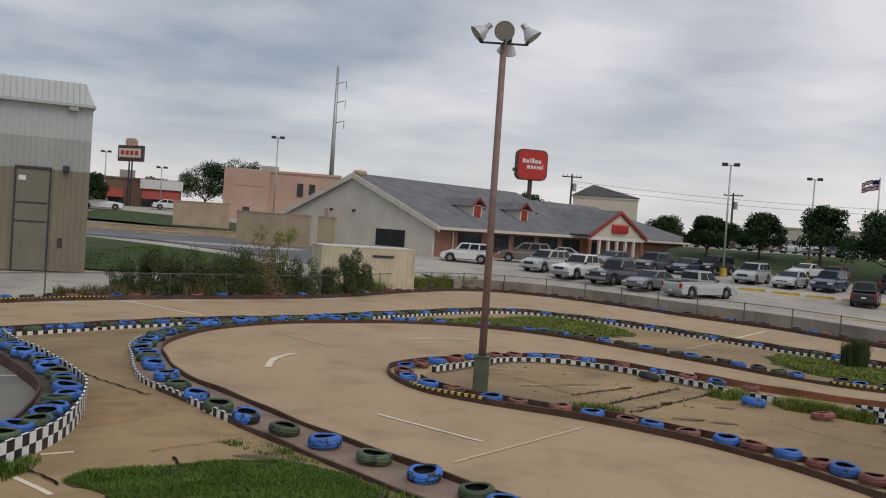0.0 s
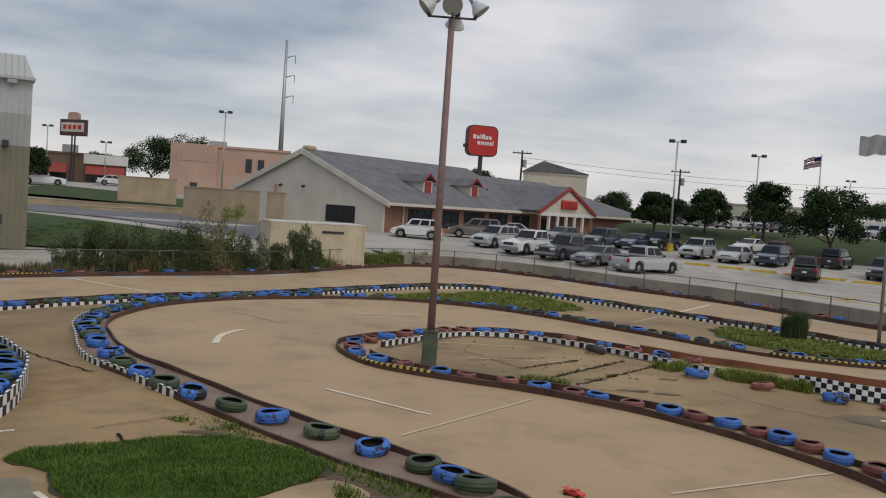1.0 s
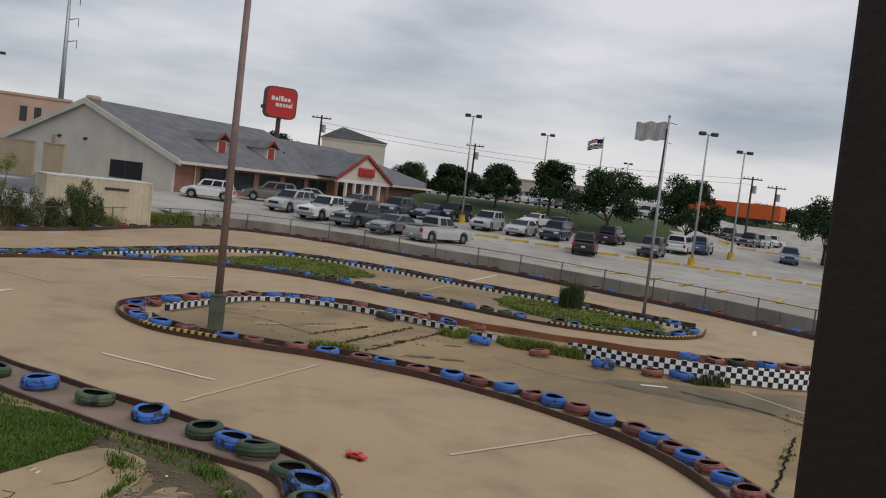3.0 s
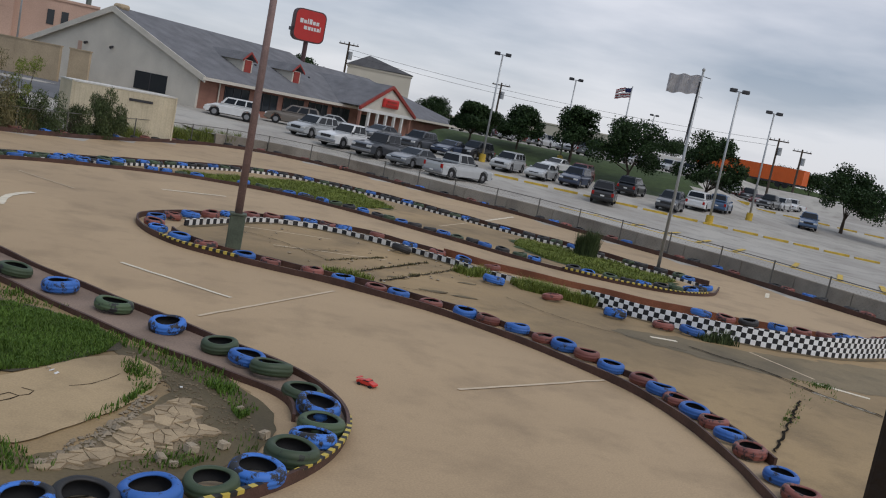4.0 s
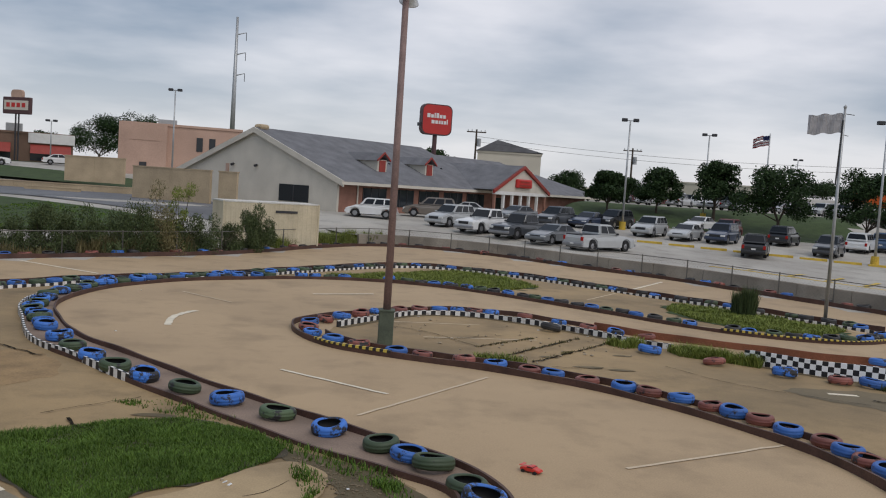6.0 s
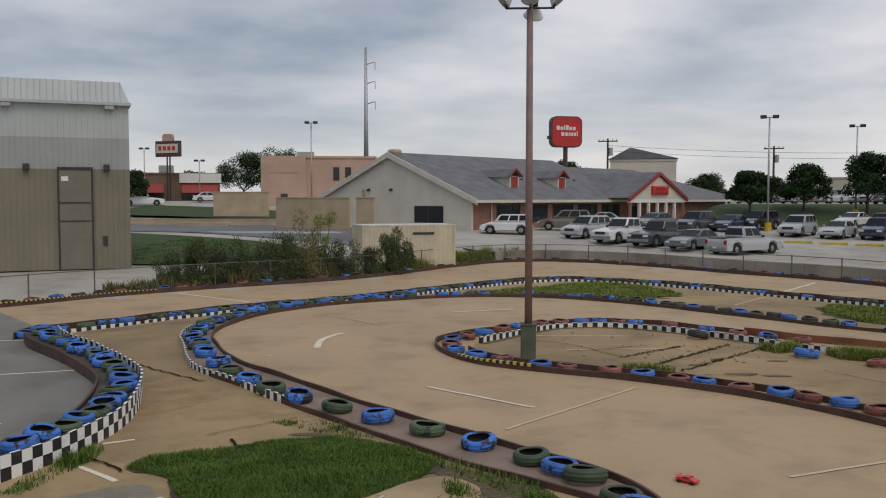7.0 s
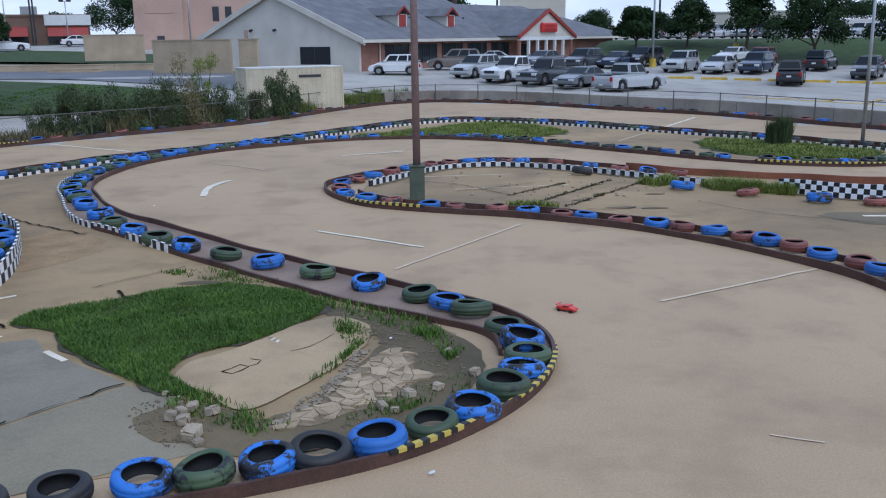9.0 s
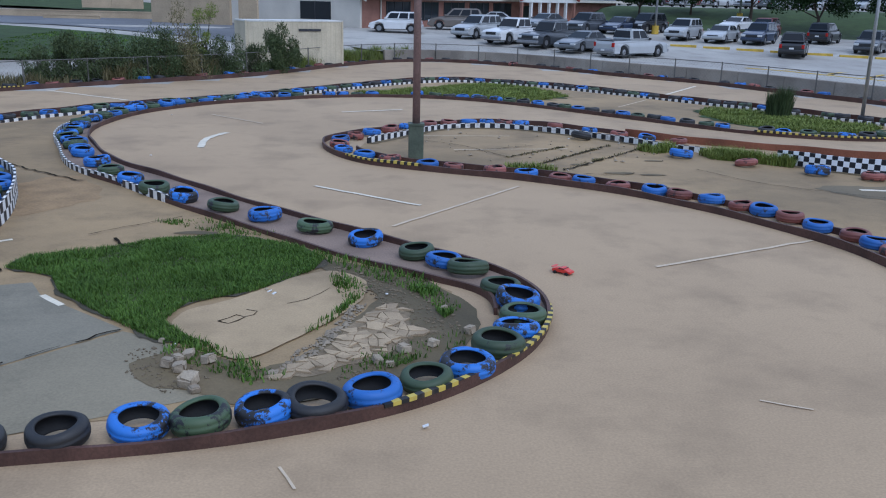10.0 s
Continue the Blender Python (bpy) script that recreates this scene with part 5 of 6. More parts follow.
def shrub(x, y, h, spread, seed, label, material, count, leaf=0.055, loose=1.0):
    rng = random.Random(seed)
    z = height(x, y)
    t = thing("shrub", pose(x, y, z), label, "shrub", "shrubs along the fence")
    bm = bmesh.new()
    lobes = []
    for k in range(26):
        a, f = rng.uniform(0, 6.28), 0.04 + 0.92 * rng.random() ** 1.35 if k > 8 else 0.06 + 0.04 * k
        r = spread / 2 * rng.uniform(0.15, 0.85) * (1.1 - 0.45 * f)
        lobes.append((r * math.cos(a), r * math.sin(a), h * f, spread * rng.uniform(0.10, 0.2) * loose))
        tube(bm, (rng.uniform(-.1, .1), rng.uniform(-.1, .1), -0.05), (r * math.cos(a), r * math.sin(a), h * f), 0.02, 0.008, 5)
    part("stem", bm, M_BARK, t)
    V, F = leaf_cloud(lobes, count * 4, leaf * 1.35, seed, 1.2, 0.22, 1.3)
    quads("leaves", V, F, material, t)


for x, y, h, sp, sd, lab, mm, n in (
        (-5.6, 51.9, 3.0, 2.6, 41, "dense upright green shrub beside the fence", M_SHRUB, 3200), (-9.7, 47.6, 3.9, 3.6, 42, "loose pale green shrub with thin stems", M_DRY, 1500),
        (-10.8, 46.9, 2.2, 3.0, 43, "dark green shrub beside the fence", M_SHRUB, 2400), (-12.6, 45.4, 2.0, 3.0, 44, "dark green shrub beside the fence", M_SHRUB, 2400),
        (-14.4, 43.9, 2.0, 2.6, 45, "dark green shrub beside the fence", M_SHRUB, 2200), (-8.2, 49.0, 1.8, 2.6, 46, "low dark shrub beside the fence", M_SHRUB, 1800),
        (-13.5, 44.8, 1.7, 2.6, 60, "dark green shrub beside the fence", M_SHRUB, 2000), (-11.7, 46.4, 1.9, 2.8, 61, "dark green shrub beside the fence", M_SHRUB, 2000),
        (-9.0, 48.4, 1.7, 2.4, 62, "dark green shrub beside the fence", M_SHRUB, 1800), (-10.2, 47.6, 1.6, 2.6, 63, "brownish shrub beside the fence", M_DRY, 1200),
        (-15.6, 43.0, 1.5, 2.0, 64, "low dark shrub beside the fence", M_SHRUB, 1400), (-7.0, 50.6, 1.5, 2.2, 47, "low dark shrub beside the fence", M_SHRUB, 1500), (-9.2, 48.6, 4.1, 2.0, 48, "loose pale green shrub with thin stems", M_WEED, 900)):
    shrub(x, y, h, sp, sd, lab, mm, n)
blades("weeds", [(-4.6, 54.6), (-2.6, 58.2), (-0.4, 61.8), (2.4, 63.6), (1.6, 65), (-2, 62.4), (-5.6, 56)], 12000, 0.7, M_WEED, "tall wild weeds along the fence", 0.016, 51, 0.9, 0.5)
blades("weeds", [(-17.2, 39.8), (-13.6, 43.2), (-14.4, 44.2), (-18, 40.8)], 1800, 0.5, M_DRY, "dry brown weeds along the fence", 0.025, 52, 0.6, 0.4)
blades("weeds", [(-12.8, 43.9), (-8.2, 48.4), (-8.8, 49), (-13.4, 44.6)], 2400, 0.8, M_DRY, "dry brown weeds under the shrubs", 0.025, 53, 0.6, 0.4)


# ---- buildings ----
def prism(pts, y0, y1):
    return extrude_xz(bmesh.new(), pts, y0, y1)


def ribbed(x0, x1, y0, y1, z0, z1, pitch, rib, depth):
    """A wall block whose front is one folded skin of ribs."""
    out, x = [(x0, y0)], x0 + pitch * 0.4
    while x + rib < x1:
        out += [(x, y0), (x + rib * 0.2, y0 - depth), (x + rib * 0.8, y0 - depth), (x + rib, y0)]
        x += pitch
    out += [(x1, y0), (x1, y1), (x0, y1)]
    bm = bmesh.new()
    a = [bm.verts.new((x, y, z0)) for x, y in out]
    b = [bm.verts.new((x, y, z1)) for x, y in out]
    n = len(out)
    for k in range(n):
        bm.faces.new((a[k], a[(k + 1) % n], b[(k + 1) % n], b[k]))
    bm.faces.new(a[::-1])
    bm.faces.new(b)
    bmesh.ops.recalc_face_normals(bm, faces=bm.faces[:])
    return bm


def shed():
    """The tall metal shed; local x runs along its front, y into it."""
    yaw = 25.7
    t = thing("metal_shed", pose(-20.0, 49.1, height(-20.0, 50) - 0.02, 0, 0, yaw), "tall ribbed metal shed, tan below and white above", "shed")
    H = 8.98
    rib = 0.3
    for name, z0, z1, mm in (("lower_wall", 0, 5.45, M_SHEDLOW), ("band", 5.45, 7.15, M_SHEDMID), ("upper_wall", 7.15, H, M_SHEDTOP)):
        bm = ribbed(-6.75, 0, 0, 9, z0, z1, 0.3, 0.08, 0.025)
        part(name, bm, mm, t)
    door = part("door", B(-3.62, -2.0, -0.07, 0.0, 0.02, 5.4), M_SHEDDOOR, t, "tall tan sheet-metal door")
    bm = bmesh.new()
    for x in (-3.7, -2.0):
        box(bm, x, x + 0.1, -0.1, 0.0, 0, 5.5)
    box(bm, -3.7, -1.9, -0.12, 0.0, 5.42, 5.56)
    part("frame", bm, M_DARKSTEEL, t)
    for z in (2.6, 3.6):
        part("rail", B(-3.6, -2.05, -0.1, -0.068, z, z + 0.07), M_DARKSTEEL, door)
    part("notice", B(-3.5, -3.15, -0.085, -0.068, 4.8, 5.05), M_WHITE, door)
    bm = prism([(-6.9, H - 0.05), (-6.9, H + 0.1), (0.12, H + 0.1), (0.12, H - 0.05)], -0.35, 9.1)
    part("gutter", bm, M_SHEDTOP, t)
    bm = bmesh.new()
    vs = [bm.verts.new(v) for v in ((-6.8, -0.15, H + 0.1), (0.05, -0.15, H + 0.1), (-0.4, 0.55, H + 1.3), (-6.6, 0.55, H + 1.3), (-6.8, 8.5, H + 0.1), (0.05, 8.5, H + 0.1), (-0.4, 8, H + 1.3), (-6.6, 8, H + 1.3))]
    for q in ((0, 1, 2, 3), (1, 5, 6, 2), (5, 4, 7, 6), (4, 0, 3, 7), (3, 2, 6, 7)):
        bm.faces.new([vs[i] for i in q])
    for k in range(21):
        x = -6.6 + k * 0.31
        box(bm, x, x + 0.04, -0.16, -0.1, H + 0.1, H + 0.2)
        a, b = Vector((x, -0.17, H + 0.1)), Vector((x, 0.53, H + 1.31))
        tube(bm, a, b, 0.025, 0.025, 5)
    bmesh.ops.recalc_face_normals(bm, faces=bm.faces[:])
    part("mansard_roof", bm, M_SHEDTOP, t, "white standing-seam mansard roof")
    for x in (-5.2, -1.2):
        part("wall_lamp", B(x - 0.16, x + 0.16, -0.35, 0, 5.35, 5.72, bevel=0.05), M_DARKSTEEL, t)
    for x in (-6.1, -1.0):
        part("soffit_lamp", B(x - 0.25, x + 0.25, -0.32, -0.02, H - 0.3, H - 0.06, bevel=0.04), M_GALV, t)
    part("vent", B(-1.45, -1.2, -0.06, 0, 1.3, 1.8), M_DARKSTEEL, t)
    w = thing("metal_shed_wing", pose(-20.0, 49.1, height(-20.0, 50) - 0.02, 0, 0, yaw), "set-back wing of the metal shed, tan below and white above", "shed")
    for name, z0, z1, mm in (("lower_wall", 0, 5.3, M_SHEDLOW), ("upper_wall", 5.3, 8.4, M_SHEDTOP)):
        bm = ribbed(-22, -6.76, 0.9, 9, z0, z1, 0.3, 0.08, 0.025)
        part(name, bm, mm, w)
    part("gutter", B(-22, -6.76, 0.6, 0.9, 8.3, 8.5), M_SHEDTOP, w)
    part("girt", B(-22, -6.76, 0.84, 0.88, 2.55, 2.65), M_DARKSTEEL, w)


shed()


def restaurant():
    """Local x runs along the long side, y from the long side back; the near gable stands at x = 0."""
    z0 = 1.62
    t = thing("restaurant", pose(-1.8, 78, z0, 0, 0, 50), "cream and brick restaurant with grey shingle roof and red gable sign", "restaurant")
    W, E, R, L = 20.4, 2.55, 6.85, 48.0
    # gable wall, cream
    part("gable_wall", extrude_yz([(0, -0.4), (0, E + 0.2), (W / 2, R - 0.02), (W, E + 0.2), (W, -0.4)], 0, 0.25), M_CREAM, t)
    part("side_wall", B(0.25, L, 0.0, 0.25, -1.5, E), M_BRICK, t, "red brick front wall")
    part("back_wall", B(0.25, L, W - 0.25, W, -1.5, E), M_CREAM, t)
    part("end_wall", B(L - 0.25, L, 0.25, W - 0.25, -1.5, E), M_BRICK, t)
    # roof in two lengths
    for x0, x1, r in ((-0.25, 25.5, R), (25.5, 43.0, R - 0.65)):
        bm = bmesh.new()
        for s0, s1 in (((-0.9, E - 0.12), (W / 2, r)), ((W + 0.9, E - 0.12), (W / 2, r))):
            a = [bm.verts.new((x, y, z + dz)) for x in (x0, x1) for (y, z) in (s0, s1) for dz in (0, 0.2)]
            for q in ((0, 2, 3, 1), (4, 5, 7, 6), (0, 1, 5, 4), (2, 6, 7, 3), (1, 3, 7, 5), (0, 4, 6, 2)):
                bm.faces.new([a[i] for i in q])
        bmesh.ops.recalc_face_normals(bm, faces=bm.faces[:])
        part("roof", bm, M_ROOF, t)
    bm = bmesh.new()
    vs = [bm.verts.new(v) for v in ((43, -0.9, E + 0.08), (43, W / 2, R - 0.5), (43, W + 0.9, E + 0.08), (51.5, -0.9, E + 0.08), (51.5, W + 0.9, E + 0.08))]
    for q in ((0, 3, 1), (3, 4, 1), (4, 2, 1), (0, 1, 2), (0, 2, 4, 3)):
        bm.faces.new([vs[i] for i in q])
    bmesh.ops.recalc_face_normals(bm, faces=bm.faces[:])
    part("hip_roof", bm, M_ROOF, t)
    bm = bmesh.new()
    for y0, y1 in ((-0.95, W / 2), (W + 0.95, W / 2)):
        a = [(y0, E - 0.4), (y1, R - 0.3), (y1, R + 0.2), (y0, E + 0.1)]
        v1 = [bm.verts.new((-0.36, y, z)) for y, z in a]
        v2 = [bm.verts.new((-0.25, y, z)) for y, z in a]
        bm.faces.new(v1), bm.faces.new(v2[::-1])
        for k in range(4):
            bm.faces.new((v1[k], v2[k], v2[(k + 1) % 4], v1[(k + 1) % 4]))
    bmesh.ops.recalc_face_normals(bm, faces=bm.faces[:])
    part("barge_board", bm, M_CREAM, t, "cream barge boards on the gable")
    part("fascia", B(-0.6, 51.5, -1.0, -0.9, E - 0.2, E + 0.06), M_CREAM, t)
    part("vent_cap", B(0.1, 1.2, W / 2 - 0.5, W / 2 + 0.5, R + 0.0, R + 0.5, bevel=0.2), M_TANBLOCK, t)
    win = part("gable_window", B(-0.05, 0.02, 3.3, 6.9, 0.55, 2.05), M_WINDOW, t)
    part("mullion", B(-0.08, -0.05, 5.05, 5.15, 0.55, 2.05), M_DARKSTEEL, win)
    for y in (9.9, 13.0):
        part("spotlight", tube(bmesh.new(), (-0.3, y, 3.5), (0, y, 3.6), 0.13, 0.1, 8), M_DARKSTEEL, t)
    part("gable_pipe", B(-0.08, 0.0, W - 6.8, W - 6.4, -0.4, 3.6), M_STUCCO, t)
    for k in range(5):
        x = 3.4 + k * 4.2
        win = part("window", B(x, x + 3.3, -0.04, 0.02, 0.55, 2.15), M_WINDOW, t)
        for q in (0, 1.1, 2.2, 3.24):
            part("mullion", B(x + q, x + q + 0.07, -0.08, -0.04, 0.5, 2.2), M_DARKSTEEL, win)
    part("downpipe", tube(bmesh.new(), (2.6, -0.1, -1), (2.6, -0.1, E - 0.2), 0.07), M_CREAM, t)
    # dormers
    for x in (7.6, 15.2):
        d = part("dormer", B(x, x + 1.35, 1.9, 7.0, 3.1, 4.85), M_CREAM, t, "small dormer with a red front")
        part("dormer_front", B(x + 0.22, x + 1.13, 1.84, 1.9, 3.3, 4.8), M_REDTRIM, d)
        bm = bmesh.new()
        vs = [bm.verts.new((x + q, y, z)) for y in (1.7, 6.6) for q, z in ((-0.3, 4.75), (0.68, 5.5), (1.65, 4.75), (0.68, 5.35))]
        for q in ((0, 1, 5, 4), (1, 2, 6, 5), (0, 4, 7, 3), (3, 7, 6, 2), (0, 3, 2, 1), (4, 5, 6, 7)):
            bm.faces.new([vs[i] for i in q])
        bmesh.ops.recalc_face_normals(bm, faces=bm.faces[:])
        part("dormer_roof", bm, M_ROOF, d)
        bm = bmesh.new()
        for sg in (-1, 1):
            a = [(x + 0.68 + sg * 1.0, 4.68), (x + 0.68, 5.42), (x + 0.68, 5.6), (x + 0.68 + sg * 1.0, 4.86)]
            v1 = [bm.verts.new((q, 1.62, z)) for q, z in a]
            v2 = [bm.verts.new((q, 1.72, z)) for q, z in a]
            bm.faces.new(v1), bm.faces.new(v2[::-1])
            for k in range(4):
                bm.faces.new((v1[k], v2[k], v2[(k + 1) % 4], v1[(k + 1) % 4]))
        bmesh.ops.recalc_face_normals(bm, faces=bm.faces[:])
        part("dormer_trim", bm, M_REDTRIM, d)
        part("dormer_sill", B(x + 0.1, x + 1.25, 1.8, 1.9, 3.12, 3.26), M_WHITE, d)
    for x in (12, 21):
        part("roof_vent", tube(bmesh.new(), (x, 4, 3.9), (x, 4, 4.7), 0.12), M_DARKSTEEL, t)
    # entrance gable
    g = 26.4
    part("entrance_gable", prism([(g - 5.6, E + 0.1), (g, E + 2.55), (g + 5.6, E + 0.1)], -3.0, 8.0), M_CREAM, t, "cream entrance gable")
    bm = bmesh.new()
    for s in (-1, 1):
        a = [(g + s * 6.0, E - 0.12), (g, E + 2.62), (g, E + 2.95), (g + s * 6.0, E + 0.22)]
        v1 = [bm.verts.new((x, -3.25, z)) for x, z in a]
        v2 = [bm.verts.new((x, -3.0, z)) for x, z in a]
        bm.faces.new(v1), bm.faces.new(v2[::-1])
        for k in range(4):
            bm.faces.new((v1[k], v2[k], v2[(k + 1) % 4], v1[(k + 1) % 4]))
    bmesh.ops.recalc_face_normals(bm, faces=bm.faces[:])
    part("gable_trim", bm, M_REDTRIM, t, "red painted gable trim")
    bm = bmesh.new()
    for s in (-1, 1):
        a = [bm.verts.new(v) for v in ((g, -3.2, E + 2.95), (g, 8, E + 2.95), (g + s * 6, 8, E + 0.22), (g + s * 6, -3.2, E + 0.22))]
        bm.faces.new(a if s > 0 else a[::-1])
    part("gable_roof", bm, M_ROOF, t)
    sign = part("sign_lozenge", B(g - 1.6, g + 1.6, -3.34, -3.0, E + 0.55, E + 1.5, bevel=0.14), M_SIGNRED, t, "red rounded sign")
    for z, a, b in ((1.12, -1.0, 0.9), (0.75, -1.2, 1.2)):
        part("sign_bar", B(g + a, g + b, -3.37, -3.33, E + z, E + z + 0.16), M_REDTRIM, sign)
    part("lintel", B(g - 5.6, g + 5.6, -3.02, -2.7, E - 0.25, E + 0.1), M_WHITE, t)
    for k in range(7):
        x = g - 5.4 + k * 1.8
        part("column", B(x - 0.13, x + 0.13, -2.98, -2.72, -1.5, E - 0.2), M_WHITE if k not in (0, 6) else M_BRICK, t)
    part("door", B(g - 1.2, g + 1.2, -0.06, 0.0, -1.0, 1.9), M_WINDOW, t)
    part("side_dormer", B(36.0, 37.6, 2.2, 5, 3.2, 5.2), M_REDTRIM, t)


def extrude_yz(pts, x0, x1):
    bm = bmesh.new()
    a = [bm.verts.new((x0, y, z)) for y, z in pts]
    b = [bm.verts.new((x1, y, z)) for y, z in pts]
    n = len(pts)
    for k in range(n):
        bm.faces.new((a[k], a[(k + 1) % n], b[(k + 1) % n], b[k]))
    bm.faces.new(a)
    bm.faces.new(b[::-1])
    bmesh.ops.recalc_face_normals(bm, faces=bm.faces[:])
    return bm


restaurant()


def container():
    x, y = polar(-5.6, 57)
    t = thing("storage_container", pose(x, y, height(x, y), 0, 0, 24), "tan painted steel storage container behind the fence", "container")
    bm = ribbed(-3.0, 3.0, -1.2, 1.2, -0.1, 2.5, 0.3, 0.14, 0.012)
    part("body", bm, M_CONT, t)
    part("roof", B(-3.03, 3.03, -1.23, 1.23, 2.5, 2.58), M_CONTTOP, t, "pale roof sheet")
    for q in (-3.04, 2.94):
        part("corner_post", B(q, q + 0.1, -1.25, -1.15, 0, 2.55), M_CONT, t)
    part("marking", B(0.2, 1.6, -1.245, -1.232, 1.95, 2.1), M_DARKSTEEL, t)


container()


def block_wall(b0, d0, b1, d1, z0, z1, label, name="block_wall", thick=0.25, material=None):
    p, q = np.array(polar(b0, d0)), np.array(polar(b1, d1))
    L = float(np.hypot(*(q - p)))
    yaw = math.degrees(math.atan2(q[1] - p[1], q[0] - p[0]))
    t = thing(name, pose(p[0], p[1], z0, 0, 0, yaw), label, "wall", "tan block walls")
    n = max(1, int(L / 3.2))
    for k in range(n):
        part("panel", B(k * L / n + 0.01, (k + 1) * L / n - 0.01, 0, thick, 0, z1 - z0), material or M_TANBLOCK, t)
    part("coping", B(-0.05, L + 0.05, -0.04, thick + 0.04, z1 - z0, z1 - z0 + 0.1), material or M_TANBLOCK, t)
    return t


block_wall(-13.6, 84, -9.1, 78, 1.6, 4.35, "tall tan block enclosure wall behind the restaurant")
gate = block_wall(-8.6, 78, -7.5, 77, 1.6, 4.35, "tan timber gate panel of the enclosure", "gate_panel")
block_wall(-17.4, 104, -14.1, 100, 2.4, 5.0, "tan block wall on the grass bank")
block_wall(-24.0, 100, -13.6, 92, 1.2, 2.2, "low tan retaining wall along the drive", "retaining_wall")
block_wall(-19.5, 92, -16.5, 90, 1.2, 1.9, "low tan retaining wall along the drive", "retaining_wall")


def flat_building(b0, b1, d, z0, z1, depth, wall, label, name, roof=M_ROOF):
    p, q = np.array(polar(b0, d)), np.array(polar(b1, d))
    L = float(np.hypot(*(q - p)))
    yaw = math.degrees(math.atan2(q[1] - p[1], q[0] - p[0]))
    t = thing(name, pose(p[0], p[1], z0, 0, 0, yaw), label, "building")
    h = z1 - z0
    part("wall", B(0, L, 0, depth, -1, h), wall, t)
    part("parapet", B(-0.15, L + 0.15, -0.15, depth + 0.15, h, h + 0.3), wall, t)
    return t, L, h


t, L, h = flat_building(-14.3, -7.4, 124, 3.6, 9.8, 16, M_STUCCO, "salmon stucco building with stepped parapet", "stucco_building")
part("tower", B(-0.4, 5.5, -1.2, 3, -1, h + 0.2), M_STUCCO, t)
part("recess", B(1.0, 4.6, -1.26, -1.2, h - 2.0, h - 0.9), M_STUCCO, t)
for x in (9.2, 10.8):
    part("window", B(x, x + 0.8, -1.28 if x < 5 else -0.08, -1.2 if x < 5 else 0, h - 3.0, h - 1.2), M_WINDOW, t)
part("roof_unit", B(4.2, 6.6, 3, 6, h + 0.3, h + 1.0), M_GALV, t)
part("door", B(2.2, 3.1, -1.27, -1.2, -1, 1.4), M_DARKSTEEL, t)

t, L, h = flat_building(-23.0, -17.0, 152, 3.6, 8.2, 14, M_DARKBRICK, "brown brick diner with red awnings", "diner")
for a, b in ((0.28, 0.45), (0.62, 0.98)):
    aw = extrude_yz([(0, h - 2.9), (0, h - 1.5), (-1.2, h - 2.9)], L * a, L * b)
    part("awning", aw, M_REDTRIM, t, "red awning")
    part("window", B(L * a, L * b, -0.05, 0, 0.6, h - 2.9), M_WINDOW, t)
part("fascia", B(L * 0.6, L + 0.2, -0.3, 0, h - 1.3, h + 0.2), M_WHITE, t)
part("roof_unit", B(L * 0.4, L * 0.55, 4, 8, h + 0.3, h + 1.6), M_GALV, t)

t, L, h = flat_building(7.3, 11.3, 150, 1.6, 10.4, 12, M_BEIGE, "tall beige box building behind the restaurant", "beige_building")
bm = extrude_xz(bmesh.new(), [(-0.3, h + 0.3), (3.2, h + 2.2), (L + 0.3, h + 0.4)], -0.3, 12.3)
part("roof", bm, M_ROOF, t)

t, L, h = flat_building(14.0, 15.6, 165, 2.0, 5.6, 8, M_BEIGE, "small pale building beyond the lot", "pale_building")
t, L, h = flat_building(18.2, 24.5, 190, 2.0, 8.2, 20, M_BEIGE, "long beige building beyond the far car park", "beige_building")
for k in range(6):
    part("window", B(1.5 + k * 3.2, 3.4 + k * 3.2, -0.06, 0, 1.0, 2.8), M_WINDOW, t)


# ---- signs and masts ----
def rounded_panel(w, h, d, r):
    pts = []
    for cx, cz, a0 in ((w / 2 - r, h / 2 - r, 0), (-w / 2 + r, h / 2 - r, 90), (-w / 2 + r, -h / 2 + r, 180), (w / 2 - r, -h / 2 + r, 270)):
        pts += [(cx + r * math.cos(radians(a0 + k * 18)), cz + r * math.sin(radians(a0 + k * 18))) for k in range(6)]
    return extrude_xz(bmesh.new(), pts, -d / 2, d / 2)


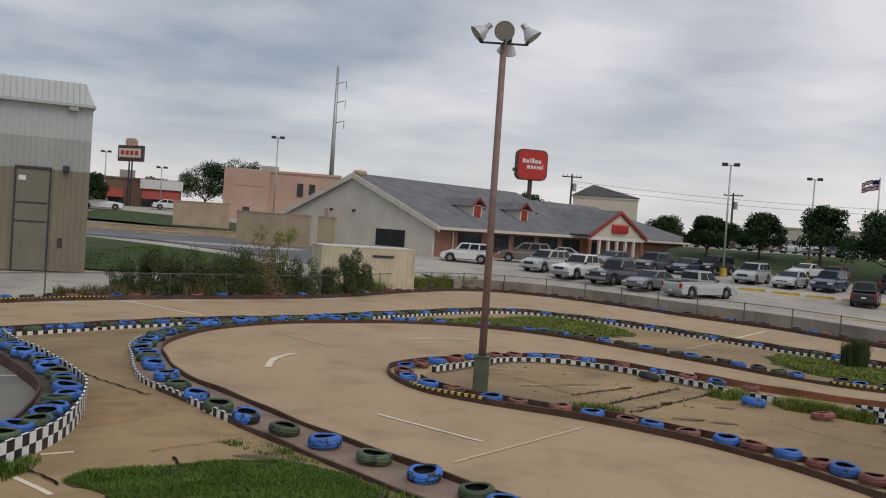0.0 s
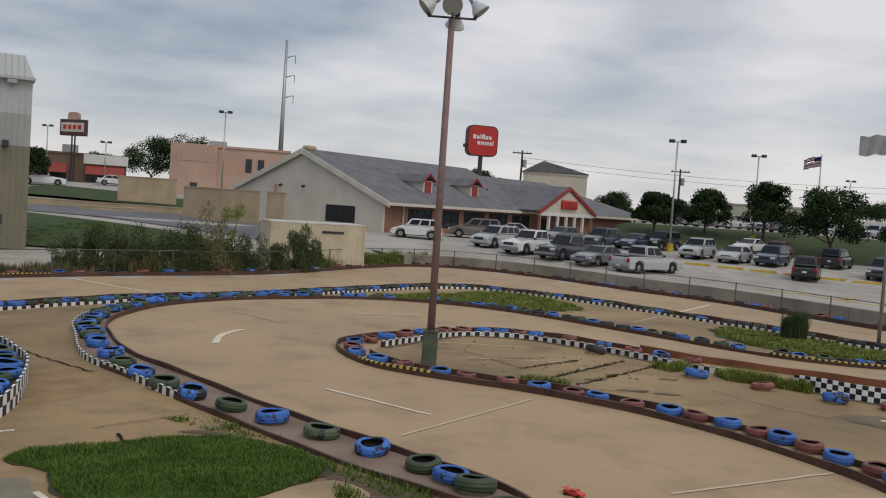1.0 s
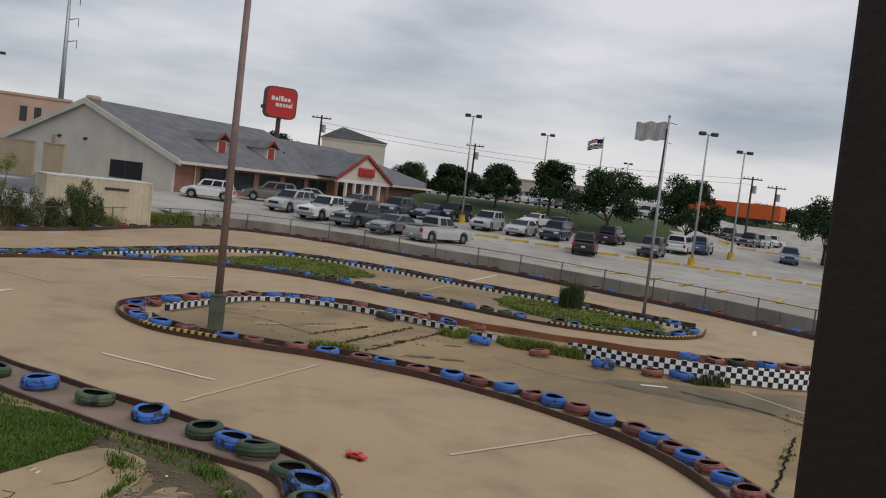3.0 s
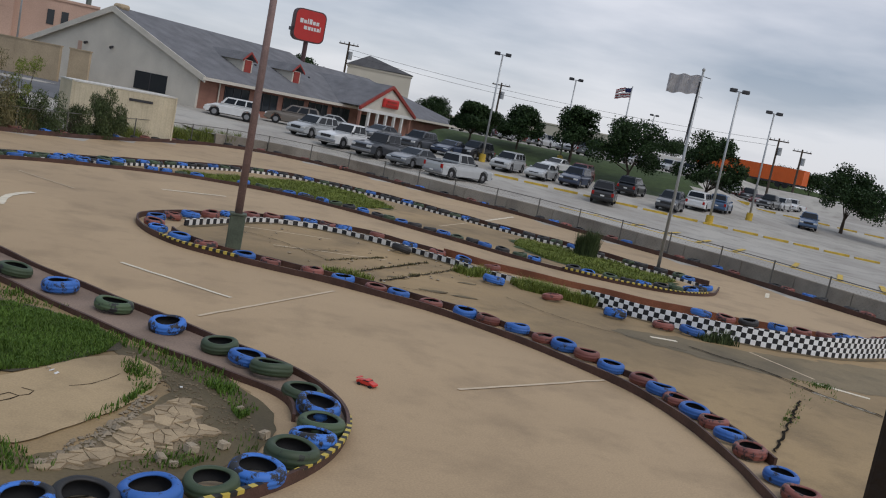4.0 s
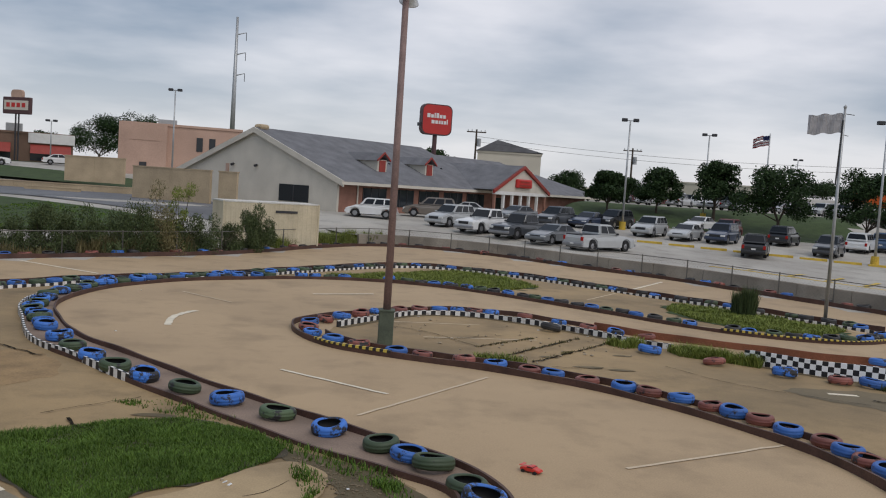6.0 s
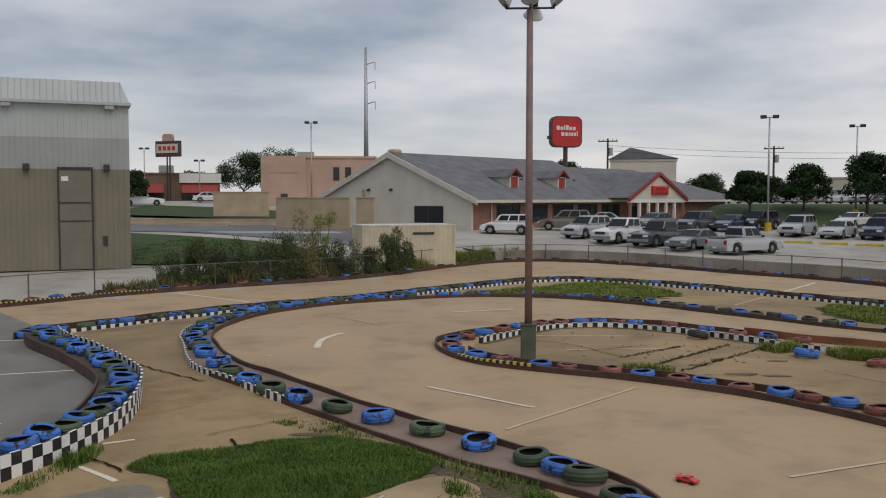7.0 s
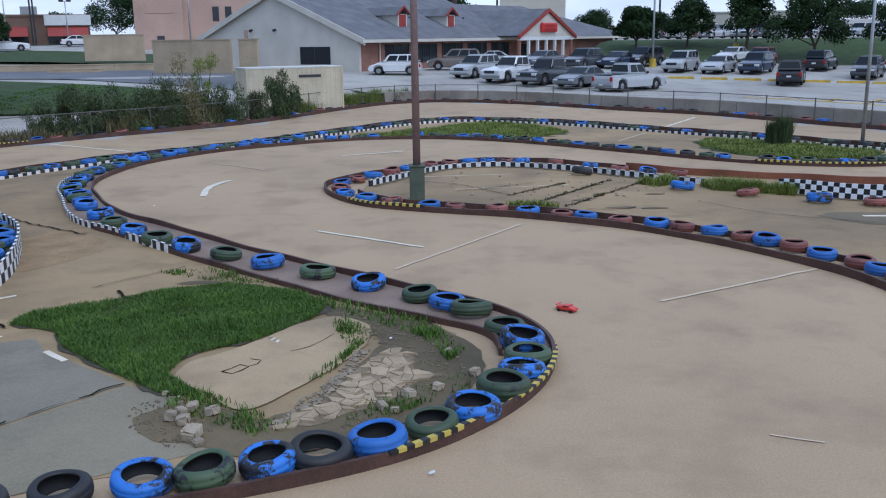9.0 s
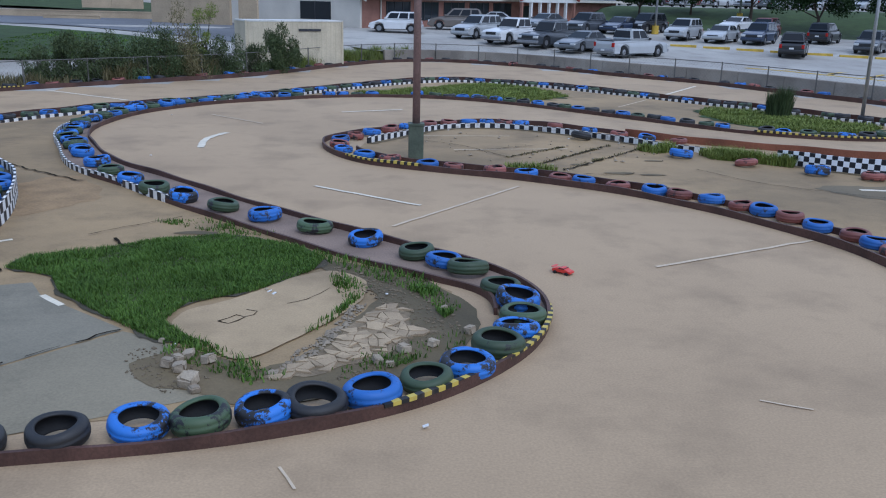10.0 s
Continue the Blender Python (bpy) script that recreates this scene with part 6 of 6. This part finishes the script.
def pole_sign():
    x, y = polar(4.55, 112)
    z = height(x, y)
    t = thing("pole_sign", pose(x, y, z, 0, 0, 18), "red rounded restaurant sign with white lettering on a tall post", "sign")
    zc = 4.4 + 112 * math.tan(radians(4.12)) - z
    part("post", tube(bmesh.new(), (0, 0, 0), (0, 0, zc - 1.7), 0.28, 0.28, 12), M_SIGNDARK, t)
    part("cabinet", rounded_panel(4.0, 3.75, 0.9, 0.75), M_SIGNDARK, t).location = (0, 0, zc)
    f = part("face", rounded_panel(3.75, 3.5, 0.96, 0.7), M_SIGNRED, t, "red sign face with white bars for lettering")
    f.location = (0, 0, zc)
    for a, b, z0, hh in ((-1.35, -0.95, 0.2, 0.5), (-0.85, -0.5, 0.2, 0.4), (-0.4, -0.25, 0.2, 0.6), (-0.15, 0.2, 0.2, 0.6), (0.3, 0.65, 0.2, 0.4), (0.75, 1.1, 0.2, 0.4),
                         (-0.75, -0.35, -0.5, 0.42), (-0.25, 0.1, -0.5, 0.4), (0.2, 0.45, -0.5, 0.4), (0.55, 0.8, -0.5, 0.4), (0.9, 1.2, -0.5, 0.4), (1.28, 1.4, -0.5, 0.6)):
        part("letter_bar", B(a, b, -0.5, -0.478, z0, z0 + hh), M_WHITE, f)
    part("service_box", B(-2.3, -2.0, -0.3, 0.3, zc - 0.9, zc - 0.5), M_DARKSTEEL, t)


pole_sign()


def far_sign():
    x, y = polar(-20.0, 150)
    z = height(x, y)
    t = thing("pole_sign", pose(x, y, z, 0, 0, -20), "distant brown and cream pole sign", "sign")
    zc = 4.4 + 150 * math.tan(radians(3.0)) - z
    for q in (-0.27, 0.27):
        part("post", tube(bmesh.new(), (q, 0, 0), (q, 0, zc - 1.3), 0.12), M_DARKSTEEL, t)
    part("cabinet", B(-2.4, 2.4, -0.3, 0.3, zc - 1.3, zc + 1.2, bevel=0.1), M_SIGNDARK, t)
    part("face", B(-2.1, 2.1, -0.34, 0.34, zc - 0.7, zc + 0.7), M_CREAM, t, "cream face with red bars")
    part("top_badge", rounded_panel(2.0, 1.4, 0.5, 0.5), M_STUCCO, t).location = (0, 0, zc + 1.6)
    for k in range(4):
        part("letter_bar", B(-1.7 + k * 0.9, -1.1 + k * 0.9, -0.37, -0.34, zc - 0.3, zc + 0.35), M_SIGNRED, t)


far_sign()


def steel_mast():
    x, y = polar(-8.0, 172)
    z = height(x, y)
    h = 4.4 + 172 * math.tan(radians(9.35)) - z
    t = thing("transmission_mast", pose(x, y, z, 0, 0, 0), "tall grey steel power mast with three side arms", "mast")
    part("mast", tube(bmesh.new(), (0, 0, 0), (0, 0, h), 0.55, 0.22, 12), M_GALV, t, smooth=True)
    for k in (3.2, 6.8, 10.6):
        a = part("arm", tube(bmesh.new(), (0, 0, h - k), (1.8, 0, h - k + 0.5), 0.13, 0.06, 8), M_GALV, t)
        part("insulator", tube(bmesh.new(), (1.75, 0, h - k + 0.4), (1.75, 0, h - k - 1.0), 0.06, 0.06, 6), M_DARKSTEEL, a)


steel_mast()


def lot_lamp(x, y, top, heads=2, yaw=0, foot=True, label="tall lot lamp with two box heads", colour=None):
    z = height(x, y)
    t = thing("street_lamp", pose(x, y, z, 0, 0, yaw), label, "street lamp", "lot lamps")
    h = top - z
    part("pole", tube(bmesh.new(), (0, 0, 0), (0, 0, h), 0.11, 0.07, 10), colour or M_GALV, t, smooth=True)
    if foot:
        part("footing", tube(bmesh.new(), (0, 0, 0), (0, 0, 0.75), 0.33, 0.3, 14), M_YELLOW, t, "yellow concrete footing")
    part("arm", tube(bmesh.new(), (-0.45, 0, h - 0.05), (0.45, 0, h - 0.05), 0.035), M_DARKSTEEL, t)
    for s in ((-1, 1) if heads == 2 else (1,)):
        part("lamp_head", B(s * 0.52 - 0.27, s * 0.52 + 0.27, -0.22, 0.22, h - 0.14, h + 0.16, bevel=0.05), M_DARKSTEEL, t)


for b, d, top, yaw in ((16.65, 86, 11.6, -15), (21.4, 104, 11.9, -15), (31.1, 77.6, 11.4, -10), (33.3, 92.8, 11.3, -10), (-11.4, 112, 13.6, 0), (-21.4, 150, 12.2, 0), (-18.2, 140, 10.0, 0), (26.5, 160, 12.5, 0)):
    x, y = polar(b, d)
    lot_lamp(x, y, top, yaw=yaw, foot=10 < b < 35)


def utility_pole(b, d, el, label="wooden utility pole with a cross-arm"):
    x, y = polar(b, d)
    z = height(x, y)
    h = 4.4 + d * math.tan(radians(el)) - z
    t = thing("utility_pole", pose(x, y, z, 0, 0, -b), label, "utility pole", "utility poles")
    part("pole", tube(bmesh.new(), (0, 0, 0), (0, 0, h), 0.2, 0.13, 8), M_BARK, t)
    part("cross_arm", B(-1.5, 1.5, -0.07, 0.07, h - 0.5, h - 0.32), M_BARK, t)
    for s in (-1.3, -0.7, 0.7, 1.3):
        part("insulator", tube(bmesh.new(), (s, 0, h - 0.32), (s, 0, h - 0.05), 0.06, 0.05, 6), M_GALV, t)
    part("transformer", tube(bmesh.new(), (0.45, -0.1, h - 2.6), (0.45, -0.1, h - 1.4), 0.32, 0.32, 10), M_GALV, t)


for b, d, el in ((7.15, 140, 3.7), (16.9, 150, 3.1), (33.9, 150, 2.9), (35.3, 160, 2.5), (38.0, 190, 2.0), (-1.0, 170, 2.35), (-9.3, 190, 2.6)):
    utility_pole(b, d, el)

# two overhead wires beyond the lot
for k, (za, zb) in enumerate(((12.4, 11.6), (11.6, 10.8))):
    x0, y0 = polar(7.15, 140)
    x1, y1 = polar(33.9, 150)
    bm = bmesh.new()
    pts = [Vector((x0 + (x1 - x0) * f, y0 + (y1 - y0) * f, za + (zb - za) * f - 4 * 1.2 * f * (1 - f))) for f in np.linspace(0, 1, 13)]
    for a, b in zip(pts, pts[1:]):
        tube(bm, a, b, 0.03, 0.03, 4)
    tagged(link("overhead_wire", bm, M_DARKSTEEL), "thin black overhead wire between utility poles", "wire", "overhead wires")


# ---- vehicles ----
CAR = {
    # length, width, height, wheel radius, wheel positions, hood z, side profile, cabin (base front, roof front, roof rear, base rear), belt z
    "suv": dict(L=4.8, W=1.86, H=1.78, r=0.37, wx=(1.45, -1.42), hood=1.08, belt=1.08, cab=(1.12, 0.3, -1.95, -2.3), nose=0.88),
    "sedan": dict(L=4.8, W=1.82, H=1.45, r=0.33, wx=(1.45, -1.4), hood=0.92, belt=0.94, cab=(1.1, 0.1, -1.0, -1.9), nose=0.72),
    "boxy": dict(L=4.15, W=1.8, H=1.62, r=0.34, wx=(1.28, -1.28), hood=1.02, belt=1.02, cab=(0.95, 0.5, -1.85, -2.02), nose=0.8),
    "pickup": dict(L=5.6, W=1.95, H=1.88, r=0.39, wx=(1.75, -1.75), hood=1.15, belt=1.15, cab=(0.95, 0.4, -0.95, -1.1), nose=0.95),
    "van": dict(L=5.0, W=1.95, H=1.78, r=0.35, wx=(1.5, -1.5), hood=1.05, belt=1.05, cab=(1.5, 0.7, -2.3, -2.45), nose=0.8),
}


def car(kind, colour, x, y, yaw, label, z=None, group="parked cars"):
    s = CAR[kind]
    Lh, Wh, r, wx = s["L"] / 2, s["W"] / 2, s["r"], s["wx"]
    z = height(x, y) if z is None else z
    t = thing("car" if kind != "pickup" else "pickup_truck", pose(x, y, z, 0, 0, yaw), label, "car" if kind != "pickup" else "pickup", group)
    P = PAINTS[colour]
    low = 0.3
    arch = lambda cx: [(cx + (r + 0.07) * math.cos(a), r + (r + 0.07) * math.sin(a)) for a in np.linspace(-0.15, math.pi + 0.15, 9)]
    bed = kind == "pickup"
    rear_z = s["belt"] - 0.02 if kind != "sedan" else 0.98
    top = [(Lh - 0.02, 0.45), (Lh, s["nose"] - 0.2), (Lh - 0.05, s["nose"] - 0.08), (Lh - 0.18, s["nose"]), (Lh - 0.45, s["nose"] + 0.06), (s["cab"][0] + 0.35, s["hood"] - 0.02), (s["cab"][0] + 0.1, s["hood"]), (s["cab"][0], s["belt"]), (s["cab"][3] if not bed else s["cab"][3], s["belt"]), (-Lh + 0.2, rear_z), (-Lh + 0.06, rear_z - 0.06), (-Lh, rear_z - 0.22), (-Lh + 0.02, 0.5), (-Lh + 0.1, low)]
    bottom = [(wx[1] - r - 0.09, low)] + [q for q in arch(wx[1])[::-1]][1:-1] + [(wx[1] + r + 0.09, low), (wx[0] - r - 0.09, low)] + arch(wx[0])[::-1][1:-1] + [(wx[0] + r + 0.09, low), (Lh - 0.08, low)]
    bm = extrude_xz(bmesh.new(), top + bottom, -Wh, Wh)
    for v in bm.verts:
        v.co.y *= 1 - 0.07 * max(0, (v.co.z - 0.75)) / 0.5 - 0.05 * max(0, abs(v.co.x) - Lh * 0.8) / (Lh * 0.2)
    es = [e for e in bm.edges if abs(e.verts[0].co.y - e.verts[1].co.y) < 0.2 and min(e.verts[0].co.z, e.verts[1].co.z) > 0.42 and abs(e.verts[0].co.y) > Wh * 0.6]
    bmesh.ops.bevel(bm, geom=es, offset=0.08, segments=3, affect="EDGES")
    body = part("body", bm, P, t)
    # cabin
    a0, a1, a2, a3 = s["cab"]
    wb, wt, zb, zt = Wh * 0.93, Wh * 0.76, s["belt"] - 0.03, s["H"]
    bm = bmesh.new()
    v = [bm.verts.new(c) for c in ((a0, -wb, zb), (a0, wb, zb), (a3, wb, zb), (a3, -wb, zb), (a1, -wt, zt), (a1, wt, zt), (a2, wt, zt), (a2, -wt, zt))]
    for q in ((0, 1, 2, 3), (4, 7, 6, 5), (0, 4, 5, 1), (2, 6, 7, 3), (0, 3, 7, 4), (1, 5, 6, 2)):
        bm.faces.new([v[i] for i in q])
    bmesh.ops.bevel(bm, geom=bm.edges[:], offset=0.1, segments=3, affect="EDGES")
    bmesh.ops.recalc_face_normals(bm, faces=bm.faces[:])
    part("cabin", bm, P, t)

    def pane(name, p, material=M_CARGLASS, off=0.012):
        bm2 = bmesh.new()
        q = [Vector(c) for c in p]
        n = (q[1] - q[0]).cross(q[3] - q[0]).normalized()
        if n.dot(sum(q, Vector()) / 4 - Vector((0, 0, 1))) < 0:
            n = -n
        lo = [bm2.verts.new(c - n * 0.01) for c in q]
        hi = [bm2.verts.new(c + n * off) for c in q]
        bm2.faces.new(lo[::-1]), bm2.faces.new(hi)
        for k in range(4):
            bm2.faces.new((lo[k], lo[(k + 1) % 4], hi[(k + 1) % 4], hi[k]))
        bmesh.ops.recalc_face_normals(bm2, faces=bm2.faces[:])
        return part(name, bm2, material, t)

    def mixp(u, f, sgn):
        """A place on the cabin's side: u along it, f up it."""
        xa, xb = a0 + (a1 - a0) * f, a3 + (a2 - a3) * f
        return (xa + (xb - xa) * u, sgn * (wb + (wt - wb) * f), zb + (zt - zb) * f)

    lo, hi = 0.14, 0.86
    pane("windscreen", [(a0 + (a1 - a0) * lo, -wb * 0.9, zb + (zt - zb) * lo), (a0 + (a1 - a0) * lo, wb * 0.9, zb + (zt - zb) * lo), (a0 + (a1 - a0) * hi, wt * 0.92, zb + (zt - zb) * hi), (a0 + (a1 - a0) * hi, -wt * 0.92, zb + (zt - zb) * hi)])
    pane("rear_window", [(a3 + (a2 - a3) * (lo + 0.12), -wb * 0.85, zb + (zt - zb) * (lo + 0.12)), (a3 + (a2 - a3) * (lo + 0.12), wb * 0.85, zb + (zt - zb) * (lo + 0.12)), (a3 + (a2 - a3) * hi, wt * 0.85, zb + (zt - zb) * hi), (a3 + (a2 - a3) * hi, -wt * 0.85, zb + (zt - zb) * hi)])
    for sgn in (-1, 1):
        cuts = ((0.08, 0.36), (0.40, 0.66), (0.70, 0.93)) if kind in ("suv", "van", "boxy") else ((0.10, 0.48), (0.52, 0.90))
        for u0, u1 in cuts:
            pane("side_window", [mixp(u0, lo + 0.06, sgn), mixp(u1, lo + 0.06, sgn), mixp(u1, hi, sgn), mixp(u0, hi, sgn)])
        part("mirror", B(a0 - 0.25, a0 - 0.1, sgn * (wb + 0.02) - 0.08, sgn * (wb + 0.02) + 0.1, s["belt"] + 0.02, s["belt"] + 0.16, bevel=0.02), P if kind != "pickup" else M_PLASTIC, t)
        part("headlight", B(Lh - 0.2, Lh + 0.012, sgn * Wh * 0.72 - 0.2, sgn * Wh * 0.72 + 0.18, s["nose"] - 0.25, s["nose"] - 0.08, bevel=0.03), M_HEAD, t)
        part("tail_light", B(-Lh - 0.012, -Lh + 0.1, sgn * Wh * 0.82 - 0.1, sgn * Wh * 0.82 + 0.1, rear_z - 0.4, rear_z - 0.12, bevel=0.02), M_TAIL, t)
        for cx in wx:
            bm = bmesh.new()
            lathe(bm, [(0.2, -0.1), (r - 0.03, -0.11), (r, -0.08), (r, 0.08), (r - 0.03, 0.11), (0.2, 0.1)], 20)
            bmesh.ops.recalc_face_normals(bm, faces=bm.faces[:])
            w = part("wheel", bm, M_RUBBER, t, smooth=False)
            w.matrix_local = pose(cx, sgn * (Wh - 0.12), r, 90, 0, 0)
            bm = bmesh.new()
            lathe(bm, [(0.0, -0.02), (0.06, 0.09), (0.21, 0.06), (0.23, 0.09), (0.21, -0.09), (0.05, -0.09), (0.0, -0.09)], 14, False)
            part("rim", bm, M_RIM, w)
    part("grille", B(Lh - 0.06, Lh + 0.014, -Wh * 0.48, Wh * 0.48, s["nose"] - 0.28, s["nose"] - 0.08), M_PLASTIC, t)
    part("front_bumper", B(Lh - 0.15, Lh + 0.08, -Wh * 0.95, Wh * 0.95, 0.36, 0.56, bevel=0.05), M_CHROME if bed else P, t)
    part("rear_bumper", B(-Lh - 0.08, -Lh + 0.12, -Wh * 0.95, Wh * 0.95, 0.38, 0.58, bevel=0.05), M_CHROME if bed else P, t)
    part("plate", B(-Lh - 0.095, -Lh - 0.078, -0.16, 0.16, 0.6 if not bed else 0.46, 0.72 if not bed else 0.56), M_WHITE, t)
    part("underbody", B(-Lh + 0.2, Lh - 0.2, -Wh * 0.8, Wh * 0.8, 0.24, 0.42), M_PLASTIC, t)
    if bed:
        part("bed_well", B(-Lh + 0.1, a3 - 0.1, -Wh * 0.78, Wh * 0.78, s["belt"] - 0.06, s["belt"] + 0.006), M_PLASTIC, t, "dark open load bed")
    return t


IN = -136
car("boxy", "white", 1.2, 75.0, 172, "small white boxy car parked before the brick restaurant")
car("suv", "taupe", 6.4, 79.6, 176, "taupe crossover parked before the restaurant")
car("sedan", "silver", 10.2, 86.4, 176, "silver saloon parked before the restaurant")
car("suv", "silver", 7.6, 72.6, IN + 4, "silver estate car parked nose to the low wall")
car("pickup", "white", 10.0, 69.4, IN, "white pickup parked nose to the low wall")
car("pickup", "charcoal", 12.4, 67.4, IN, "dark grey pickup parked nose to the low wall")
car("sedan", "grey", 14.4, 65.0, IN, "grey saloon parked nose to the low wall")
car("pickup", "silver", 17.2, 62.6, 34, "silver pickup backed towards the low wall")
car("suv", "charcoal", 18.0, 81.0, IN + 6, "dark grey four-by-four in the second row")
car("sedan", "navy", 21.3, 82.0, IN + 6, "dark blue saloon in the second row")
car("suv", "black", 24.2, 83.6, IN, "black four-by-four in the second row")
car("sedan", "grey", 15.0, 84.5, IN, "grey saloon near the restaurant entrance")
car("suv", "silver", 25.8, 77.8, IN + 8, "silver four-by-four in the middle row")
car("sedan", "silver", 28.6, 76.4, IN + 8, "silver saloon in the middle row")
car("suv", "navy", 31.8, 76.2, IN + 8, "dark blue four-by-four in the middle row")
car("suv", "black", 30.6, 66.8, 62, "small black crossover driving through the lot")
car("suv", "maroon", 34.8, 82.5, IN + 8, "dark maroon four-by-four in the middle row")
car("suv", "black", 38.8, 79.0, 50, "black four-by-four parked tail out")
car("suv", "charcoal", 39.0, 71.4, IN + 8, "dark grey four-by-four nosing out")
car("van", "white", 45.6, 78.0, 50, "white people carrier parked tail out")
car("suv", "blue", 49.4, 80.5, 50, "blue crossover parked tail out")
car("sedan", "white", 82.0, 116.0, 165, "white saloon on the road beyond the lot")
car("suv", "blue", 60.5, 81.5, IN + 10, "small blue crossover in the far bays")
car("pickup", "white", *polar(-21.5, 128), 20, "white pickup on the drive by the diner")
car("sedan", "white", *polar(-17.6, 134), 20, "white saloon by the diner")
car("sedan", "white", 34.5, 88.5, IN, "white saloon behind the middle row")
lot_rng = random.Random(9)
for k in range(34):
    b = 15.0 + k * 0.62
    d = 118 + 26 * lot_rng.random()
    car(lot_rng.choice(("sedan", "suv", "suv", "pickup")), lot_rng.choice(("white", "silver", "silver", "grey", "charcoal", "black", "maroon", "white")), *polar(b, d), lot_rng.choice((-130, 50, -140)),
        "distant parked car in the second car park", group="cars in the second car park")


def trailer():
    p, q = np.array(polar(29.4, 176)), np.array(polar(35.7, 168))
    L = float(np.hypot(*(q - p)))
    yaw = math.degrees(math.atan2(q[1] - p[1], q[0] - p[0]))
    z = height(*((p + q) / 2))
    t = thing("semi_trailer", pose(p[0], p[1], z, 0, 0, yaw), "long bright orange box trailer on the far road", "trailer")
    bm = B(0, L, 0, 2.6, 1.0, 3.6)
    for k in range(int(L / 0.6)):
        box(bm, k * 0.6, k * 0.6 + 0.08, -0.03, 0.002, 1.05, 3.55)
    part("box", bm, M_ORANGE, t)
    part("skirt", B(0.3, L - 0.3, 0.1, 2.5, 0.7, 1.0), M_DARKSTEEL, t)
    for x in (1.5, 2.8, L - 4.2, L - 2.9):
        w = part("wheel", tube(bmesh.new(), (x, 0.05, 0.5), (x, 0.4, 0.5), 0.5, 0.5, 18), M_RUBBER, t)
    part("landing_leg", B(L / 2, L / 2 + 0.2, 0.4, 0.6, 0, 0.9), M_DARKSTEEL, t)


trailer()


# ---- toy car on the track ----
def toy_car(x, y, yaw):
    t = thing("toy_car", pose(x, y, 0, 0, 0, yaw), "small red radio-controlled toy car on the track", "toy car")
    bm = extrude_xz(bmesh.new(), [(-0.25, 0.06), (-0.25, 0.15), (-0.1, 0.17), (-0.03, 0.22), (0.06, 0.22), (0.12, 0.16), (0.25, 0.12), (0.26, 0.06)], -0.12, 0.12)
    bmesh.ops.bevel(bm, geom=bm.edges[:], offset=0.012, segments=2, affect="EDGES")
    part("body", bm, M_RCRED, t)
    part("window", B(-0.06, 0.09, -0.124, 0.124, 0.175, 0.205), M_PLASTIC, t)
    part("wing", B(-0.27, -0.2, -0.13, 0.13, 0.2, 0.215), M_RCRED, t)
    for cx in (0.16, -0.16):
        for sy in (-0.12, 0.12):
            part("wheel", tube(bmesh.new(), (cx, sy - 0.03, 0.05), (cx, sy + 0.03, 0.05), 0.05, 0.05, 14), M_RUBBER, t)
    return t


toy_car(3.06, 13.75, -40).scale = (0.66, 0.62, 0.5)
